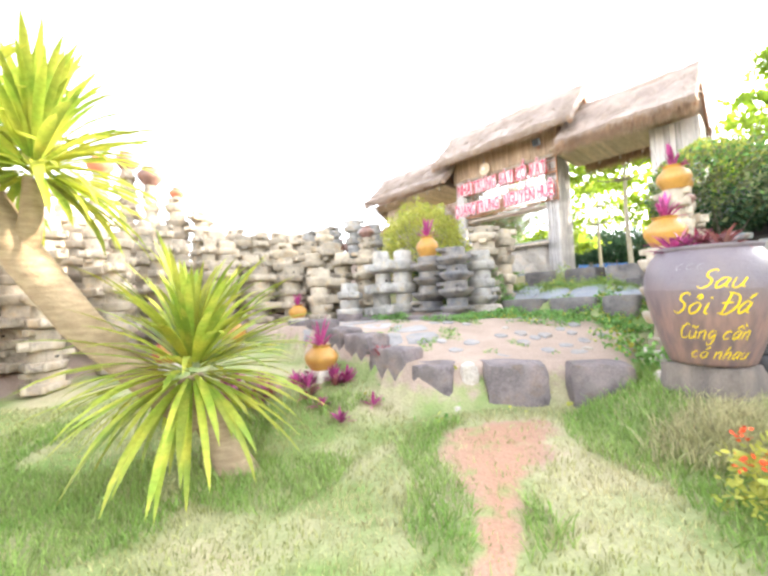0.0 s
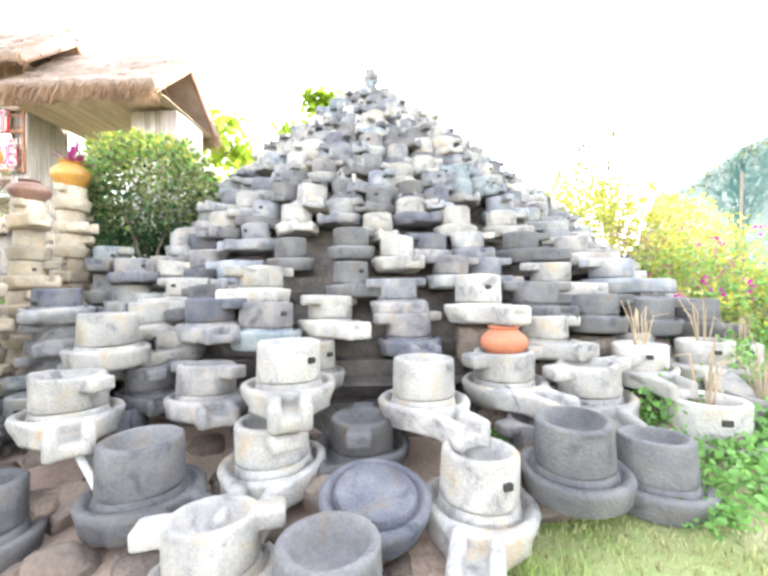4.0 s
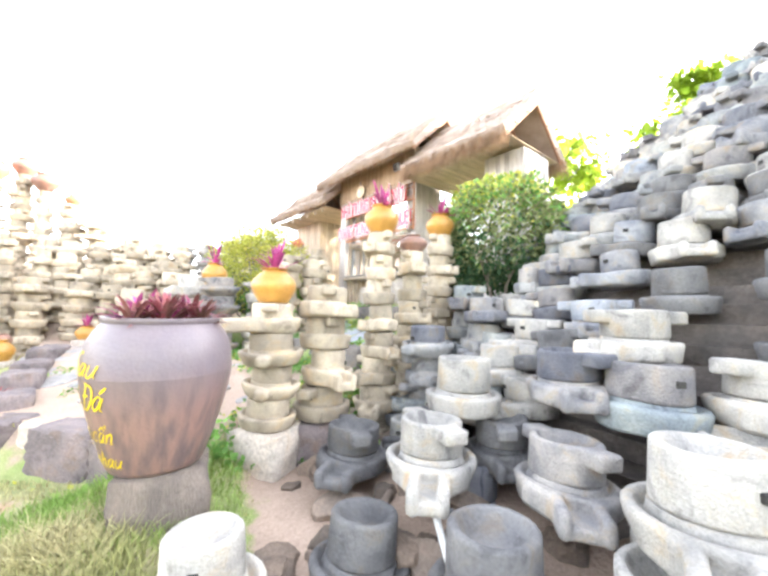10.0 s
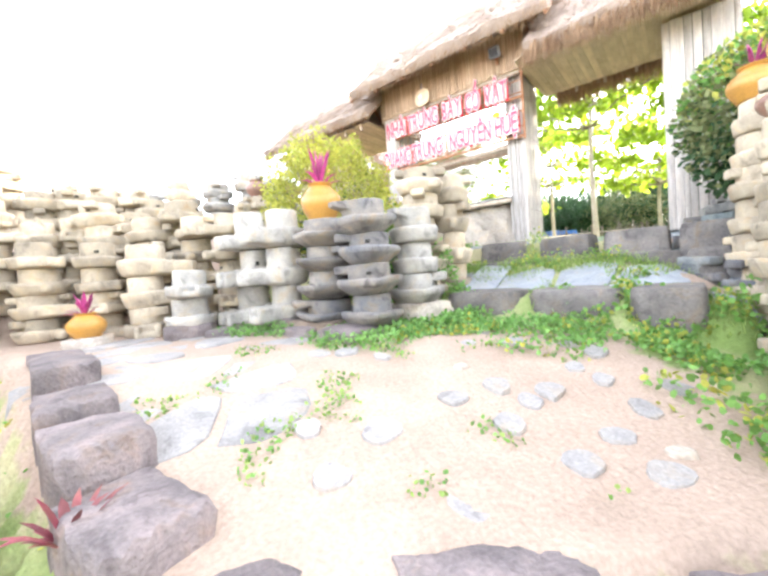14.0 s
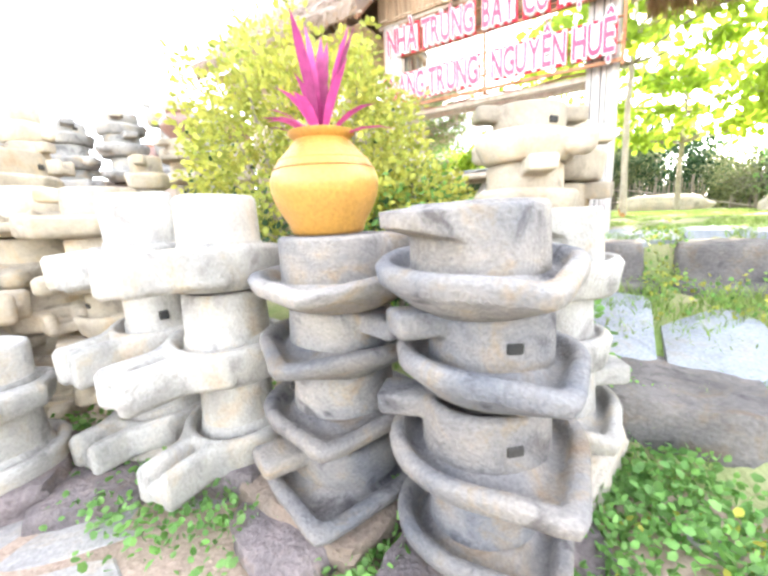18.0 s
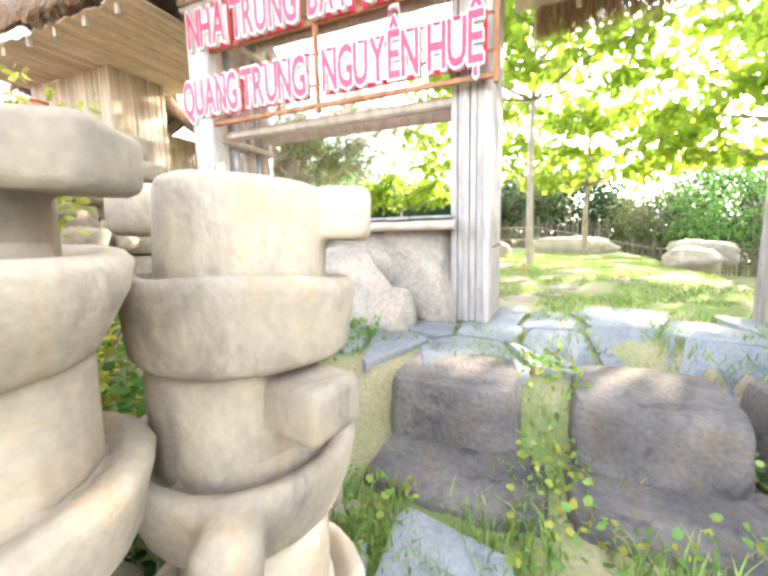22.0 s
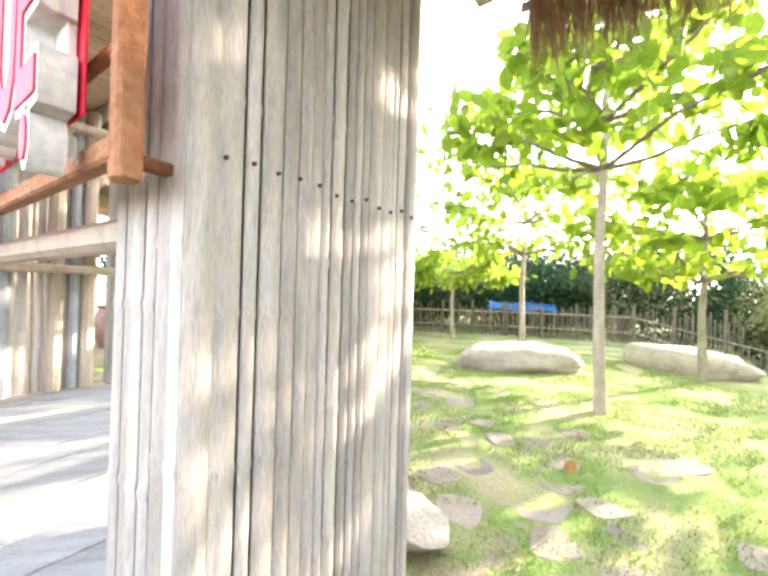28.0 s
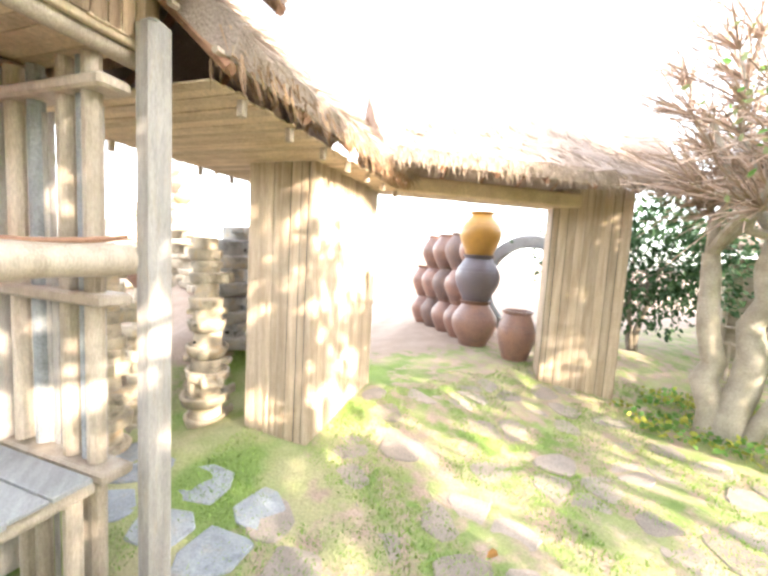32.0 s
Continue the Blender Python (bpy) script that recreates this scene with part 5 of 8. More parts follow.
pyramid()


COLUMN_LABELS = {M_stone_court.name: "column of grey lipped stone bowls and drums beside the steps", M_stone.name: "column of grey carved stone mills stacked on one another", M_stone_pale.name: "column of whitish stone mills stacked in the sun", M_stone_white.name: "column of spouted stone mills, whitened in colour for sunlight", M_stone_warm.name: "column of cream stone mills, warmed in colour for sunlight"}


def column(x, y, top, group, seed, base=None, s=1.0, material=None, yaw=None, count=None, jitter=50, kinds=(0, 1, 2, 2, 3, 4), plinth=True, drums=None):
    """A stack of mills from the ground, or a plinth stone, up to a given height."""
    r = random.Random(seed)
    g = gz(x, y)
    z0 = base if base is not None else g - 0.02
    mt = material or M_stone_warm
    total = top - z0
    n = count or max(1, round(total / (0.33 * s)))
    kds = [r.randrange(6) for _ in range(n)]
    if drums:
        kds = [kd for kd, a in drums]
    raw = sum(BASIN_H[0] - 0.034 + DRUM_H[k] for k in kds)
    k = total / raw
    z = z0
    if plinth and base is not None and base - g > 0.06:
        boulder("plinth_stone", x, y, g - 0.08, 0.74 if seed > 2 else 0.98, 0.66 if seed > 2 else 0.9, base - g + 0.2, M_rock_brown if seed < 3 else M_laterite if seed % 2 else M_rock, "rough block under the stacked mills", seed * 1.3, seed * 20, 0.75, "plinth stones", category="plinth stone")
    root = thing("mill_column", pose(x, y, z0), COLUMN_LABELS[mt.name], "mill column", group)
    for i in range(n):
        f = s * (1.0 - 0.38 * i / n * (n > 5)) * r.uniform(0.95, 1.1)
        yw = r.uniform(0, 360) if yaw is None else yaw + r.uniform(-jitter, jitter)
        kb = r.choice(kinds)
        m = pose(r.uniform(-0.025, 0.025), r.uniform(-0.025, 0.025), z - z0, r.uniform(-3, 3), r.uniform(-3, 3), yw)
        part("basin", mill_mesh("basin", kb, mt), None, root, m=m @ Matrix.Diagonal((f, f, k, 1)))
        d = part("drum", mill_mesh("drum", kds[i], mt), None, root, m=m @ pose(0, 0, (BASIN_H[0] - 0.034) * k, 0, 0, drums[i][1] - yw if drums else r.uniform(0, 360)) @ Matrix.Diagonal((f, f, k, 1)))
        if r.random() < 0.35:
            a = r.uniform(0, 6.28)
            part("socket", HOLE_PATCH, None, d, m=pose(0.2 * math.cos(a), 0.2 * math.sin(a), 0.1, 0, 0, math.degrees(a) + 90))
        z += (BASIN_H[0] - 0.034 + DRUM_H[kds[i]]) * k
    return z


def jar(x, y, z, rad, h, material, label, name="clay_jar", neck=0.55, foot=0.6, tilt=0.0, group="", belly=0.58, rings=True, empty=True):
    root = thing(name, pose(x, y, z, tilt, tilt * 0.4, 0), label, "jar", group)
    pr = [(rad * foot, 0), (rad * (foot + 0.06), h * 0.03)]
    for i in range(1, 10):
        t = i / 10
        if t < belly:
            q = foot + (1 - foot) * math.sin(t / belly * math.pi / 2)
        else:
            q = neck + (1 - neck) * math.cos((t - belly) / (0.98 - belly) * math.pi / 2) ** 0.85
        pr.append((rad * q, h * (0.03 + 0.87 * t)))
    pr += [(rad * neck * 0.98, h * 0.93), (rad * (neck + 0.10), h * 0.97), (rad * (neck + 0.11), h), (rad * (neck + 0.02), h), (rad * (neck - 0.05), h * 0.93), (rad * (neck - 0.02), h * 0.8)]
    part("body", MB().lathe(pr[:-5], 28, cap1=False), material, root, smooth=60)
    part("rim", MB().lathe(pr[-6:], 28, cap0=False, cap1=True), material, root, smooth=60)
    if rings:
        for t in (0.62, 0.66, 0.70):
            i = min(range(len(pr) - 6), key=lambda j: abs(pr[j][1] - t * h))
            part("ring", MB().lathe([(pr[i][0] * 0.99, pr[i][1] - 0.006), (pr[i][0] * 1.012, pr[i][1]), (pr[i][0] * 0.99, pr[i][1] + 0.006)], 28, cap0=False, cap1=False), material, root)
    return root


def blades(n, length, width, r, lean=(0.2, 1.2), curve=0.5, seg=4):
    """Arrays of arching strap leaves round the origin."""
    az = r.uniform(0, 2 * np.pi, n)
    el = r.uniform(*lean, n)
    ln = length * r.uniform(0.7, 1.1, n)
    w = width * r.uniform(0.7, 1.15, n)
    t = np.linspace(0, 1, seg + 1)
    ang = el[:, None] + curve * r.uniform(0.4, 1.4, n)[:, None] * t[None] ** 1.5
    dx = np.cumsum(np.sin(ang), 1) / (seg + 1) * ln[:, None]
    dz = np.cumsum(np.cos(ang), 1) / (seg + 1) * ln[:, None]
    prof = np.sin(np.clip(t * 0.92 + 0.08, 0, 1) * np.pi) ** 0.55
    prof[-1] = 0.02
    hw = w[:, None] * prof[None] / 2
    ca, sa = np.cos(az)[:, None], np.sin(az)[:, None]
    fold = 0.35
    left = np.stack([dx * ca - hw * sa, dx * sa + hw * ca, dz + hw * fold], -1)
    mid = np.stack([dx * ca, dx * sa, dz], -1)
    right = np.stack([dx * ca + hw * sa, dx * sa - hw * ca, dz + hw * fold], -1)
    vs = np.stack([left, mid, right], 2).reshape(-1, 3)
    b = np.arange(n)[:, None, None] * (seg + 1) * 3 + np.arange(seg)[None, :, None] * 3
    q = np.array([[0, 1, 4, 3], [1, 2, 5, 4]])[None, None]
    fs = (b[..., None] + q).reshape(-1, 4)
    return vs, fs


def bromeliad(x, y, z, size, material, label, seed, n=16, group="bromeliads", spike=False):
    r = np.random.default_rng(seed)
    root = thing("bromeliad", pose(x, y, z, 0, 0, seed * 31), label, "plant", group)
    vs, fs = blades(int(n * 1.5), size * 0.9, size * 0.13, r, (0.1, 1.25), 0.6)
    part("leaves", np_mesh("leaves", vs, fs, material, True), None, root)
    if spike:
        vs, fs = blades(8, size * 1.25, size * 0.15, r, (0.03, 0.4), 0.15)
        part("centre_leaves", np_mesh("centre_leaves", vs, fs, M_brom, True), None, root)
    return root


def leaf_mesh(name, centers, size, material, r, aspect=0.5, droop=0.0, outward=None, bend=0.15):
    """Many small folded leaves, each a pair of quads on its own."""
    n = len(centers)
    d = r.normal(0, 1, (n, 3))
    if outward is not None:
        d += outward * 1.2
    d[:, 2] -= droop
    d /= np.linalg.norm(d, axis=1)[:, None]
    s = np.cross(d, r.normal(0, 1, (n, 3)))
    s /= np.linalg.norm(s, axis=1)[:, None]
    up = np.cross(s, d)
    ln = size * r.uniform(0.6, 1.2, n)[:, None]
    w = ln * aspect * 0.5
    c = np.asarray(centers)
    p = [c, c + d * ln * 0.35 + s * w + up * w * bend * 2, c + d * ln * 0.8 + s * w * 0.75 + up * w * bend, c + d * ln, c + d * ln * 0.8 - s * w * 0.75 + up * w * bend, c + d * ln * 0.35 - s * w + up * w * bend * 2]
    vs = np.stack(p, 1).reshape(-1, 3)
    b = np.arange(n)[:, None] * 6
    fs = np.concatenate([b + np.array([[0, 1, 2, 3]]), b + np.array([[0, 3, 4, 5]])], 1).reshape(-1, 4)
    return np_mesh(name, vs, fs, material)


def blob_points(n, c, rad, r, shell=0.5, lumps=5.0, amp=0.25):
    """Points in an uneven crown: denser towards its skin, with lobes and gaps."""
    d = r.normal(0, 1, (n, 3))
    d /= np.linalg.norm(d, axis=1)[:, None]
    k = np.array([1 + amp * noise.noise(Vector(q) * lumps * 0.5 + Vector(c)) + 0.5 * amp * noise.noise(Vector(q) * lumps + Vector(c)) for q in d])
    t = (shell + (1 - shell) * r.uniform(0, 1, n)) ** 0.7
    return np.asarray(c)[None] + d * (k * t)[:, None] * np.asarray(rad)[None], d


def bush(name, x, y, z, c, rad, n, leaf, mats, label, seed, stems=6, lumps=5.0, amp=0.22, category="bush", shell=0.55):
    r = np.random.default_rng(seed)
    root = thing(name, pose(x, y, z), label, category)
    pts, d = blob_points(n, c, rad, r, shell, lumps, amp)
    # leaf materials ordered by height, so a sunlit top lies in the leaf colours
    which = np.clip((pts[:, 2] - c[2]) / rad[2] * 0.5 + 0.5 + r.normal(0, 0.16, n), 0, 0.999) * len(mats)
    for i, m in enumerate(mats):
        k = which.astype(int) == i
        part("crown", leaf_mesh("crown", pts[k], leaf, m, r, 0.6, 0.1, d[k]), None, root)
    q = random.Random(seed)
    for i in range(stems):
        e = pts[q.randrange(n)]
        b = (q.uniform(-0.12, 0.12), q.uniform(-0.12, 0.12), 0)
        mid = ((b[0] + e[0]) / 2 + q.uniform(-0.1, 0.1), (b[1] + e[1]) / 2 + q.uniform(-0.1, 0.1), (e[2]) * 0.55)
        part("stem", MB().tube([b, mid, tuple(e)], [0.025, 0.018, 0.006], 6), M_bark, root)
    return root


# pinnacle of the heap
column(APEX[0], APEX[1], TOP + 0.12, "pinnacle of the heap", 901, base=5.85, s=0.64, material=M_stone, yaw=-120, count=5, plinth=False, kinds=(4, 4, 3))
column(APEX[0] + 0.36, APEX[1] - 0.25, 6.62, "pinnacle of the heap", 902, base=5.75, s=0.72, material=M_stone_pale, yaw=-90, count=4, plinth=False, kinds=(4, 3))
column(APEX[0] - 0.36, APEX[1] - 0.1, 6.55, "pinnacle of the heap", 903, base=5.75, s=0.72, material=M_stone, yaw=-150, count=3, plinth=False, kinds=(4, 3))
column(APEX[0] + 0.02, APEX[1] - 0.45, 6.4, "pinnacle of the heap", 904, base=5.6, s=0.7, material=M_stone_pale, yaw=-150, count=3, plinth=False, kinds=(4, 3))
# columns beside the court and the steps
G1 = "mill columns beside the court"
column(1.39, 7.27, 2.46, G1, 1, base=1.14, s=1.07, material=M_stone_court, yaw=-97, count=4, jitter=15, kinds=(5,), drums=((4, 0), (3, 150), (3, 180), (6, -160)))
for x, y, sx, sy, sz, sd in ((1.16, 7.1, 0.72, 0.6, 0.4, 2), (0.66, 7.62, 0.62, 0.5, 0.36, 5), (-0.3, 8.2, 0.6, 0.5, 0.36, 8), (1.75, 7.2, 0.4, 0.34, 0.32, 11)):
    boulder("plinth_stone", x, y, gz(x, y) - 0.2, sx, sy, sz, M_laterite, "dark rough rock wedged under the stacked bowls", sd * 1.7, sd * 23, 0.7, "plinth stones", category="plinth stone")
column(0.96, 7.84, 2.36, G1, 2, base=1.16, s=1.14, material=M_stone_court, yaw=-122, count=4, jitter=22, kinds=(5,), drums=((3, 200), (4, 0), (3, -60), (6, -12)))
# white and cream stones carry the sunlight on these columns in their colour
column(0.42, 8.22, 2.56, G1, 3, base=1.2, s=0.97, material=M_stone_white, yaw=-138, count=3, jitter=9, kinds=(0, 1, 1), drums=((2, 0), (4, 60), (4, 0)))
column(-0.02, 8.62, 2.62, G1, 4, base=1.16, s=0.97, material=M_stone_white, yaw=-134, count=3, jitter=9, kinds=(0, 1, 1), drums=((4, 0), (2, 60), (4, 0)))
column(-0.78, 8.35, 1.9, G1, 5, base=1.2, s=1.0, material=M_stone_white, yaw=-110, count=2)
column(1.98, 7.66, 2.42, G1, 6, base=1.3, s=0.98, material=M_stone_white, yaw=-75, count=3, jitter=20, kinds=(5, 5, 4), drums=((3, -20), (3, 150), (6, -146)))
column(2.26, 8.28, 3.03, G1, 7, s=1.04, material=M_stone_warm, yaw=-50, count=5, kinds=(4, 3), drums=((4, 0), (3, -60), (4, 0), (3, -110), (0, 165)))
column(2.74, 8.52, 2.98, G1, 8, s=0.95, material=M_stone_warm, yaw=-60, count=4, kinds=(4, 3))
column(2.78, 9.15, 2.95, G1, 9, s=0.95, material=M_stone_warm, yaw=-40, count=4)
column(2.0, 11.95, 3.82, G1, 10, s=1.18, material=M_stone_warm, count=5, kinds=(3, 4, 4), yaw=-60)
column(1.6, 11.42, 3.6, G1, 11, s=1.1, material=M_stone_warm)
column(0.85, 13.6, 4.4, G1, 12, s=0.95, material=M_stone_warm)
column(1.15, 12.6, 3.98, G1, 13, s=0.9, material=M_stone_warm)
column(0.2, 12.9, 3.7, G1, 14, s=0.95, material=M_stone_warm)
column(-0.5, 12.2, 3.6, G1, 15, s=0.95, material=M_stone_warm)
column(-0.4, 9.1, 2.7, G1, 16, s=1.05, material=M_stone_warm, yaw=-100)
column(-1.0, 9.5, 2.75, G1, 17, s=1.05, material=M_stone_warm, yaw=-100)
column(-0.5, 10.4, 3.1, G1, 18, s=1.0, material=M_stone_warm)
# columns that run from the big jar up to the heap
G2 = "mill columns beside the big jar"
for i, (x, y, top) in enumerate(((3.38, 4.45, 1.95), (3.85, 4.85, 2.15), (4.38, 5.52, 2.92), (4.8, 5.95, 2.75), (5.22, 6.5, 3.1), (5.6, 6.1, 2.3), (5.0, 5.3, 1.75), (5.7, 5.4, 2.1), (6.3, 5.6, 2.5), (6.1, 4.9, 1.7))):
    column(x, y, top, G2, 40 + i, base=max(gz(x, y) + 0.35, 0.75) if i < 2 else None, material=M_stone_warm if i < 5 else M_stone, yaw=-100)
# the amphitheatre of columns round the lawn
G3 = "mill columns round the lawn"
front = [(-1.5, 8.9, 2.3), (-2.25, 9.2, 2.4), (-3.05, 9.2, 2.45), (-3.85, 8.8, 2.5), (-4.55, 8.1, 2.5), (-5.15, 7.2, 2.6), (-5.65, 6.25, 2.7), (-6.0, 5.15, 2.8), (-6.2, 4.05, 2.8)]
sd = 100
for x, y, top in front:
    column(x, y, top, G3, sd, s=1.08, material=M_stone_warm, yaw=-40)
    sd += 1
for row, (dist, up, cnt) in enumerate(((0.95, 0.55, 4), (2.0, 1.15, 4))):
    for x, y, top in front:
        for half in (0.0, 0.5):
            d = Vector((x - 0.3, y - 3.6, 0)).normalized()
            t = Vector((-d.y, d.x, 0))
            px, py = x + d.x * dist - t.x * half * 0.95, y + d.y * dist - t.y * half * 0.95
            r_ = random.Random(sd)
            tz = top + up + r_.uniform(-0.15, 0.25)
            column(px, py, tz, G3, sd, s=1.1, material=M_stone_warm, yaw=-40)
            sd += 1
towers = [(-9.9, 11.6, 5.6), (-9.2, 12.2, 6.1), (-8.65, 12.7, 6.4), (-7.9, 12.75, 5.85), (-7.2, 13.15, 5.45), (-6.45, 13.45, 5.0), (-5.4, 13.8, 4.4), (-4.5, 14.0, 4.3), (-3.6, 14.15, 4.2), (-2.75, 14.3, 4.3), (-1.9, 14.3, 4.45), (-1.05, 14.2, 4.65), (-0.3, 13.9, 4.4), (-10.4, 10.6, 5.0)]
for i, (x, y, top) in enumerate(towers):
    column(x, y, top, "tall tapering mill towers", 300 + i, s=1.32, material=M_stone_warm if i < 8 else M_stone_pale)
for x, y, z, rad, m in ((-8.65, 12.7, 6.4, 0.38, M_brownjar), (-9.2, 12.2, 6.1, 0.4, M_terra), (-7.9, 12.75, 5.85, 0.4, M_brownjar), (-7.2, 13.15, 5.45, 0.26, M_terra), (-0.5, 12.2, 3.6, 0.25, M_brownjar), (1.15, 12.6, 3.98, 0.19, M_terra), (0.2, 12.9, 3.7, 0.24, M_brownjar)):
    jar(x, y, z, rad, rad * 1.5, m, "round clay pot standing on top of a mill tower", "clay_pot", neck=0.5, rings=False, group="pots on the mill towers", foot=0.5)

# loose mills at the foot of the heap
G4 = "loose mills at the foot of the heap"
for x, y, z, yaw, s, kb, kd, mt, hole in LOOSE + LOOSE_UPPER:
    mill(x, y, max(z, gz(x, y) - 0.03), yaw, s, kb, kd, mt, G4, random.Random(x).uniform(-4, 4), None, yaw + 30, hole)
# the heap's sprawling foot
r_ = random.Random(77)
for rad, zz in ((7.42, 0.72), (7.85, 0.38)):
    a = 204.0
    while a < 236:
        x, y = APEX[0] + (rad + r_.uniform(-0.12, 0.12)) * math.cos(radians(a)), APEX[1] + (rad + r_.uniform(-0.12, 0.12)) * math.sin(radians(a))
        q = r_.random()
        mt = M_stone if q < 0.6 else M_stone_pale if q < 0.82 else M_stone_dark
        if math.hypot(x - 2.94, y - 3.44) > 0.95 and min(math.hypot(x - p[0], y - p[1]) for p in FIXED) > 0.55:
            mill(x, y, max(zz + r_.uniform(-0.08, 0.1), gz(x, y) - 0.03), a + r_.uniform(-60, 60), r_.uniform(0.98, 1.18), r_.randrange(5), r_.randrange(6), mt, G4, r_.uniform(-6, 6), None, r_.uniform(0, 360), a + r_.uniform(-40, 40) if r_.random() < 0.35 else None)
        a += r_.uniform(5.2, 6.6)
for x, y, z, yaw, s, kb, kd, mt, dy, hole in FILE_MILLS + EAST_MILLS + WEST_MILLS:
    mill(x, y, z, yaw, s, kb, kd, mt, "mills of the great heap", random.Random(x).uniform(-3, 3), None, dy, hole)
for x, y, z, yaw, s, kb, kd, mt, dy, hole in NEAR_MILLS:
    mill(x, y, z, yaw, s, kb, kd, mt, G4, random.Random(x).uniform(-3, 3), None, dy, hole)
    boulder("rubble_rock", x + 0.05, y + 0.06, z - 0.42, 0.55, 0.5, 0.5, M_rock_brown, "brown rock under a stone mill", x, x * 50, 0.6, "rubble rocks at the heap's foot", category="rock")
root = thing("half_buried_bowl", at(9.0, 0.05, 0.58, 160, 1.05, -4, 3), "whitish stone bowl half buried in the creepers", "stone bowl")
part("bowl", MB().lathe([(0.2, -0.1), (0.24, 0.02), (0.265, 0.2), (0.255, 0.22), (0.225, 0.22), (0.21, 0.2), (0.18, 0.12)], 28).rough(0.01, 5, 3), M_stone_pale, root)
part("soil", MB().lathe([(0.2, 0.13), (0.1, 0.16), (0.02, 0.165)], 14, cap0=False).rough(0.015, 9, 2), M_rubble, root, "dark dry soil")
r_ = random.Random(31)
for i in range(14):
    a, b = r_.uniform(0, 6.28), r_.uniform(0.05, 0.22)
    part("dry_stem", MB().tube([(0.05 * math.cos(a), 0.05 * math.sin(a), 0.14), (b * 0.6 * math.cos(a), b * 0.6 * math.sin(a), 0.4 + r_.uniform(0, 0.15)), (b * math.cos(a), b * math.sin(a), 0.46 + r_.uniform(-0.1, 0.2))], [0.006, 0.005, 0.003], 5), M_dry, root)
for x, y, z, yaw, rx, ry, k, nm, lb in ((9.02, 0.36, 0.66, 20, 58, 25, 3, "fallen_drum", "small whitish drum tipped over beside a bowl"), (8.02, -0.42, 0.34, 150, -8, 12, 0, "sunken_basin", "long whitish basin sunk in the creeper bed"), (4.72, 1.58, 0.1, -10, 3, -4, 3, "white_basin", "whitish stone basin with two lugs lying in the grass"), (6.05, 1.6, 0.42, -60, 10, 8, 4, "upturned_basin", "flat blue-grey basin lying among the mills")):
    root = thing(nm, at(x, y, z, yaw, 1.1, rx, ry), lb, "stone basin" if "basin" in nm else "stone drum")
    part("basin" if "basin" in nm else "drum", mill_mesh("basin" if "basin" in nm else "drum", k, M_stone_pale if k != 4 else M_stone), None, root)
root = thing("fallen_drum", at(9.5, -0.92, 0.40, 20, 1.0, 62, 20), "pale stone drum lying on its side in the creepers", "stone drum")
part("drum", mill_mesh("drum", 2, M_stone_pale), None, root)
for x, y, z, s, yaw, k in NEAR_TUBS:
    boulder("rubble_rock", x, y, z - 0.42, 0.55, 0.5, 0.42, M_rock_brown, "brown rock under a stone tub", x, x * 50, 0.6, "rubble rocks at the heap's foot", category="rock")
    root = thing("stone_tub", at(x, y, z + 0.08, yaw, s * 1.18), "whitish stone drum half full of soil, standing in a spouted basin", "stone tub", "stone tubs among the creepers")
    part("basin", mill_mesh("basin", k, M_stone_pale), None, root, m=pose(0, 0, -0.12, 3, 2, 0) @ Matrix.Diagonal((0.92, 0.92, 0.92, 1)))
    part("tub", MB().lathe([(0.19, 0.02), (0.2, 0.04), (0.205, 0.2), (0.192, 0.212), (0.165, 0.212), (0.155, 0.2), (0.145, 0.13)], 24).rough(0.008, 6, x), M_stone_white, root)
    part("soil", MB().lathe([(0.153, 0.14), (0.1, 0.155), (0.03, 0.165)], 14, cap0=False).rough(0.015, 9, x), M_rubble, root, "dark dry soil")
    part("socket", HOLE_PATCH, None, root, m=pose(0.2 * math.cos(radians(-150 - yaw)), 0.2 * math.sin(radians(-150 - yaw)), 0.13, 0, 0, -60 - yaw))
    r_ = random.Random(int(x * 10))
    for i in range(9):
        a, b = r_.uniform(0, 6.28), r_.uniform(0.05, 0.25)
        part("dry_stem", MB().tube([(0.04 * math.cos(a), 0.04 * math.sin(a), 0.17), (b * 0.5 * math.cos(a), b * 0.5 * math.sin(a), 0.38 + r_.uniform(0, 0.15)), (b * math.cos(a), b * math.sin(a), 0.42 + r_.uniform(-0.15, 0.2))], [0.006, 0.005, 0.003], 5), M_dry, root)
jar(7.62, 1.62, 1.09, 0.2, 0.27, M_terra, "round orange terracotta pot among the stone mills", "terracotta_pot", rings=False, foot=0.5)
jar(3.55, 1.78, gz(3.55, 1.78) - 0.02, 0.14, 0.28, M_terra, "terracotta jug lying at the foot of the mills", "terracotta_jug", tilt=14, rings=False)
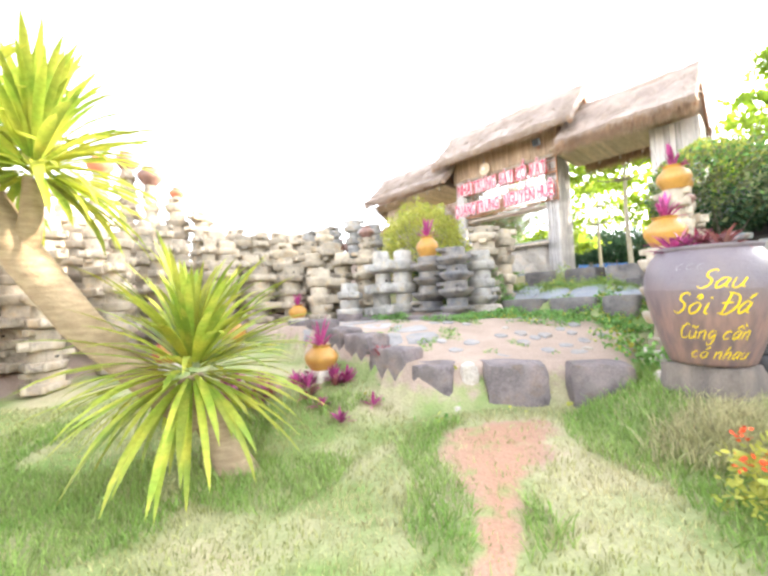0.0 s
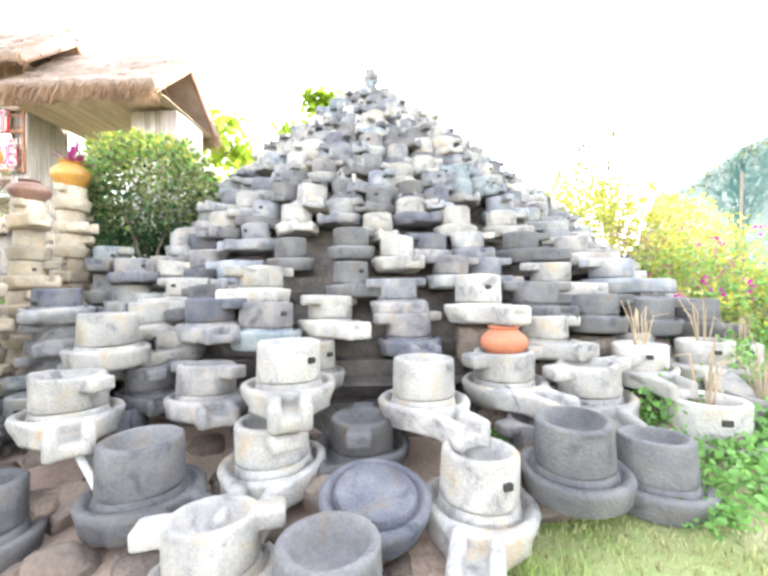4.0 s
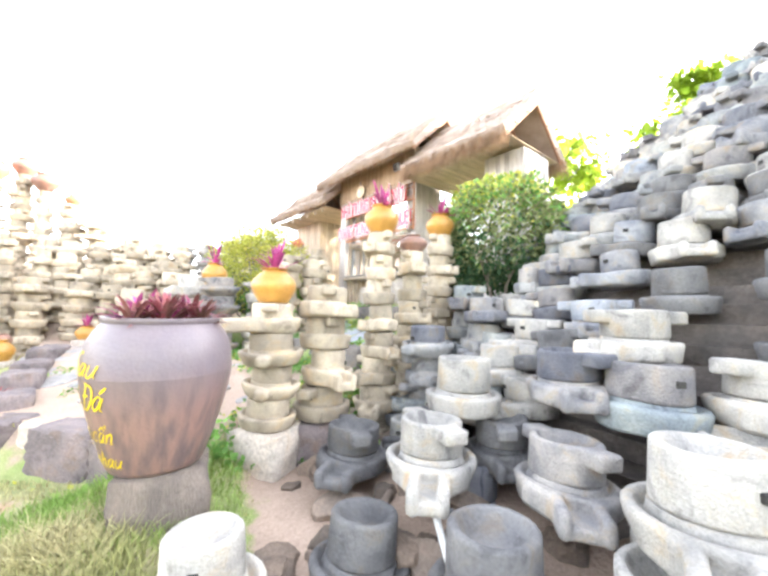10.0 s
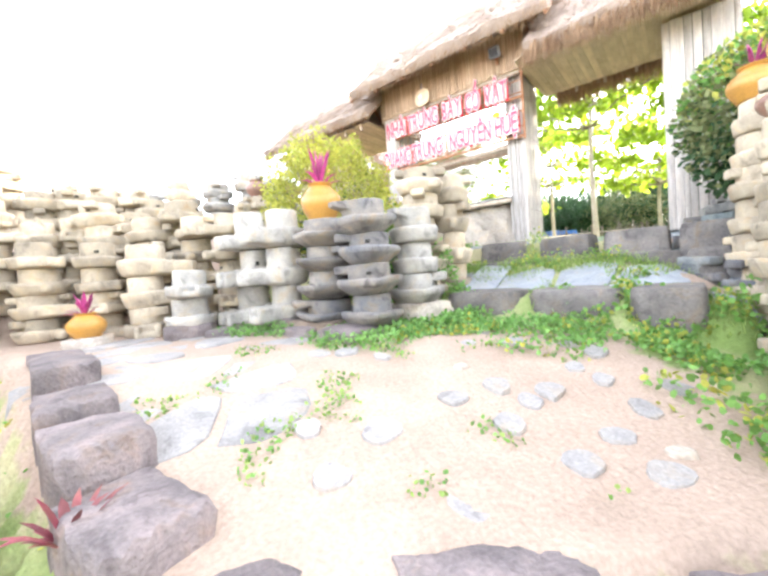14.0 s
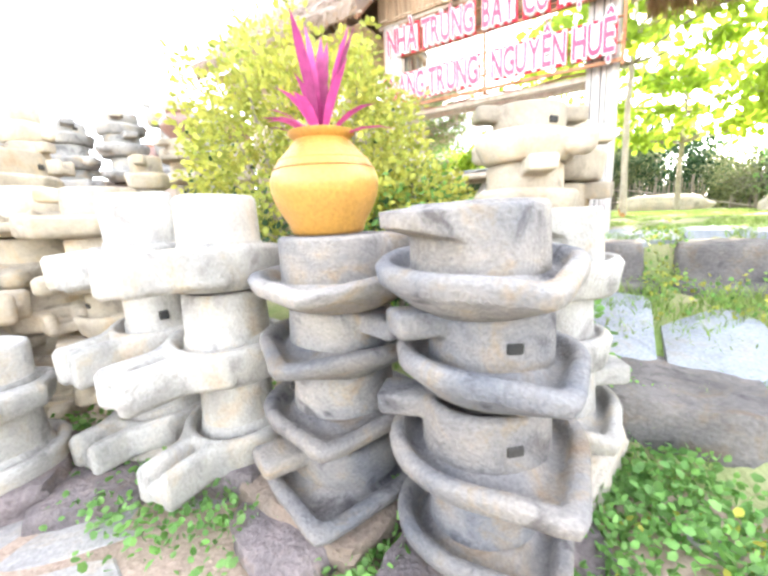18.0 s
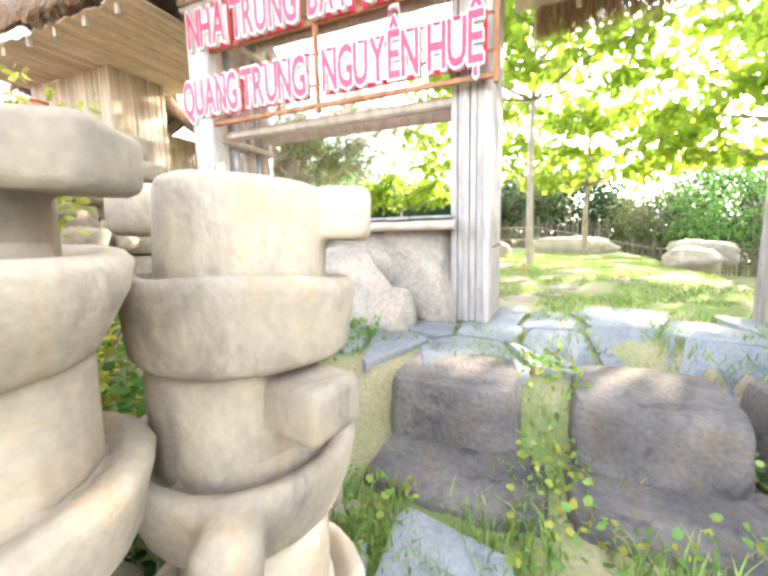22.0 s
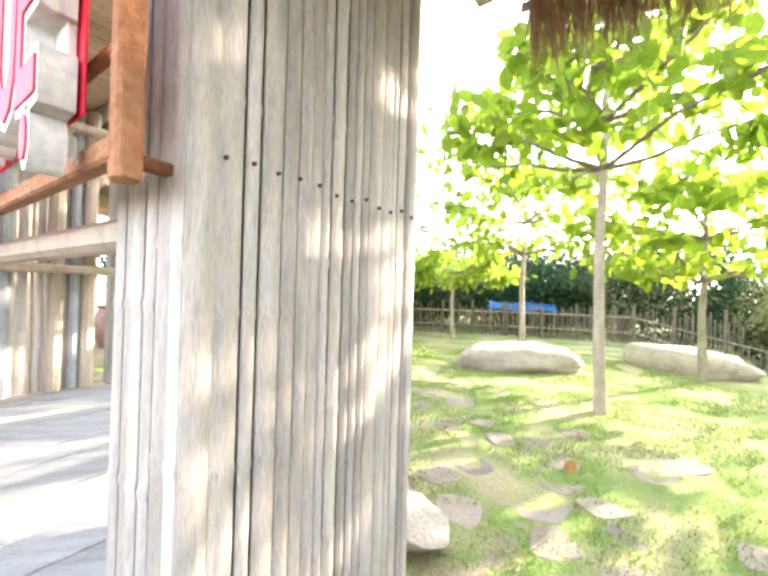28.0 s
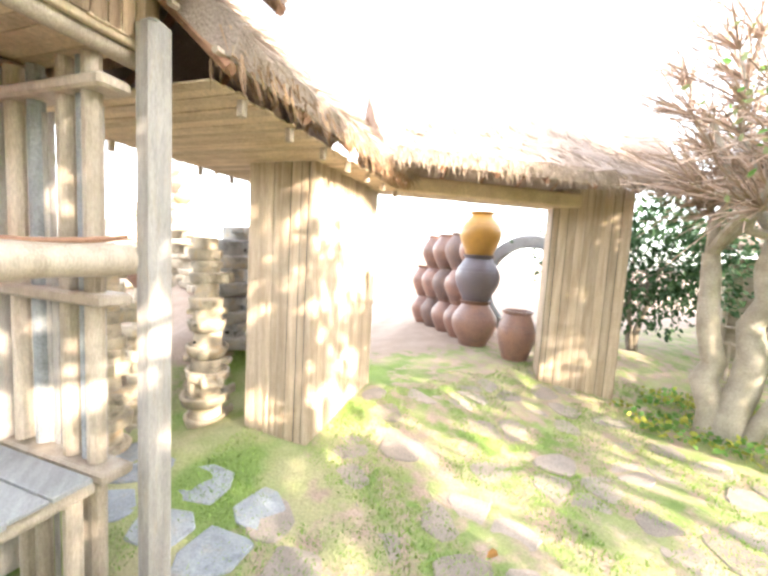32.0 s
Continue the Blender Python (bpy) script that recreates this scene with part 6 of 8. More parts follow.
for i in range(230):
    r_ = random.Random(500 + i)
    a = radians(r_.uniform(196, 292))
    rad = r_.uniform(6.6, 7.6) if i < 60 else r_.uniform(7.0, 8.6)
    x, y = APEX[0] + rad * math.cos(a), APEX[1] + rad * math.sin(a)
    s = r_.uniform(0.16, 0.46)
    z = max(gz(x, y) - 0.06, TOP - SLOPE * rad - 0.62)
    if gv(x, y) < -2.2 and rad < float(foot_r(x, y)) + 0.1 and math.hypot(x - 2.94, y - 3.44) > 0.8:
        boulder("rubble_rock", x, y, z, s, s * r_.uniform(0.6, 1), s * r_.uniform(0.45, 0.8), M_rock_brown, "rough brown rubble rock wedged under the mills", i * 1.9, r_.uniform(0, 360), 0.35, "rubble rocks at the heap's foot", category="rock", cuts=6)
part_pipe = tagged(part("plastic_pipe", MB().tube([(4.9, 3.2, 0.75), (5.0, 2.85, 0.5), (5.12, 2.5, 0.28), (5.2, 2.2, 0.16)], 0.022, 10), M_pvc), "pale plastic water pipe running down between the mills", "pipe")


# ---------------------------------------------------------------- the big jar and the pots
BRUSH = {
    "S": [[(0.85, 1.6), (0.6, 1.8), (0.25, 1.6), (0.3, 1.2), (0.7, 0.85), (0.75, 0.4), (0.4, 0.05), (0.0, 0.25)]],
    "a": [[(0.75, 0.85), (0.4, 1.0), (0.08, 0.55), (0.25, 0.06), (0.6, 0.3), (0.78, 0.9), (0.76, 0.2), (1.0, 0.08)]],
    "u": [[(0.05, 0.95), (0.1, 0.2), (0.4, 0.03), (0.7, 0.4), (0.75, 0.95), (0.76, 0.2), (1.0, 0.06)]],
    "o": [[(0.5, 1.0), (0.1, 0.6), (0.3, 0.05), (0.7, 0.2), (0.8, 0.75), (0.5, 1.0)]],
    "i": [[(0.2, 0.95), (0.2, 0.15), (0.45, 0.05)], [(0.2, 1.3), (0.26, 1.38)]],
    "D": [[(0.35, 1.75), (0.35, 0.05)], [(0.05, 0.1), (0.7, 0.0), (1.15, 0.7), (0.9, 1.5), (0.1, 1.75)], [(0.0, 0.9), (0.75, 0.95)]],
    "C": [[(0.9, 1.5), (0.55, 1.75), (0.1, 1.1), (0.2, 0.25), (0.6, 0.03), (0.95, 0.3)]],
    "n": [[(0.1, 0.95), (0.12, 0.05)], [(0.12, 0.6), (0.5, 1.0), (0.72, 0.7), (0.75, 0.1), (1.0, 0.05)]],
    "g": [[(0.75, 0.85), (0.35, 1.0), (0.1, 0.5), (0.4, 0.1), (0.75, 0.6), (0.75, -0.4), (0.35, -0.65), (0.1, -0.35)]],
    "c": [[(0.75, 0.8), (0.45, 1.0), (0.1, 0.55), (0.3, 0.06), (0.8, 0.2)]],
    "h": [[(0.15, 1.7), (0.12, 0.05)], [(0.12, 0.55), (0.5, 1.0), (0.7, 0.7), (0.72, 0.1), (0.95, 0.05)]],
    "hook": [[(0.3, 1.35), (0.5, 1.6), (0.65, 1.4), (0.5, 1.2)]], "acute": [[(0.45, 1.2), (0.8, 1.6)]], "tilde": [[(0.1, 1.3), (0.3, 1.5), (0.55, 1.3), (0.8, 1.5)]],
    "hat": [[(0.1, 1.2), (0.45, 1.55), (0.8, 1.2)]], "grave": [[(0.75, 1.75), (1.0, 1.45)]],
}


def brush_letter(keys, x0, unit, z0, place, half):
    """Tapered brush strokes of one letter and its marks, laid on a curved surface by place(along, z)."""
    mb = MB()
    for key in keys:
        for st in BRUSH[key]:
            pts = []
            q = [st[0]] + st + [st[-1]]
            for p0, p1, p2, p3 in zip(q, q[1:], q[2:], q[3:]):
                for k in range(5):
                    t = k / 5
                    pts.append(tuple(0.5 * (2 * p1[c] + (p2[c] - p0[c]) * t + (2 * p0[c] - 5 * p1[c] + 4 * p2[c] - p3[c]) * t * t + (3 * p1[c] - p0[c] - 3 * p2[c] + p3[c]) * t ** 3) for c in (0, 1)))
            pts.append(st[-1])
            vs, n = [], len(pts)
            for k, p in enumerate(pts):
                a, b = pts[max(k - 1, 0)], pts[min(k + 1, n - 1)]
                d = Vector((b[0] - a[0], b[1] - a[1]))
                d = d.normalized() if d.length > 1e-6 else Vector((1, 0))
                w = half * (0.45 + 0.65 * math.sin(math.pi * (k + 0.8) / (n + 0.6)) + 0.2 * abs(d.y))
                for s in (-1, 1):
                    vs.append(place(x0 + p[0] * unit + 0.45 * p[1] * unit - s * d.y * w, z0 + p[1] * unit + s * d.x * w))
            mb.add(vs, [(2 * k, 2 * k + 1, 2 * k + 3, 2 * k + 2) for k in range(n - 1)])
    return mb


def big_jar():
    x, y = 2.94, 3.44
    boulder("jar_stump", x + 0.03, y + 0.03, 0.78 - 0.8 * 0.8, 0.74, 0.72, 0.8, M_stump, "rough grey-brown stone block under the big jar", 6.6, 30, 0.8, category="plinth stone")
    root = thing("big_jar", pose(x, y, 0.765, 2, 0, 0), "huge violet-brown glazed jar with yellow brush writing", "jar")
    pr = [(0.295, 0), (0.315, 0.03), (0.365, 0.18), (0.42, 0.36), (0.46, 0.52), (0.48, 0.66), (0.475, 0.78), (0.45, 0.88), (0.41, 0.95), (0.38, 0.985), (0.37, 1.0), (0.385, 1.02), (0.38, 1.04), (0.35, 1.04), (0.335, 1.0), (0.33, 0.92)]
    part("lower_body", MB().lathe(pr[:6], 48, cap1=False), M_jar, root, "streaked brown unglazed lower half", smooth=60)
    part("shoulder", MB().lathe(pr[5:], 48, cap0=False, cap1=True), M_jar, root, "violet-grey glazed shoulder", smooth=60)
    part("soil", MB().lathe([(0.335, 0.93), (0.2, 0.97), (0.02, 0.98)], 20, cap0=False), M_rubble, root)

    def surf(a, z, out=0.006):
        for (r0, z0), (r1, z1) in zip(pr, pr[1:]):
            if z0 <= z <= z1:
                rr = r0 + (r1 - r0) * (z - z0) / (z1 - z0) + out
                return rr * math.cos(a), rr * math.sin(a), z
        return 0, 0, z

    # brush writing: each letter is bent round the belly
    for letters, z, a0, a1, unit in (("S a u", 0.67, -146, -108, 0.085), ("S o+hook i | D a+acute", 0.46, -168, -104, 0.1), ("C u+tilde n g | c a+hat+grave n", 0.245, -167, -100, 0.075), ("c o+acute | n h a u", 0.075, -160, -96, 0.065)):
        items = letters.split(" ")
        step_ = [0.55 if k == "|" else 0.5 if k[0] == "i" else 1.3 if k[0] == "D" else 1.08 for k in items]
        pos, arc = 0.0, radians(a1 - a0)
        for k, w in zip(items, step_):
            if k != "|":
                mb = brush_letter(k.split("+"), 0.0, 1.0, 0.0, lambda s, q, p=pos: surf(radians(a0 + 6) + (p + s) / sum(step_) * arc, min(max(z + q * unit, 0.02), 0.93)), 0.07)
                part("letter", mb, M_yellow, root, "yellow brush-painted letter", smooth=0)
            pos += w
    for i in range(3):
        mb = brush_letter(["c"], 0.0, 1.0, 0.0, lambda s, q, p=i: surf(radians(-158 + 9 * p) + s * 0.13, 0.83 + q * 0.05), 0.05)
        part("faint_mark", mb, M_faint, root, "faint whitish painted mark", smooth=0)

    r_ = random.Random(3)
    for i in range(16):
        a, q = r_.uniform(0, 6.28), r_.uniform(0.0, 0.3)
        bromeliad(x + q * math.cos(a), y + q * math.sin(a), 1.72, r_.uniform(0.26, 0.36), M_brom_red if i % 3 else M_brom, "dark red and green bromeliad growing in the big jar", i + 60, 14, "bromeliads in the big jar")


big_jar()

POT = "ochre glazed round pot planted with pink bromeliads"
for x, y, z, rad, h, br in ((0.95, 7.85, 2.36, 0.235, 0.43, 0.36), (3.38, 4.45, 1.95, 0.22, 0.35, 0.32), (4.38, 5.52, 2.92, 0.22, 0.36, 0.32), (5.22, 6.5, 3.1, 0.22, 0.34, 0.3), (-0.9, 5.2, None, 0.23, 0.34, 0.36), (-3.85, 6.8, None, 0.24, 0.4, 0.34), (-3.05, 7.5, None, 0.26, 0.42, 0.0), (-1.9, 8.2, None, 0.2, 0.3, 0.28)):
    z0 = z if z is not None else gz(x, y) + 0.1
    if z is None:
        boulder("pot_stone", x, y, gz(x, y) - 0.1, 0.5, 0.46, 0.28, M_rock, "flat rock under an ochre pot", x * 3, x * 50, 0.6, "stones under pots", category="plinth stone")
    jar(x, y, z0, rad, h, M_gold, POT if br else "ochre glazed jar without plants", "ochre_pot", 0.5, 0.62, 0, "ochre pots", 0.55)
    if br:
        bromeliad(x, y, z0 + h - 0.06, br, M_brom, "bright pink bromeliad in an ochre pot", int(abs(x) * 100) + 5, 13, "bromeliads in pots", True)
jar(4.8, 5.95, 2.75, 0.2, 0.24, M_brownjar, "low brown jug on a mill column", "brown_jug", 0.4)
jar(-4.3, 7.4, gz(-4.3, 7.4), 0.26, 0.42, M_terra, "pinkish clay jar on the grass", "clay_jar")
jar(-3.45, 7.9, 1.0, 0.18, 0.28, M_brownjar, "small dark jug on a rock", "brown_jug")
boulder("pot_stone", -3.45, 7.9, gz(-3.45, 7.9) - 0.1, 0.4, 0.4, 1.0 - gz(-3.45, 7.9) + 0.18, M_rock, "block under a small dark jug", 3.3, 0, 0.7, category="plinth stone")
r_ = random.Random(44)
for i in range(30):
    t = r_.random()
    x, y = -0.2 - 2.2 * t + r_.uniform(-0.35, 0.35), 4.55 + 0.75 * t + r_.uniform(-0.4, 0.35)
    bromeliad(x, y, gz(x, y) - 0.02, r_.uniform(0.2, 0.34), M_brom if r_.random() < 0.75 else M_brom_red, "low magenta bromeliad growing in the lawn's edge", 200 + i, 15, "bromeliads by the kerb")


# ---------------------------------------------------------------- yucca
def yucca():
    x, y = -1.65, 3.62
    z = gz(x, y)
    root = thing("yucca_tree", pose(x, y, z - 0.05), "leaning yucca with pale ringed trunk and strap-leaf heads", "yucca")
    part("trunk", MB().tube([(0.25, -0.05, 0), (0.1, 0.0, 0.25), (-0.12, 0.02, 0.6), (-0.25, 0.02, 0.95)], [0.2, 0.15, 0.13, 0.12], 12).rough(0.02, 6), M_yucca_bark, root)
    part("trunk", MB().tube([(-0.15, 0.0, 0.5), (-0.5, -0.1, 0.85), (-0.95, -0.4, 1.5), (-1.22, -0.78, 2.2), (-1.5, -1.0, 2.9)], [0.13, 0.13, 0.15, 0.15, 0.14], 12).rough(0.025, 6, 3), M_yucca_bark, root, "long leaning trunk")
    part("branch", MB().tube([(-1.15, -0.7, 2.05), (-1.0, -0.8, 2.35), (-0.97, -0.82, 2.62)], [0.09, 0.07, 0.06], 10).rough(0.01, 8), M_yucca_bark, root)
    for i, (c, n, ln, tilt) in enumerate((((-0.22, 0.0, 0.98), 240, 1.3, 0), ((-0.97, -0.82, 2.68), 170, 1.0, 0), ((-1.55, -1.05, 3.0), 150, 1.0, -15))):
        r = np.random.default_rng(70 + i)
        vs, fs = blades(n, ln, 0.068, r, (0.05, 2.15), 0.6, 6)
        part("leaf_head", np_mesh("leaf_head", vs, fs, M_yucca, True), None, root, "bristling head of strap leaves", m=pose(*c, tilt, tilt, 0))


yucca()


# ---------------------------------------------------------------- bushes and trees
# shade at the foot and sun on top are put into the leaf colours
bush("clipped_bush", 6.25, 6.95, 1.5, (0, 0, 1.75), (1.05, 1.0, 1.0), 9000, 0.085, (M_leaf_dark, M_leaf_dark, M_leaf_olive, M_leaf_olive, M_leaf, M_leaf_yellow), "rounded clipped bush, shaded foot and sunlit top in its leaf colours", 1, amp=0.12, lumps=3)
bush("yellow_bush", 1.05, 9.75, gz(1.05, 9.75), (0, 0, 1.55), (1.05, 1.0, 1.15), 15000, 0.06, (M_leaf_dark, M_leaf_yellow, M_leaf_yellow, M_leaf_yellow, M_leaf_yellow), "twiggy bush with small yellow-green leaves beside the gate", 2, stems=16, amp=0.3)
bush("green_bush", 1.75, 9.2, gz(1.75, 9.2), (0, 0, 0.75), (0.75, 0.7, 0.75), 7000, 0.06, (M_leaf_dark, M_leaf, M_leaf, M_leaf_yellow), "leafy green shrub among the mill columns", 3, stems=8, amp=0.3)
bush("creeper_clump", 2.35, 8.0, gz(2.35, 8.0) - 0.1, (0, 0, 0.3), (0.25, 0.25, 0.6), 500, 0.06, (M_leaf,), "creeper climbing a mill column", 4, stems=3)


def ixora():
    x, y = 2.3, 2.05
    z = gz(x, y)
    root = thing("ixora_shrub", pose(x, y, z), "low shrub with clusters of orange-red flowers in the grass", "flowering shrub")
    r = np.random.default_rng(9)
    pts, d = blob_points(900, (0, 0, 0.22), (0.43, 0.4, 0.26), r, 0.3, 4, 0.4)
    pts[:, 2] = np.maximum(pts[:, 2], 0.02)
    part("leaves", leaf_mesh("leaves", pts, 0.06, M_leaf_yellow, r, 0.5, 0, d), None, root)
    for i in range(14):
        c = np.array([r.uniform(-0.38, 0.38), r.uniform(-0.35, 0.35), r.uniform(0.26, 0.46)])
        q = c + r.normal(0, 0.022, (22, 3))
        part("flower_cluster", leaf_mesh("flower_cluster", q, 0.028, M_orange, r, 0.8), None, root, "orange-red flower cluster")["kind"] = "stuff"


ixora()


def limb_path(a, b, q, sag=0.15, n=5):
    a, b = Vector(a), Vector(b)
    return [tuple(a.lerp(b, i / n) + Vector((q.uniform(-1, 1), q.uniform(-1, 1), q.uniform(-0.6, 1))) * sag * math.sin(math.pi * i / n)) for i in range(n + 1)]


def almond_tree(x, y, z, h, fork, spread, seed, label, n_leaf=1500, leaf=0.26, tiers=((0.0, 1.0), (0.25, 0.8))):
    """A young tree with a thin straight trunk and level whorls of limbs that carry broad leaves."""
    q, r = random.Random(seed), np.random.default_rng(seed)
    root = thing("almond_tree", pose(x, y, z - 0.05), label, "tree", "young almond trees")
    part("trunk", MB().tube([(0.03, 0, 0), (0.0, 0.02, fork * 0.35), (-0.05, 0, fork * 0.7), (0, 0, fork), (0.02, 0.02, h)], [0.095, 0.08, 0.07, 0.062, 0.02], 10), M_bark_pale, root)
    pts, outs = [], []
    for frac, wid in tiers:
        zt = fork + (h - fork) * frac
        k = 6
        a0 = q.uniform(0, 6.28)
        for i in range(k):
            a = a0 + 6.28 * i / k + q.uniform(-0.3, 0.3)
            ln = spread * wid * q.uniform(0.75, 1.1)
            e = (ln * math.cos(a), ln * math.sin(a), zt + 0.22 * ln + q.uniform(-0.1, 0.2))
            path = limb_path((0, 0, zt), e, q, 0.12)
            part("limb", MB().tube(path, [0.042, 0.034, 0.028, 0.022, 0.016, 0.008], 7), M_bark, root)
            for j in range(4):
                t = q.uniform(0.3, 0.95)
                b = Vector(path[0]).lerp(Vector(e), t)
                a2 = a + q.choice((-1, 1)) * q.uniform(0.5, 1.1)
                l2 = ln * 0.42 * (1.2 - t)
                e2 = b + Vector((l2 * math.cos(a2), l2 * math.sin(a2), 0.12))
                part("twig", MB().tube([tuple(b), tuple(b.lerp(e2, 0.5) + Vector((0, 0, 0.04))), tuple(e2)], [0.014, 0.01, 0.005], 5), M_bark, root)
                for c in (b, e2):
                    pts.append(np.array(c)[None] + r.normal(0, 0.24, (n_leaf // (k * 8 * len(tiers)) + 1, 3)) * np.array([1, 1, 0.55]))
    pts = np.concatenate(pts)
    part("crown", leaf_mesh("crown", pts, leaf, M_leaf_almond, r, 0.62, 0.15, None, 0.1), None, root, "crown of broad bright leaves in level tiers")
    return root


almond_tree(9.5, 14.35, gz(9.5, 14.35), 6.2, 3.75, 2.9, 1, "young almond tree with thin pale trunk and broad leaves", 1800, 0.3, ((0.0, 1.0), (0.3, 0.85), (0.65, 0.5)))
almond_tree(11.3, 19.4, gz(11.3, 19.4), 5.6, 3.0, 2.8, 2, "young almond tree with low tiers of yellow-green leaves", 1000, 0.31, ((0.0, 1.0), (0.35, 0.9), (0.7, 0.5)))
almond_tree(10.7, 23.4, gz(10.7, 23.4), 4.2, 2.0, 2.6, 3, "young almond tree beside the hut's platform", 1500, 0.28)
almond_tree(13.5, 16.0, gz(13.5, 16.0), 5.2, 2.2, 2.9, 4, "spreading almond tree beside low boulders", 1300, 0.32, ((0.0, 1.0), (0.3, 0.9), (0.6, 0.6)))
almond_tree(13.2, 11.4, gz(13.2, 11.4), 8.4, 3.2, 2.6, 5, "taller almond tree behind the gate roof", 3400, 0.28, ((0.0, 1.0), (0.14, 1.0), (0.3, 0.95), (0.5, 0.8), (0.8, 0.45)))


def scrub_tree(name, x, y, z, h, trunks, crown_c, crown_r, n, leaf, m, label, seed, twigs=70, bark=None, category="tree"):
    """A tree of several leaning trunks, a tangle of fine branches and a ragged crown."""
    q, r = random.Random(seed), np.random.default_rng(seed)
    root = thing(name, pose(x, y, z - 0.05), label, category)
    bark = bark or M_bark
    tops = []
    for dx, dy, tz, rad in trunks:
        b = (dx * 0.12, dy * 0.12, 0)
        path = limb_path(b, (dx, dy, tz), q, 0.14, 6)
        part("trunk", MB().tube(path, [rad, rad * 0.9, rad * 0.8, rad * 0.7, rad * 0.6, rad * 0.5, rad * 0.35], 9).rough(rad * 0.15, 4, seed), bark, root)
        tops += path[3:]
    pts, d = blob_points(n, crown_c, crown_r, r, 0.35, 5, 0.4)
    tw = MB()
    for i in range(twigs):
        a = Vector(q.choice(tops))
        e = Vector(pts[q.randrange(n)])
        tw.tube(limb_path(a, e, q, 0.16, 3), [0.022, 0.016, 0.01, 0.004], 5)
    part("branch_tangle", tw, bark, root, "tangle of fine grey branches")
    part("crown", leaf_mesh("crown", pts, leaf, m, r, 0.5, 0.05, d), None, root)
    return root


def twisted_tree():
    """Pale twisted trunks, forking limbs, a dome of fine pinkish twigs and small green leaves."""
    x, y = 3.7, 19.7
    q, r = random.Random(5), np.random.default_rng(5)
    root = thing("twisted_tree", pose(x, y, gz(x, y) - 0.05), "gnarled tree with pale twisted trunks and a dome of fine twigs", "tree")
    tops = []
    for dx, dy, tz, rad in ((-0.25, -0.1, 2.5, 0.15), (0.3, 0.15, 2.7, 0.17), (1.3, 0.3, 2.4, 0.09)):
        path = limb_path((dx * 0.2, dy * 0.2, 0), (dx, dy, tz), q, 0.09, 7)
        part("trunk", MB().tube(path, [rad * (1.2 - 0.08 * k) for k in range(8)], 12).rough(rad * 0.12, 5, dx), M_bark_pale, root)
        tops.append(Vector(path[-1]))
    ends = []
    c, ex = Vector((1.7, 0.2, 2.8)), Vector((4.2, 2.6, 3.1))
    for i in range(34):
        a, e = q.uniform(0, 6.28), q.uniform(0.2, 1.35)
        k = q.uniform(0.6, 0.82)
        w = math.cos(e) ** 0.5
        p = c + Vector((ex.x * k * math.cos(a) * w, ex.y * k * math.sin(a) * w, ex.z * k * math.sin(e)))
        b = min(tops, key=lambda t: (t - p).length + q.uniform(0, 1.2))
        path = limb_path(b, p, q, 0.3, 5)
        part("limb", MB().tube(path, [0.075, 0.06, 0.048, 0.036, 0.026, 0.014], 7), M_bark_pale, root)
        ends += [Vector(w) for w in path[2:]]
    tw = MB()
    tips = []
    for i in range(3800):
        b = q.choice(ends)
        d = (b - c)
        d = Vector((d.x / ex.x, d.y / ex.y, d.z / ex.z)).normalized() + Vector((q.gauss(0, 0.75), q.gauss(0, 0.75), q.gauss(0.25, 0.6)))
        p = b + d * q.uniform(0.25, 0.62)
        m = (b + p) / 2 + Vector((q.uniform(-0.1, 0.1), q.uniform(-0.1, 0.1), q.uniform(-0.06, 0.1)))
        tw.tube([b, m, p], [0.011, 0.009, 0.005], 3)
        tips.append(p)
    part("twig_dome", tw, M_twig, root, "dome of fine pinkish dry twigs", smooth=0)
    tips = np.array([tuple(p) for p in tips])
    low = tips[((tips[:, 2] < 4.2) & (tips[:, 0] > 0.9)) | (tips[:, 0] > 3.2)]
    pts = np.repeat(low, 16, 0) + r.normal(0, 0.2, (len(low) * 16, 3))
    part("crown", leaf_mesh("crown", pts[::4], 0.075, M_leaf, r, 0.55), None, root, "small green leaves")
    part("crown", leaf_mesh("crown", pts[1::2], 0.07, M_leaf_olive, r, 0.55), None, root, "small olive leaves")


twisted_tree()
scrub_tree("hut_tree", 5.35, 22.4, gz(5.35, 22.4), 4, ((0.5, 0.3, 2.6, 0.08), (-0.2, 0.2, 2.4, 0.06)), (1.2, 0.2, 3.4), (2.3, 1.6, 1.3), 6000, 0.1, M_leaf, "slender bent tree before the hut", 6, 90)
for i, (x, y, h, w, m) in enumerate(((16.6, 26.0, 3.2, 2.2, M_leaf_dark), (19.0, 24.0, 3.6, 2.6, M_leaf_olive), (22.3, 19.0, 4.2, 2.8, M_leaf_olive), (20.5, 14.5, 4.6, 3.0, M_leaf), (22.0, 10.5, 5.0, 3.4, M_leaf_olive), (12.4, 27.4, 3.0, 2.0, M_leaf_dark), (17.5, 25.5, 4.0, 3.0, M_leaf_dark), (1.0, 22.5, 3.4, 2.0, M_leaf_dark))):
    scrub_tree("scrub_tree", x, y, gz(x, y), h, ((0.3, 0.2, h * 0.6, 0.08), (-0.4, 0.1, h * 0.55, 0.07), (0.1, -0.4, h * 0.5, 0.06)), (0, 0, h * 0.62), (w, w, h * 0.42), 5600, 0.15, m, "dense scrubby tree at the edge of the yard", 20 + i, 40)
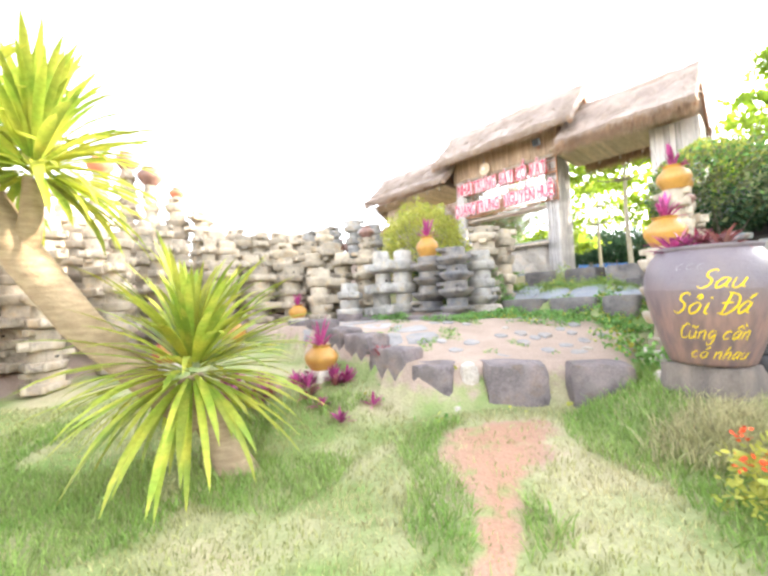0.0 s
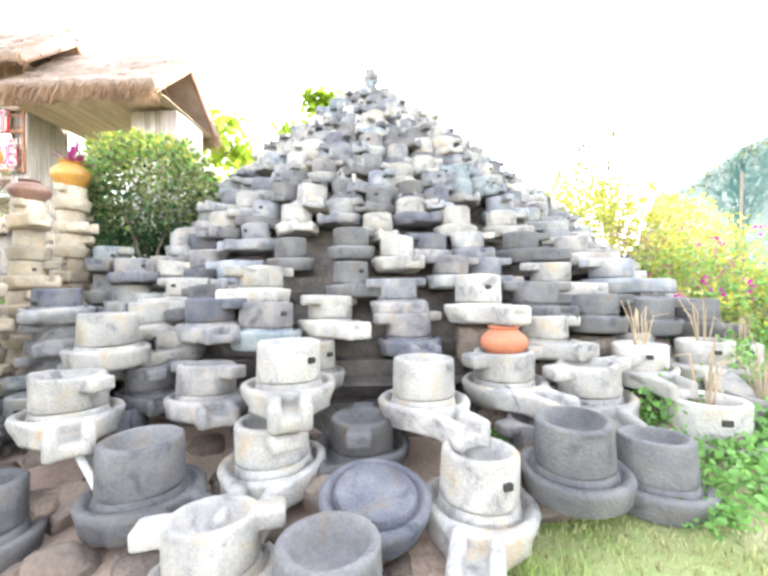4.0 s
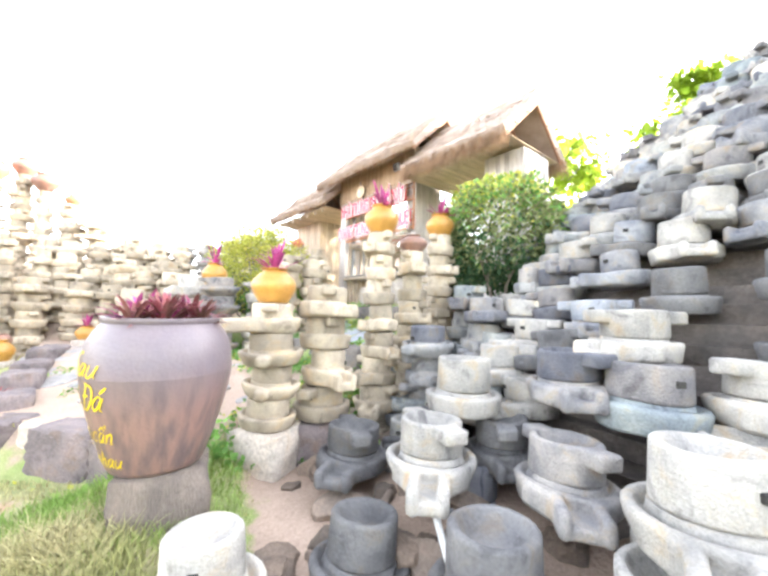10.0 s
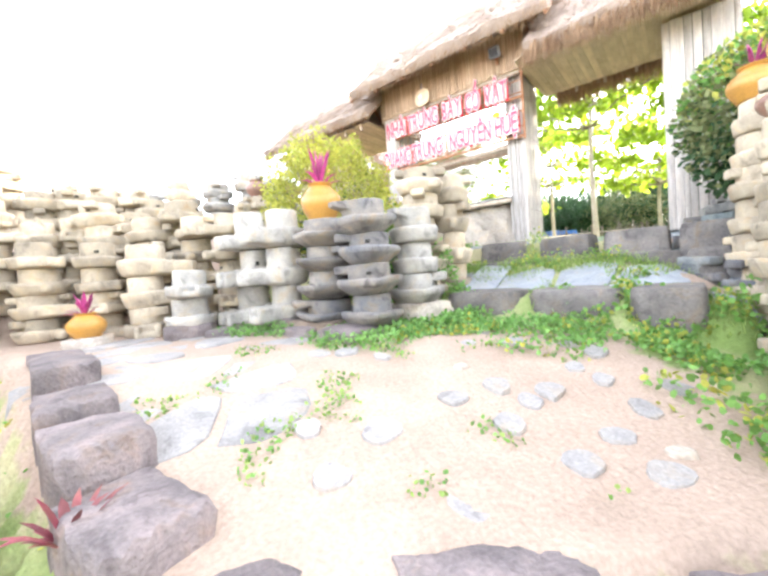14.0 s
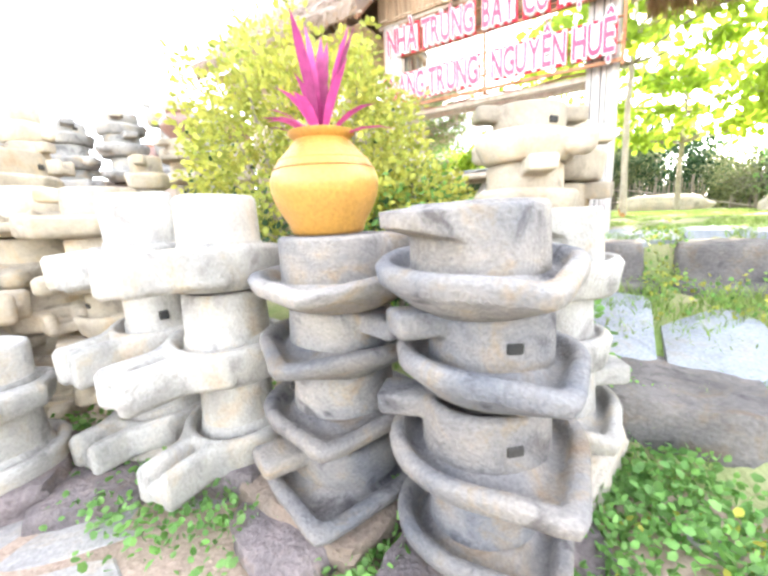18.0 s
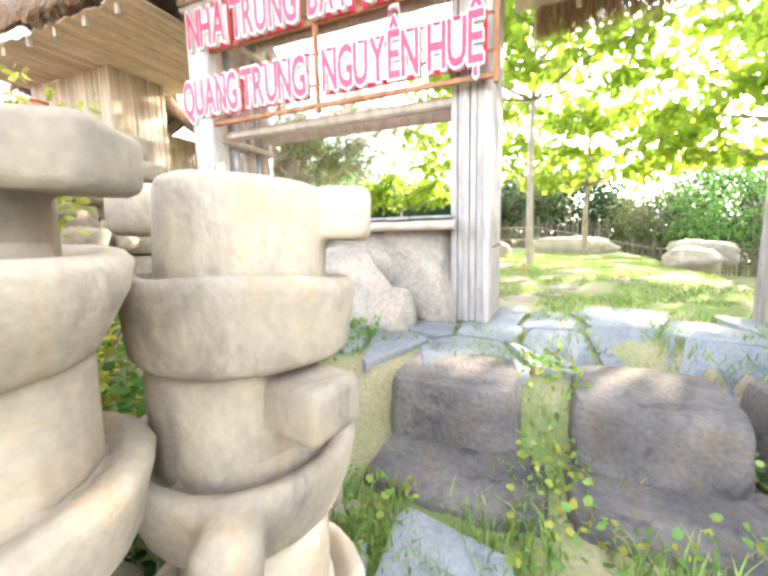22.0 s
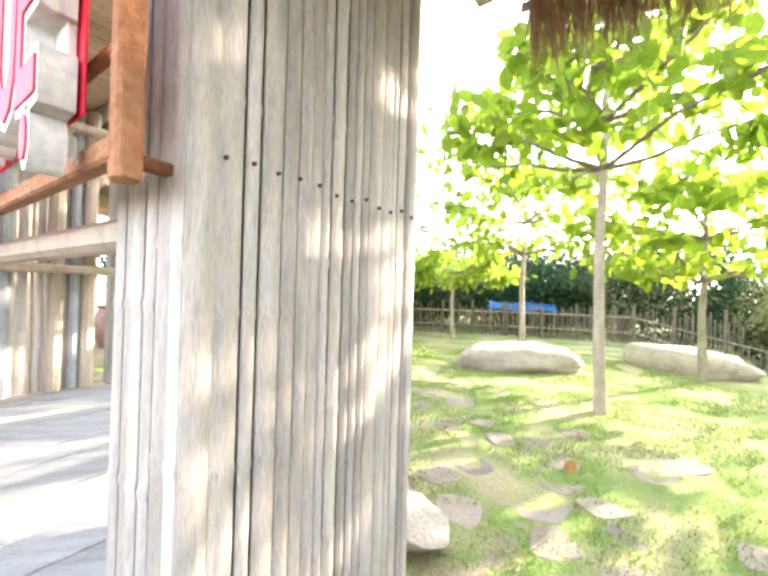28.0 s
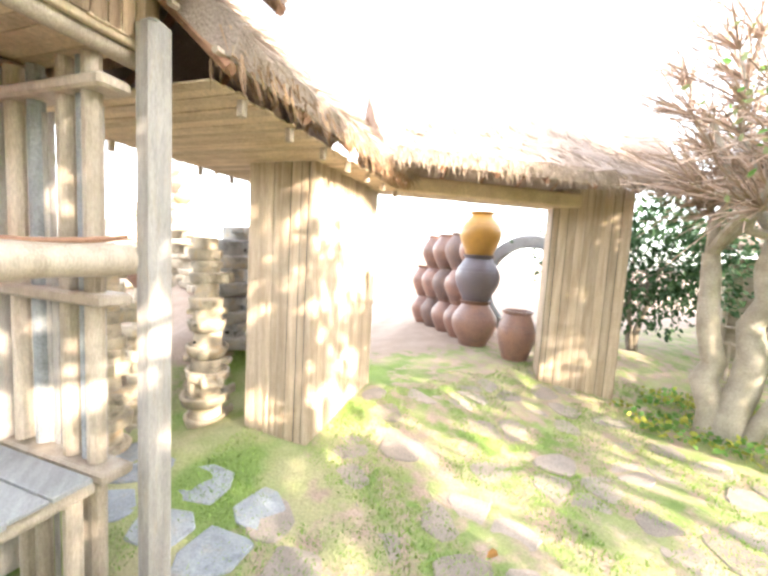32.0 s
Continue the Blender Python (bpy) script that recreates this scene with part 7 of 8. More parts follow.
for i in range(16):
    a = radians(8 + 84 * i / 15)
    rad = 21.5 + 2.5 * (i % 3)
    x, y, h = 5 + rad * math.cos(a), 8.5 + rad * math.sin(a), 3.6 + 0.7 * (i % 4)
    scrub_tree("hedge_tree", x, y, gz(x, y), h, ((0.3, 0.2, h * 0.6, 0.08), (-0.4, 0.1, h * 0.5, 0.07)), (0, 0, h * 0.46), (2.7, 2.7, h * 0.5), 8000, 0.21, (M_leaf_dark, M_leaf_olive, M_leaf_dark)[i % 3], "dense dark tree in the hedge behind the fence", 120 + i, 24)
for i, (x, y, h, w) in enumerate(((19, 3.5, 6.5, 1.7), (22.5, 6.5, 8.0, 2.0), (26, 0.5, 8.5, 2.3), (17.3, 8.6, 6.5, 1.5), (29, 8, 9.5, 2.5))):
    scrub_tree("eucalyptus_tree", x, y, gz(x, y), h, ((0.3, 0.2, h * 0.8, 0.09), (-0.5, 0.3, h * 0.7, 0.06)), (0, 0, h * 0.72), (w, w, h * 0.3), 1500, 0.17, M_leaf_olive, "tall thin tree with sparse feathery crown", 50 + i, 60)


def bougainvillea():
    for i, (x, y, rx, ry, h) in enumerate(((11.6, -0.2, 1.0, 1.0, 1.0), (13.1, -0.5, 1.3, 1.0, 1.15), (16.4, -3.6, 1.5, 1.3, 1.2), (12.9, 0.9, 1.2, 1.0, 1.4), (14.6, 1.2, 1.5, 1.4, 1.9), (16.2, -0.6, 1.6, 1.4, 1.4))):
        r = np.random.default_rng(90 + i)
        z = gz(x, y)
        root = thing("bougainvillea", pose(x, y, z), "sprawling bougainvillea hedge with magenta flowers", "flowering bush", "bougainvillea hedge")
        pts, d = blob_points(3000, (0, 0, h * 0.55), (rx, ry, h * 0.62), r, 0.3, 5, 0.5)
        pts[:, 2] = np.maximum(pts[:, 2], 0.03)
        part("leaves", leaf_mesh("leaves", pts[::2], 0.09, M_leaf_yellow, r, 0.6, 0, d[::2]), None, root)
        part("leaves", leaf_mesh("leaves", pts[1::2], 0.075, M_leaf_bed, r, 0.6, 0, d[1::2]), None, root)
        q = random.Random(i)
        tw = MB()
        for _ in range(34):
            e = Vector(pts[q.randrange(len(pts))]) * 1.1
            tw.tube(limb_path((0, 0, 0), e, q, 0.15, 3), [0.016, 0.012, 0.008, 0.004], 5)
        part("stem_tangle", tw, M_dry, root)["kind"] = "stuff"
        top = pts[pts[:, 2] > h * 0.55]
        for _ in range(24):
            c = top[q.randrange(len(top))] * np.array([1.04, 1.04, 1.06])
            part("flower_cluster", leaf_mesh("flower_cluster", c + r.normal(0, 0.05, (9, 3)), 0.06, M_magenta, r, 0.8), None, root, "magenta bracts")["kind"] = "stuff"


bougainvillea()


for i, (x, y, h, w) in enumerate(((13.6, 2.0, 3.0, 1.3), (15.2, 3.4, 3.6, 1.6), (16.8, 1.8, 3.2, 1.6), (17.6, 4.6, 4.2, 1.8))):
    scrub_tree("tall_shrub", x, y, gz(x, y), h, ((0.3, 0.2, h * 0.7, 0.04), (-0.4, 0.1, h * 0.65, 0.035), (0.1, -0.4, h * 0.6, 0.03)), (0, 0, h * 0.6), (w, w, h * 0.45), 3200, 0.1, M_leaf_yellow, "tall loose yellow-green shrub beside the heap", 70 + i, 50, M_dry, "shrub")


def net_shelter():
    root = thing("shade_net_shelter", Matrix(), "dark green shade net sloping up over a hillside shelter", "shelter")
    vs, fs = [], []
    nu, nv = 30, 14
    for j in range(nv + 1):
        for i in range(nu + 1):
            s, t = i / nu, j / nv
            x, y = 19.0 + 6.5 * t, -11 + 14.3 * s
            z = 1.6 + (11.8 - 7.6 * s) * t + 0.2 * noise.noise((x, y * 0.6, 0)) - 0.3 * math.sin(math.pi * ((s * 5) % 1.0)) * t
            vs.append((x, y, z))
    m = nu + 1
    for j in range(nv):
        for i in range(nu):
            fs.append((j * m + i, j * m + i + 1, (j + 1) * m + i + 1, (j + 1) * m + i))
    net = part("net", MB().add(vs, fs), M_net, root, smooth=60)
    sol = net.modifiers.new("thickness", "SOLIDIFY")
    sol.thickness = 0.02
    for i in range(6):
        y = -11 + 14.3 * i / 5
        part("pole", MB().tube([(18.95, y, gz(18.95, y) - 0.1), (19.0, y, 1.75)], 0.06, 8), M_bark, root)
        part("rafter", MB().tube([(19.0, y, 1.7), (25.5, y, 13.3 - 7.6 * i / 5)], 0.05, 8), M_bark, root)
    part("edge_cable", MB().tube([(18.98, -11, 1.65), (18.98, -3, 1.6), (18.98, 3.3, 1.65)], 0.02, 6), M_dark, root)
    post = thing("pink_post", pose(15.3, -0.95, gz(15.3, -0.95) - 0.1), "faded pink steel post with a short arm", "post")
    part("shaft", MB().tube([(0, 0, 0), (0, 0, 4.5)], 0.075, 12), M_pinkpost, post)
    part("arm", MB().tube([(0, 0, 4.45), (0.3, -0.7, 4.55)], 0.03, 8), M_pinkpost, post)


net_shelter()


def palm():
    x, y = 11.0, -2.35
    root = thing("young_palm", pose(x, y, gz(x, y)), "young palm with yellowing drooping fronds", "palm")
    r = np.random.default_rng(5)
    part("stem", MB().tube([(0, 0, 0), (0.03, 0, 0.6), (0, 0, 1.25)], [0.15, 0.12, 0.07], 10), M_bark, root)
    q = random.Random(8)
    for i in range(11):
        a = 6.28 * i / 11 + q.uniform(-0.2, 0.2)
        up = q.uniform(0.5, 1.2)
        path = [Vector((math.cos(a) * t * 2.4, math.sin(a) * t * 2.4, 1.2 + 1.5 * up * t - 1.25 * t * t * up)) for t in np.linspace(0, 1, 9)]
        part("midrib", MB().tube(path, [0.02 - 0.0018 * k for k in range(9)], 6), M_dry, root)
        vs, fs = [], []
        for t in np.linspace(0.12, 0.98, 34):
            k = min(int(t * 8), 7)
            p = path[k].lerp(path[k + 1], t * 8 - k)
            d = (path[k + 1] - path[k]).normalized()
            sd_ = d.cross(Vector((0, 0, 1))).normalized()
            ln = 0.42 * math.sin(math.pi * min(t + 0.12, 1)) + 0.08
            for sg in (1, -1):
                e = p + sd_ * sg * ln * 0.85 + d * ln * 0.5 - Vector((0, 0, 0.16 * ln + q.uniform(0, 0.06)))
                w = d * 0.014
                o = len(vs)
                vs += [p - w, p + w, (p + e) / 2 + w * 1.3 + Vector((0, 0, 0.02)), e, (p + e) / 2 - w * 1.3 + Vector((0, 0, 0.02))]
                fs.append((o, o + 1, o + 2, o + 3, o + 4))
        part("frond", MB().add(vs, fs), M_leaf_yellow if i % 3 else M_dry, root, smooth=0)


palm()


# ---------------------------------------------------------------- behind the gate
def second_gate():
    g2 = thing("side_gate_pillar", Matrix(), "bamboo-clad pillar of the side gateway in warm sun", "gate pillar")
    a, b = (1.72, 18.6), (2.48, 19.42)
    nrm = Vector((b[1] - a[1], a[0] - b[0], 0)).normalized()
    c, d = (b[0] - nrm.x * 0.7, b[1] - nrm.y * 0.7), (a[0] - nrm.x * 0.7, a[1] - nrm.y * 0.7)
    core = MB()
    e = 0.012
    vs = [(p[0], p[1], z) for z in (2.2, 5.5) for p in (a, b, c, d)]
    core.add(vs, [(3, 2, 1, 0), (4, 5, 6, 7), (0, 1, 5, 4), (1, 2, 6, 5), (2, 3, 7, 6), (3, 0, 4, 7)])
    # near-black core again, painted as shade behind the slats
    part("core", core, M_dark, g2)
    n2 = Vector((a[0] - d[0], a[1] - d[1], 0)).normalized()
    for (p, q), nn in (((a, b), nrm), ((b, c), Vector((b[0] - a[0], b[1] - a[1], 0))), ((d, a), Vector((a[0] - b[0], a[1] - b[1], 0))), ((c, d), -nrm)):
        nn = nn.normalized()
        slat_face(g2, (p[0] + nn.x * e, p[1] + nn.y * e), (q[0] + nn.x * e, q[1] + nn.y * e), 2.2, 5.5, nn[:2], 0.12, seed=91, material=M_bamboo_tan)
    bm = thing("side_gate_beam", Matrix(), "soffit beam of the side gateway", "beam", kind="structure")
    part("beam", MB().box(0, 0, 0, 0.5, 3.4, 0.22, m=pose(1.35, 17.3, 5.32, 0, 0, -14), bev=0.02), M_bamboo_soffit, bm)
    thatch_roof("thatched_roof", (0.95, 15.6), (2.12, 20.5), 1.12, 6.25, 5.4, "thatched roof of the side gateway, straw glowing in the sun", 8, fringe=M_straw)


second_gate()


def jar_stack():
    i = 0
    for row, (z, off) in enumerate(((0.0, 0.0), (0.86, 0.12), (1.72, 0.3))):
        for k in range(5 - (row == 2)):
            x, y = -0.75 - 0.72 * k - off * 0.4, 19.3 + 0.12 * k
            jar(x, y, gz(x, y) - 0.02 + z, 0.4, 0.88, M_brownjar if (k + row) % 3 else M_bigjar_low, "big brown clay jar stacked in rows", "stacked_jar", 0.55, 0.55, 0, "stacked jars", rings=False)
            i += 1
    x, y = -0.75, 19.3
    jar(-0.6, 19.15, gz(x, y) + 2.02, 0.46, 0.95, M_gold, "ochre glazed jar on top of the stacked brown jars", "ochre_jar", 0.5, 0.6, 0, "stacked jars")
    jar(-0.6, 19.15, gz(x, y) + 1.0, 0.5, 1.02, M_bigjar, "grey-violet clay jar in the stack", "stacked_jar", 0.6, 0.55, 0, "stacked jars")
    jar(-0.6, 19.15, gz(x, y) - 0.02, 0.5, 1.02, M_brownjar, "brown clay jar with pale mark at the foot of the stack", "stacked_jar", 0.6, 0.55, 0, "stacked jars")
    jar(0.7, 19.1, gz(x, y) - 0.02, 0.36, 1.0, M_brownjar, "tall brown jar beside the side gateway", "brown_jar", 0.7, 0.6)
    disc = MB().lathe([(1.25, 0), (1.3, 0.1), (1.25, 0.2), (1.0, 0.2), (0.98, 0.1), (1.0, 0.0)], 40, cap0=False, cap1=False)
    ob = part("concrete_ring", disc, M_concrete, None, m=pose(-0.5, 20.7, gz(-0.5, 20.7) + 1.25, 90, 0, 20))
    tagged(ob, "large grey concrete ring standing behind the jars", "concrete ring")


jar_stack()


def hut():
    root = thing("thatched_hut", Matrix(), "low hut with woven bamboo walls, dark doorway and thatched roof", "hut")
    z0 = gz(5, 25)
    y = 25.0
    for x0, x1 in ((1.6, 5.9), (8.3, 9.4)):
        part("wall", MB().box((x0 + x1) / 2, y, z0 + 1.25, x1 - x0, 0.12, 2.6, bev=0.01), M_wattle, root)
    part("wall", MB().box(1.6, y + 2.2, z0 + 1.25, 0.12, 4.3, 2.6), M_wattle, root)
    part("wall", MB().box(9.4, y + 2.2, z0 + 1.25, 0.12, 4.3, 2.6), M_wattle, root)
    part("wall", MB().box(5.5, y + 4.4, z0 + 1.25, 7.9, 0.12, 2.6), M_wattle, root)
    part("lintel", MB().box(7.1, y, z0 + 2.4, 2.5, 0.14, 0.3), M_wattle, root)
    for x in (1.7, 3.0, 3.98, 6.42, 8.3, 9.35):
        part("post", MB().tube([(x, y - 0.1, z0 - 0.1), (x, y - 0.1, z0 + 2.6)], 0.07, 10), M_pole, root)
    for z in (0.9, 1.6):
        part("rail", MB().tube([(1.7, y - 0.12, z0 + z), (4.0, y - 0.12, z0 + z)], 0.035, 8), M_pole, root)
    part("red_cloth", MB().box(6.7, y + 0.5, z0 + 0.75, 0.5, 0.05, 0.5, bev=0.02), M_red, root, "red cloth hanging in the dark doorway")
    ob = part("board", MB().box(5.2, y - 0.1, 3.8, 2.3, 0.04, 0.92, bev=0.01), M_white, root, "white sign board with red writing")
    part("white_sheet", MB().box(5.25, y - 0.085, (z0 + 3.32) / 2, 2.2, 0.03, 3.32 - z0, bev=0.01), M_white, root, "plain pale sheet below the sign board")
    for text, z in (("NHÀ TRƯNG BÀY CỔ VẬT", 3.92), ("QUANG TRUNG NGUYỄN HUỆ", 3.5)):
        xx = 4.16
        for ch in text:
            if ch != " ":
                me = glyph(ch, 0.28, 0.004)
                me.materials.append(M_red)
                part("letter", me, M_red, ob, m=pose(xx, y - 0.13, z) @ Matrix.Diagonal((0.62, 1, 1, 1)))
            xx += 0.06 if ch == " " else 0.105
    thatch_roof("thatched_roof", (1.0, 27.2), (10.0, 27.2), 2.75, z0 + 4.3, z0 + 2.72, "thatched roof of the hut, grey straw", 15, rafters=False)
    rail = thing("bamboo_railing", Matrix(), "low bamboo railing in front of the hut", "railing")
    for x in np.arange(2.6, 8.2, 0.8):
        part("post", MB().tube([(x, 22.9, z0 - 0.1), (x, 22.9, z0 + 0.85)], 0.03, 7), M_pole, rail)
    for z in (0.45, 0.8):
        part("rail", MB().tube([(2.5, 22.9, z0 + z), (8.2, 22.9, z0 + z)], 0.028, 7), M_pole, rail)
    pl = thing("low_platform", Matrix(), "low timber platform with steps before the hut", "platform")
    for i in range(7):
        part("board", MB().box(8.1, 23.2 + 0.2 * i, z0 + 0.42, 1.9, 0.17, 0.035, bev=0.006), M_timber, pl)
    for x in (7.3, 8.9):
        for yy in (23.25, 24.3):
            part("leg", MB().tube([(x, yy, z0 - 0.05), (x, yy, z0 + 0.41)], 0.045, 8), M_pole, pl)
    part("tread", MB().box(8.1, 22.85, z0 + 0.2, 1.6, 0.22, 0.035, bev=0.006), M_timber, pl)
    part("tread_block", MB().box(8.1, 22.9, z0 + 0.08, 1.3, 0.1, 0.2), M_timber, pl)


hut()


def fence():
    root = thing("stick_fence", Matrix(), "fence of thin grey bamboo sticks round the yard", "fence")
    q = random.Random(3)
    pts = [(9.6, 25.4), (13.5, 24.2), (17.5, 21.8), (19.6, 17.5), (21.0, 13.0)]
    for (x0, y0), (x1, y1) in zip(pts, pts[1:]):
        n = int(math.hypot(x1 - x0, y1 - y0) / 0.11)
        for i in range(n):
            t = i / n
            x, y = x0 + (x1 - x0) * t + q.uniform(-0.03, 0.03), y0 + (y1 - y0) * t + q.uniform(-0.03, 0.03)
            z = gz(x, y)
            h = q.uniform(0.95, 1.4)
            if i % 12 == 0:
                part("post", MB().tube([(x, y, z - 0.1), (x, y, z + 1.45)], 0.05, 7), M_bark, root)
            else:
                part("stick", MB().tube([(x, y, z - 0.1), (x + q.uniform(-0.06, 0.06), y, z + h)], q.uniform(0.016, 0.03), 5), M_bark, root)
        for h in (0.4, 1.0):
            part("rail", MB().tube([(x0, y0, gz(x0, y0) + h), (x1, y1, gz(x1, y1) + h)], 0.025, 6), M_pole, root)


fence()
x, y = 14.6, 24.95
tarp = thing("blue_tarpaulin", pose(x, y, gz(x, y), 0, 0, -25), "bright blue tarpaulin slung over a frame behind the fence", "tarpaulin")
part("sheet", MB().add([(i * 0.35 - 1.4, j * 0.4 - 0.8, 1.05 + 0.35 * math.cos(j * 0.8 - 1.5) + 0.05 * math.sin(i * 1.3 + j)) for j in range(5) for i in range(9)], [(j * 9 + i, j * 9 + i + 1, j * 9 + i + 10, j * 9 + i + 9) for j in range(4) for i in range(8)]), M_blue, tarp)
for sx in (-1.3, 1.3):
    for sy in (-0.7, 0.7):
        part("pole", MB().tube([(sx, sy, -0.1), (sx, sy, 1.12)], 0.03, 6), M_pole, tarp)
tagged(part("water_hose", MB().tube([(5.2, 19.6, gz(5.2, 19.6) + 0.03), (5.8, 19.3, gz(5.8, 19.3) + 0.05), (6.3, 19.5, gz(6.3, 19.5) + 0.03), (6.9, 19.1, gz(6.9, 19.1) + 0.03)], 0.03, 8), M_blue), "blue plastic hose lying on the grass", "hose")
tagged(part("white_pipe", MB().tube([(4.9, 19.75, gz(4.9, 19.75) + 0.18), (5.25, 19.55, gz(5.25, 19.55) + 0.1), (5.28, 19.52, gz(5.28, 19.52) + 0.02)], 0.035, 8), M_pvc), "short white plastic pipe on the grass", "pipe")


# ---------------------------------------------------------------- paving
def cell(points, i, lim, gap):
    """The patch of ground nearest to point i, cut down by a joint."""
    px, py = points[i]
    q = random.Random(i * 7 + int(lim * 1000))
    n0 = q.choice([5, 6, 6, 7])
    a0 = q.uniform(0, 6.28)
    poly = [(px + lim * s * math.cos(a), py + lim * s * math.sin(a)) for a, s in [(a0 + (k + q.uniform(-0.3, 0.3)) * 2 * math.pi / n0, q.uniform(0.75, 1.25)) for k in range(n0)]]
    for j, (qx, qy) in enumerate(points):
        if j == i:
            continue
        dx, dy = qx - px, qy - py
        d = math.hypot(dx, dy)
        if d > 2.2 * lim or d < 1e-6:
            continue
        nx, ny, c = dx / d, dy / d, d / 2 - gap / 2
        out = []
        for (ax, ay), (bx, by) in zip(poly, poly[1:] + poly[:1]):
            da, db = (ax - px) * nx + (ay - py) * ny - c, (bx - px) * nx + (by - py) * ny - c
            if da <= 0:
                out.append((ax, ay))
            if da * db < 0:
                t = da / (da - db)
                out.append((ax + (bx - ax) * t, ay + (by - ay) * t))
        poly = out
        if len(poly) < 3:
            return []
    return poly


def paving(name, label, pts, lim, gap, material, seed, thick=0.035, piece="slab"):
    r = random.Random(seed)
    root = thing(name, Matrix(), label, "paving", kind="structure")
    for i in range(len(pts)):
        poly = cell(pts, i, lim * r.uniform(0.75, 1.1), gap)
        if len(poly) < 4:
            continue
        cx, cy = sum(p[0] for p in poly) / len(poly), sum(p[1] for p in poly) / len(poly)
        for cut in ((0.2,) if piece != "slab" else (0.07,)):
            poly = [(a[0] + (b[0] - a[0]) * k, a[1] + (b[1] - a[1]) * k) for a, b in zip(poly, poly[1:] + poly[:1]) for k in (cut, 1 - cut)]
        vs, n = [], len(poly)
        for k, inset in ((-0.03, 1.0), (thick - 0.008, 0.995), (thick, 0.95)):
            for x, y in poly:
                x, y = cx + (x - cx) * inset, cy + (y - cy) * inset
                w = 1 + (0.16 if piece == "paving_stone" else 0.06) * noise.noise((x * 7, y * 7, seed))
                x, y = cx + (x - cx) * w, cy + (y - cy) * w
                vs.append((x, y, gz(x, y) + k + 0.008 * math.sin(i * 2.1)))
        fs = [tuple(range(2 * n, 3 * n))]
        for j in (0, 1):
            fs += [(j * n + a, j * n + (a + 1) % n, (j + 1) * n + (a + 1) % n, (j + 1) * n + a) for a in range(n)]
        part(piece, MB().add(vs, fs), material, root, smooth=30)


r_ = random.Random(61)
pts = [gxy(u + r_.uniform(-0.16, 0.16), v + r_.uniform(-0.14, 0.14)) for u in np.arange(-2.7, 1.4, 0.56) for v in np.arange(-0.52, 0.5, 0.5)]
pts += [gxy(u + r_.uniform(-0.16, 0.16), v + r_.uniform(-0.14, 0.14)) for u in np.arange(-2.6, 0.9, 0.62) for v in (-2.42,)]
paving("gate_paving", "irregular blue-grey slate slabs with grass in the joints", pts, 0.6, 0.05, M_slab, 1, 0.045)
pts = [(x + r_.uniform(-0.2, 0.2), y + r_.uniform(-0.2, 0.2)) for x in np.arange(-1.6, 0.6, 0.5) for y in np.arange(5.6, 8.0, 0.48) if r_.random() < 0.88 and y > kerb_y(x) + 0.4 and gv(x, y) < -3.9]
paving("court_paving", "large flat grey slabs sunk in the dusty court", pts, 0.34, 0.07, M_flag, 2, 0.008, "flagstone")
pts = [(x + r_.uniform(-0.15, 0.15), y + r_.uniform(-0.15, 0.15)) for x in np.arange(0.8, 3.2, 0.3) for y in np.arange(4.8, 6.9, 0.3) if y > kerb_y(x) + 0.35 and gv(x, y) < -3.8 and r_.random() < 0.22 + 0.25 * (x > 1.9)]
paving("court_cobbles", "small rounded grey stones half buried in the dust", pts, 0.105, 0.04, M_flag, 5, 0.016, "cobble")
pts = [(x + r_.uniform(-0.22, 0.22), y + r_.uniform(-0.22, 0.22)) for x in np.arange(1.5, 9.5, 0.5) for y in np.arange(11.2, 19.0, 0.5) if gv(x, y) > 1.3]
pts = [p for p in pts if r_.random() < 0.88 - 0.5 * step(6.5, 9.0, p[0])][:290]
paving("yard_paving", "brown flat stones scattered in the yard's grass", pts, 0.27, 0.06, M_cobble, 3, 0.004, "paving_stone")
pts = [gxy(3.7 + 0.55 * i + r_.uniform(-0.1, 0.1), v + r_.uniform(-0.1, 0.1)) for i in range(2) for v in np.arange(-1.2, 1.4, 0.6)]
paving("passage_paving", "slate slabs in the west passage of the gate", pts, 0.36, 0.08, M_slab, 4, 0.012)


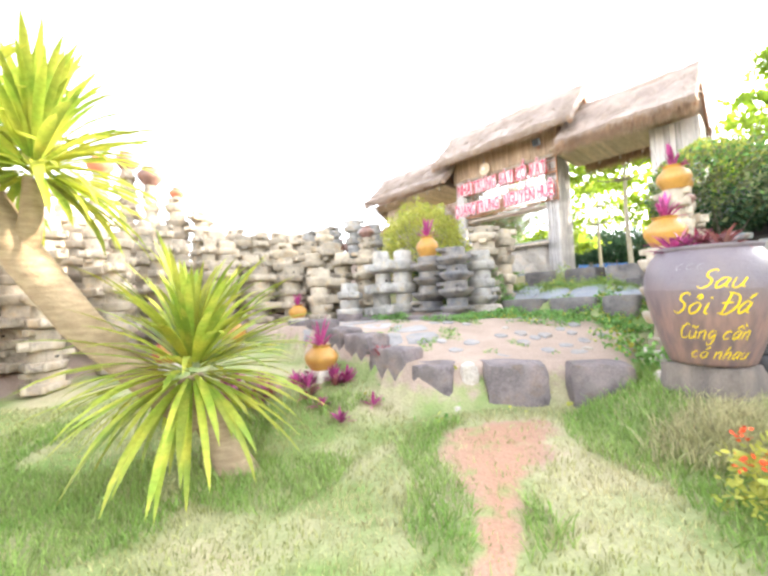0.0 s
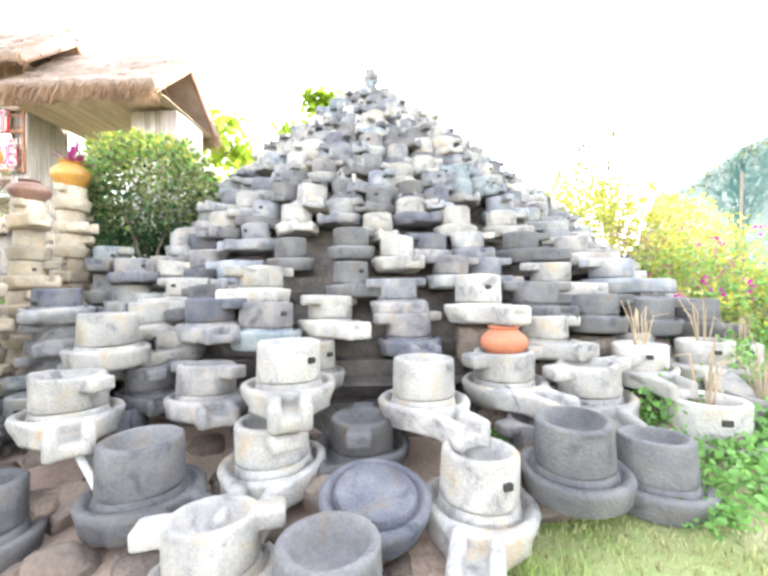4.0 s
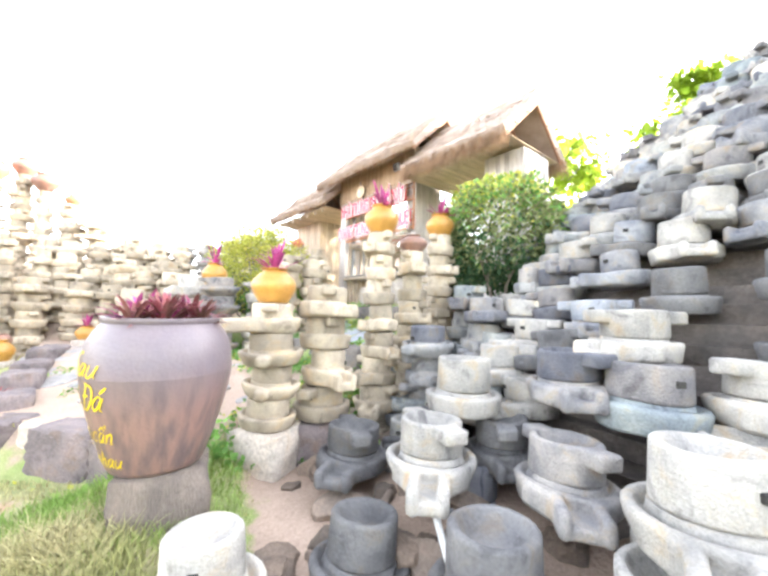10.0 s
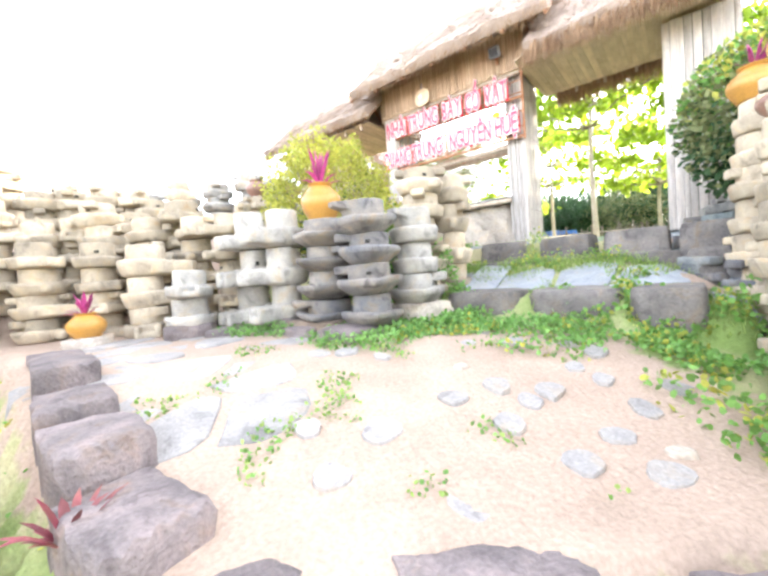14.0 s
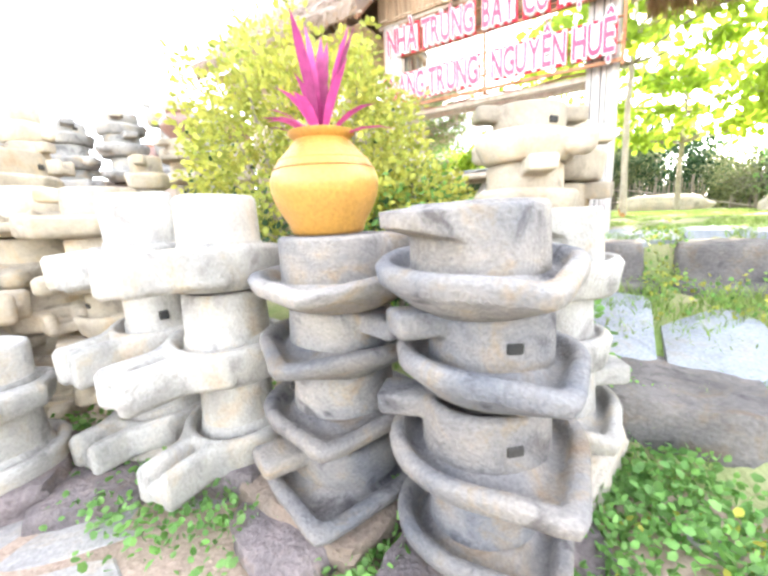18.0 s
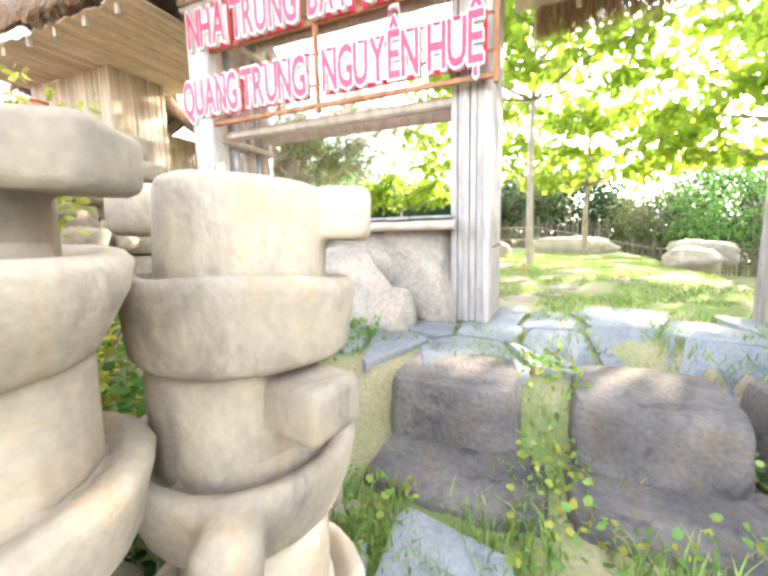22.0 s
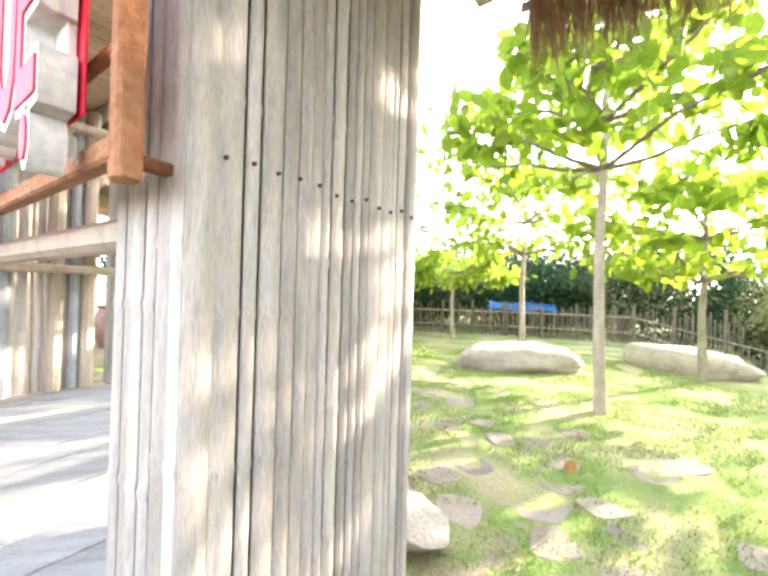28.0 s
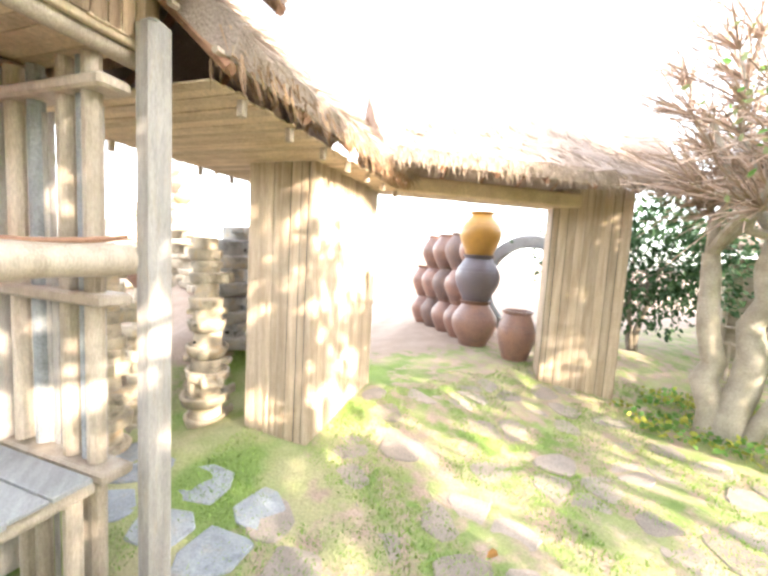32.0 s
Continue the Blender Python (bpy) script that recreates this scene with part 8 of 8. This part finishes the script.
# ---------------------------------------------------------------- grass, weeds and creepers
def grass(name, label, n, area, keep, h, material, seed, spread=0.35):
    r = np.random.default_rng(seed)
    x, y = r.uniform(area[0], area[1], n), r.uniform(area[2], area[3], n)
    k = keep(x, y, r)
    x, y = x[k], y[k]
    n = len(x)
    z = ground(x, y) - 0.01
    a = r.uniform(0, 2 * np.pi, n)
    hh = h * r.uniform(0.5, 1.3, n)
    w = r.uniform(0.003, 0.0065, n)
    lean = r.normal(0, spread, (n, 2)) * hh[:, None]
    ca, sa = np.cos(a), np.sin(a)
    p0 = np.stack([x - ca * w, y - sa * w, z], 1)
    p1 = np.stack([x + ca * w, y + sa * w, z], 1)
    m0 = np.stack([x + lean[:, 0] * 0.4 - ca * w * 0.7, y + lean[:, 1] * 0.4 - sa * w * 0.7, z + hh * 0.6], 1)
    m1 = np.stack([x + lean[:, 0] * 0.4 + ca * w * 0.7, y + lean[:, 1] * 0.4 + sa * w * 0.7, z + hh * 0.6], 1)
    t = np.stack([x + lean[:, 0], y + lean[:, 1], z + hh * 0.9], 1)
    vs = np.stack([p0, p1, m1, m0, t], 1).reshape(-1, 3)
    b = np.arange(n)[:, None] * 5
    fs = np.concatenate([b + np.array([[0, 1, 2]]), b + np.array([[0, 2, 3]]), b + np.array([[3, 2, 4]])], 1).reshape(-1, 3)
    ob = new(name, np_mesh(name, vs, fs, material))
    return tagged(ob, label, "grass", kind="stuff")


def patchy(x, y, f=1.3, lo=-0.1):
    return np.array([noise.noise((a * f, b * f, 5)) for a, b in zip(x, y)]) > lo


grass("lawn_grass", "short dry and green lawn grass", 170000, (-6.5, 7.5, -3.0, 5.2), lambda x, y, r: (soil(x, y)[0] < r.uniform(0.2, 0.9, len(x))) & (y < kerb_y(x)) & (np.hypot(x - 11.3, y - 7.1) > foot_r(x, y)), 0.055, M_grass, 1)
grass("green_tufts", "longer fresh green grass tufts", 85000, (-4.5, 6.5, -0.4, 4.6), lambda x, y, r: (soil(x, y)[0] < 0.4) & (y < kerb_y(x)) & patchy(x, y, 1.1, 0.22 - 0.4 * step(0.5, 1.5, np.abs(x - 0.2))) & (np.hypot(x - 11.3, y - 7.1) > foot_r(x, y) - 0.25), 0.12, M_grass_green, 2, 0.5)
grass("jar_grass", "long pale grass before the big jar", 9000, (1.9, 3.4, 2.3, 3.3), lambda x, y, r: np.hypot((x - 2.6) / 0.75, (y - 2.85) / 0.42) < r.uniform(0.3, 1.0, len(x)), 0.2, M_grass, 12, 0.55)
grass("yard_grass", "patchy grass between the yard's stones", 200000, (1.0, 13.5, 9.6, 20.5), lambda x, y, r: (gv(x, y) > 0.35) & patchy(x, y, 1.5, -0.14), 0.042, M_grass_green, 3, 0.45)
grass("step_grass", "tufts of grass between the stone steps", 42000, (0.8, 8.5, 5.8, 11.2), lambda x, y, r: (gv(x, y) > -3.75) & (gv(x, y) < 1.1) & patchy(x, y, 2.2, 0.06), 0.1, M_grass_green, 4, 0.5)


grass("tread_grass", "thick grass at the foot of the second step", 40000, (2.2, 7.2, 5.8, 10.2), lambda x, y, r: (np.abs(gv(x, y) + 1.98) < 0.25 * r.uniform(0.4, 1, len(x))) & patchy(x, y, 2.2, -0.35), 0.15, M_grass_green, 14, 0.45)


def creepers(name, label, n, area, keep, size, h, mats, seed):
    r = np.random.default_rng(seed)
    x, y = r.uniform(area[0], area[1], n), r.uniform(area[2], area[3], n)
    k = keep(x, y, r)
    x, y = x[k], y[k]
    z = ground(x, y) + h * r.uniform(0.05, 1, len(x)) * np.array([0.6 + 0.6 * noise.noise((a * 2, b * 2, 1)) for a, b in zip(x, y)])
    pts = np.stack([x, y, z], 1)
    root = thing(name, Matrix(), label, "ground creeper", kind="stuff")
    which = r.integers(0, len(mats), len(x))
    for i, m in enumerate(mats):
        me = leaf_mesh("leaves", pts[which == i], size, m, r, 0.75, -0.25)
        ob = part("leaves", me, None, root)
        ob["kind"] = "stuff"
    return root


creepers("creeper_bed", "dense green heart-leaved creeper covering the ground", 62000, (7.2, 14.5, -3.4, 1.6), lambda x, y, r: (np.hypot(x - 11.3, y - 7.1) > 6.5) & (np.hypot(x - 7.1, y + 0.6) > 0.75), 0.055, 0.24, (M_leaf_bed, M_leaf_bed, M_leaf_bed, M_leaf), 1)
creepers("tub_creeper", "green creeper spreading between the stone tubs", 9000, (8.1, 10.6, -0.5, 1.0), lambda x, y, r: (np.hypot(x - 11.3, y - 7.1) > 6.35) & (x + 0.9 * y > 8.75 - 0.35 * r.random(len(x))) & patchy(x, y, 2.2, -0.15), 0.055, 0.62, (M_leaf_bed, M_leaf_bed, M_leaf), 31)
creepers("bank_creeper", "green creeper at the foot of the columns", 14000, (-2.2, 4.2, 6.3, 9.0), lambda x, y, r: (np.abs(y - (8.05 - 0.62 * (x - 0.6))) < r.uniform(0.15, 0.5, len(x))) & patchy(x, y, 1.8, -0.22), 0.048, 0.2, (M_leaf, M_leaf_bed), 2)
FEET = ((1.34, 7.17), (0.96, 7.84), (0.42, 8.22), (-0.02, 8.62), (1.98, 7.66), (2.26, 8.28))
creepers("column_creeper", "green creeper round the feet of the stacked mills", 20000, (-0.9, 2.9, 6.3, 9.4), lambda x, y, r: (np.min([np.hypot(x - a, y - b) for a, b in FEET], axis=0) < 0.82 * r.uniform(0.6, 1, len(x))) & patchy(x, y, 2.6, -0.2), 0.042, 0.18, (M_leaf, M_leaf_bed, M_leaf_bed), 21)
creepers("step_side_creeper", "bright creeper spilling down beside the first step", 3500, (1.5, 2.7, 5.9, 7.6), lambda x, y, r: (np.abs(y - 6.75 + 0.5 * (x - 2.0)) < 0.55 * r.uniform(0.5, 1, len(x))) & patchy(x, y, 2.4, -0.02), 0.045, 0.16, (M_leaf_bed, M_leaf_bed, M_leaf_yellow), 22)
creepers("court_side_creeper", "green creeper creeping over the court's edge", 7000, (2.6, 4.4, 4.5, 7.0), lambda x, y, r: (x > 2.95 + 0.12 * (y - 4.5) + 0.5 * r.uniform(-0.5, 1, len(x))) & patchy(x, y, 2.0, -0.12), 0.055, 0.18, (M_leaf, M_leaf, M_leaf_yellow), 23)
creepers("step_creeper", "weeds and creeper below the stone steps", 16000, (1.4, 5.4, 4.6, 8.2), lambda x, y, r: (np.abs(gv(x, y) + 3.82) < 0.36 * r.uniform(0.5, 1, len(x))) & patchy(x, y, 2.0, -0.18), 0.045, 0.17, (M_leaf_bed, M_leaf_bed, M_leaf), 3)
creepers("court_weeds", "small green weeds in the dust of the court", 7000, (-0.4, 3.3, 4.7, 7.0), lambda x, y, r: (y > kerb_y(x) + 0.3) & patchy(x, y, 2.6, 0.3), 0.032, 0.05, (M_leaf, M_grass_green), 25)


def gu(x, y):
    return (x - GATE[0]) * GU[0] + (y - GATE[1]) * GU[1]


creepers("step_weeds", "bright green weeds in the gaps of the stone steps", 16000, (2.2, 7.2, 5.8, 10.2), lambda x, y, r: ((np.abs(gv(x, y) + 1.98) < 0.26) & patchy(x, y, 1.8, -0.1)) | ((np.abs(gu(x, y) + 0.42) < 0.17) & (np.abs(gv(x, y) + 1.5) < 0.6)) | ((np.abs(gu(x, y) + 1.36) < 0.12) & (np.abs(gv(x, y) + 1.5) < 0.6)) | ((np.abs(gu(x, y) + 2.2) < 0.12) & (np.abs(gv(x, y) + 1.5) < 0.6)), 0.042, 0.26, (M_leaf, M_grass_green, M_leaf_yellow), 24)
creepers("boulder_weeds", "leafy weeds round the boulders below the shelf", 9000, (1.8, 5.6, 8.6, 12.2), lambda x, y, r: (gu(x, y) > 0.9) & (gu(x, y) < 2.9) & (gv(x, y) > -1.3) & (gv(x, y) < -0.1) & patchy(x, y, 1.6, -0.12), 0.055, 0.24, (M_leaf_bed, M_leaf, M_grass_green), 26)
creepers("wall_creeper", "climbing weeds at the foot of the jar columns", 3500, (2.6, 4.6, 3.9, 6.4), lambda x, y, r: np.abs(y - 3.95 - 1.1 * (x - 2.9)) < 0.35, 0.07, 0.4, (M_leaf,), 4)
creepers("hut_weeds", "yellow-green weeds under the twisted tree", 3500, (2.6, 8.5, 18.8, 21.5), lambda x, y, r: patchy(x, y, 1.0, 0.0), 0.09, 0.25, (M_leaf_yellow, M_leaf), 5)
creepers("kerb_weeds", "yellow-green weeds along the kerb", 2500, (-3.6, 3.2, 3.9, 8.6), lambda x, y, r: (np.abs(y - kerb_y(x) + 0.1) < 0.28) & patchy(x, y, 2.2, 0.05), 0.05, 0.12, (M_leaf_yellow, M_leaf), 6)
for i, (x, y) in enumerate(((7.66, 12.68), (8.4, 13.4), (6.9, 13.9), (5.3, 14.8), (4.1, 15.4))):
    r = np.random.default_rng(800 + i)
    ob = part("fallen_leaf", leaf_mesh("fallen_leaf", np.array([[0, 0, 0.02]]), 0.2, M_fallen, r, 0.6, 0), None, None, m=pose(x, y, gz(x, y) + 0.02))
    tagged(ob, "dry orange-brown fallen leaf on the grass", "leaf", "fallen leaves")
rope = thing("guy_rope", Matrix(), "pale rope stretched from the gate roof down to the columns", "rope")
for o in (0.0, 0.12):
    part("strand", MB().tube([gp(7.0, -0.3, 5.2 + o), gp(8.6, -2.2, 3.6 + o)], 0.012, 6), M_pvc, rope)
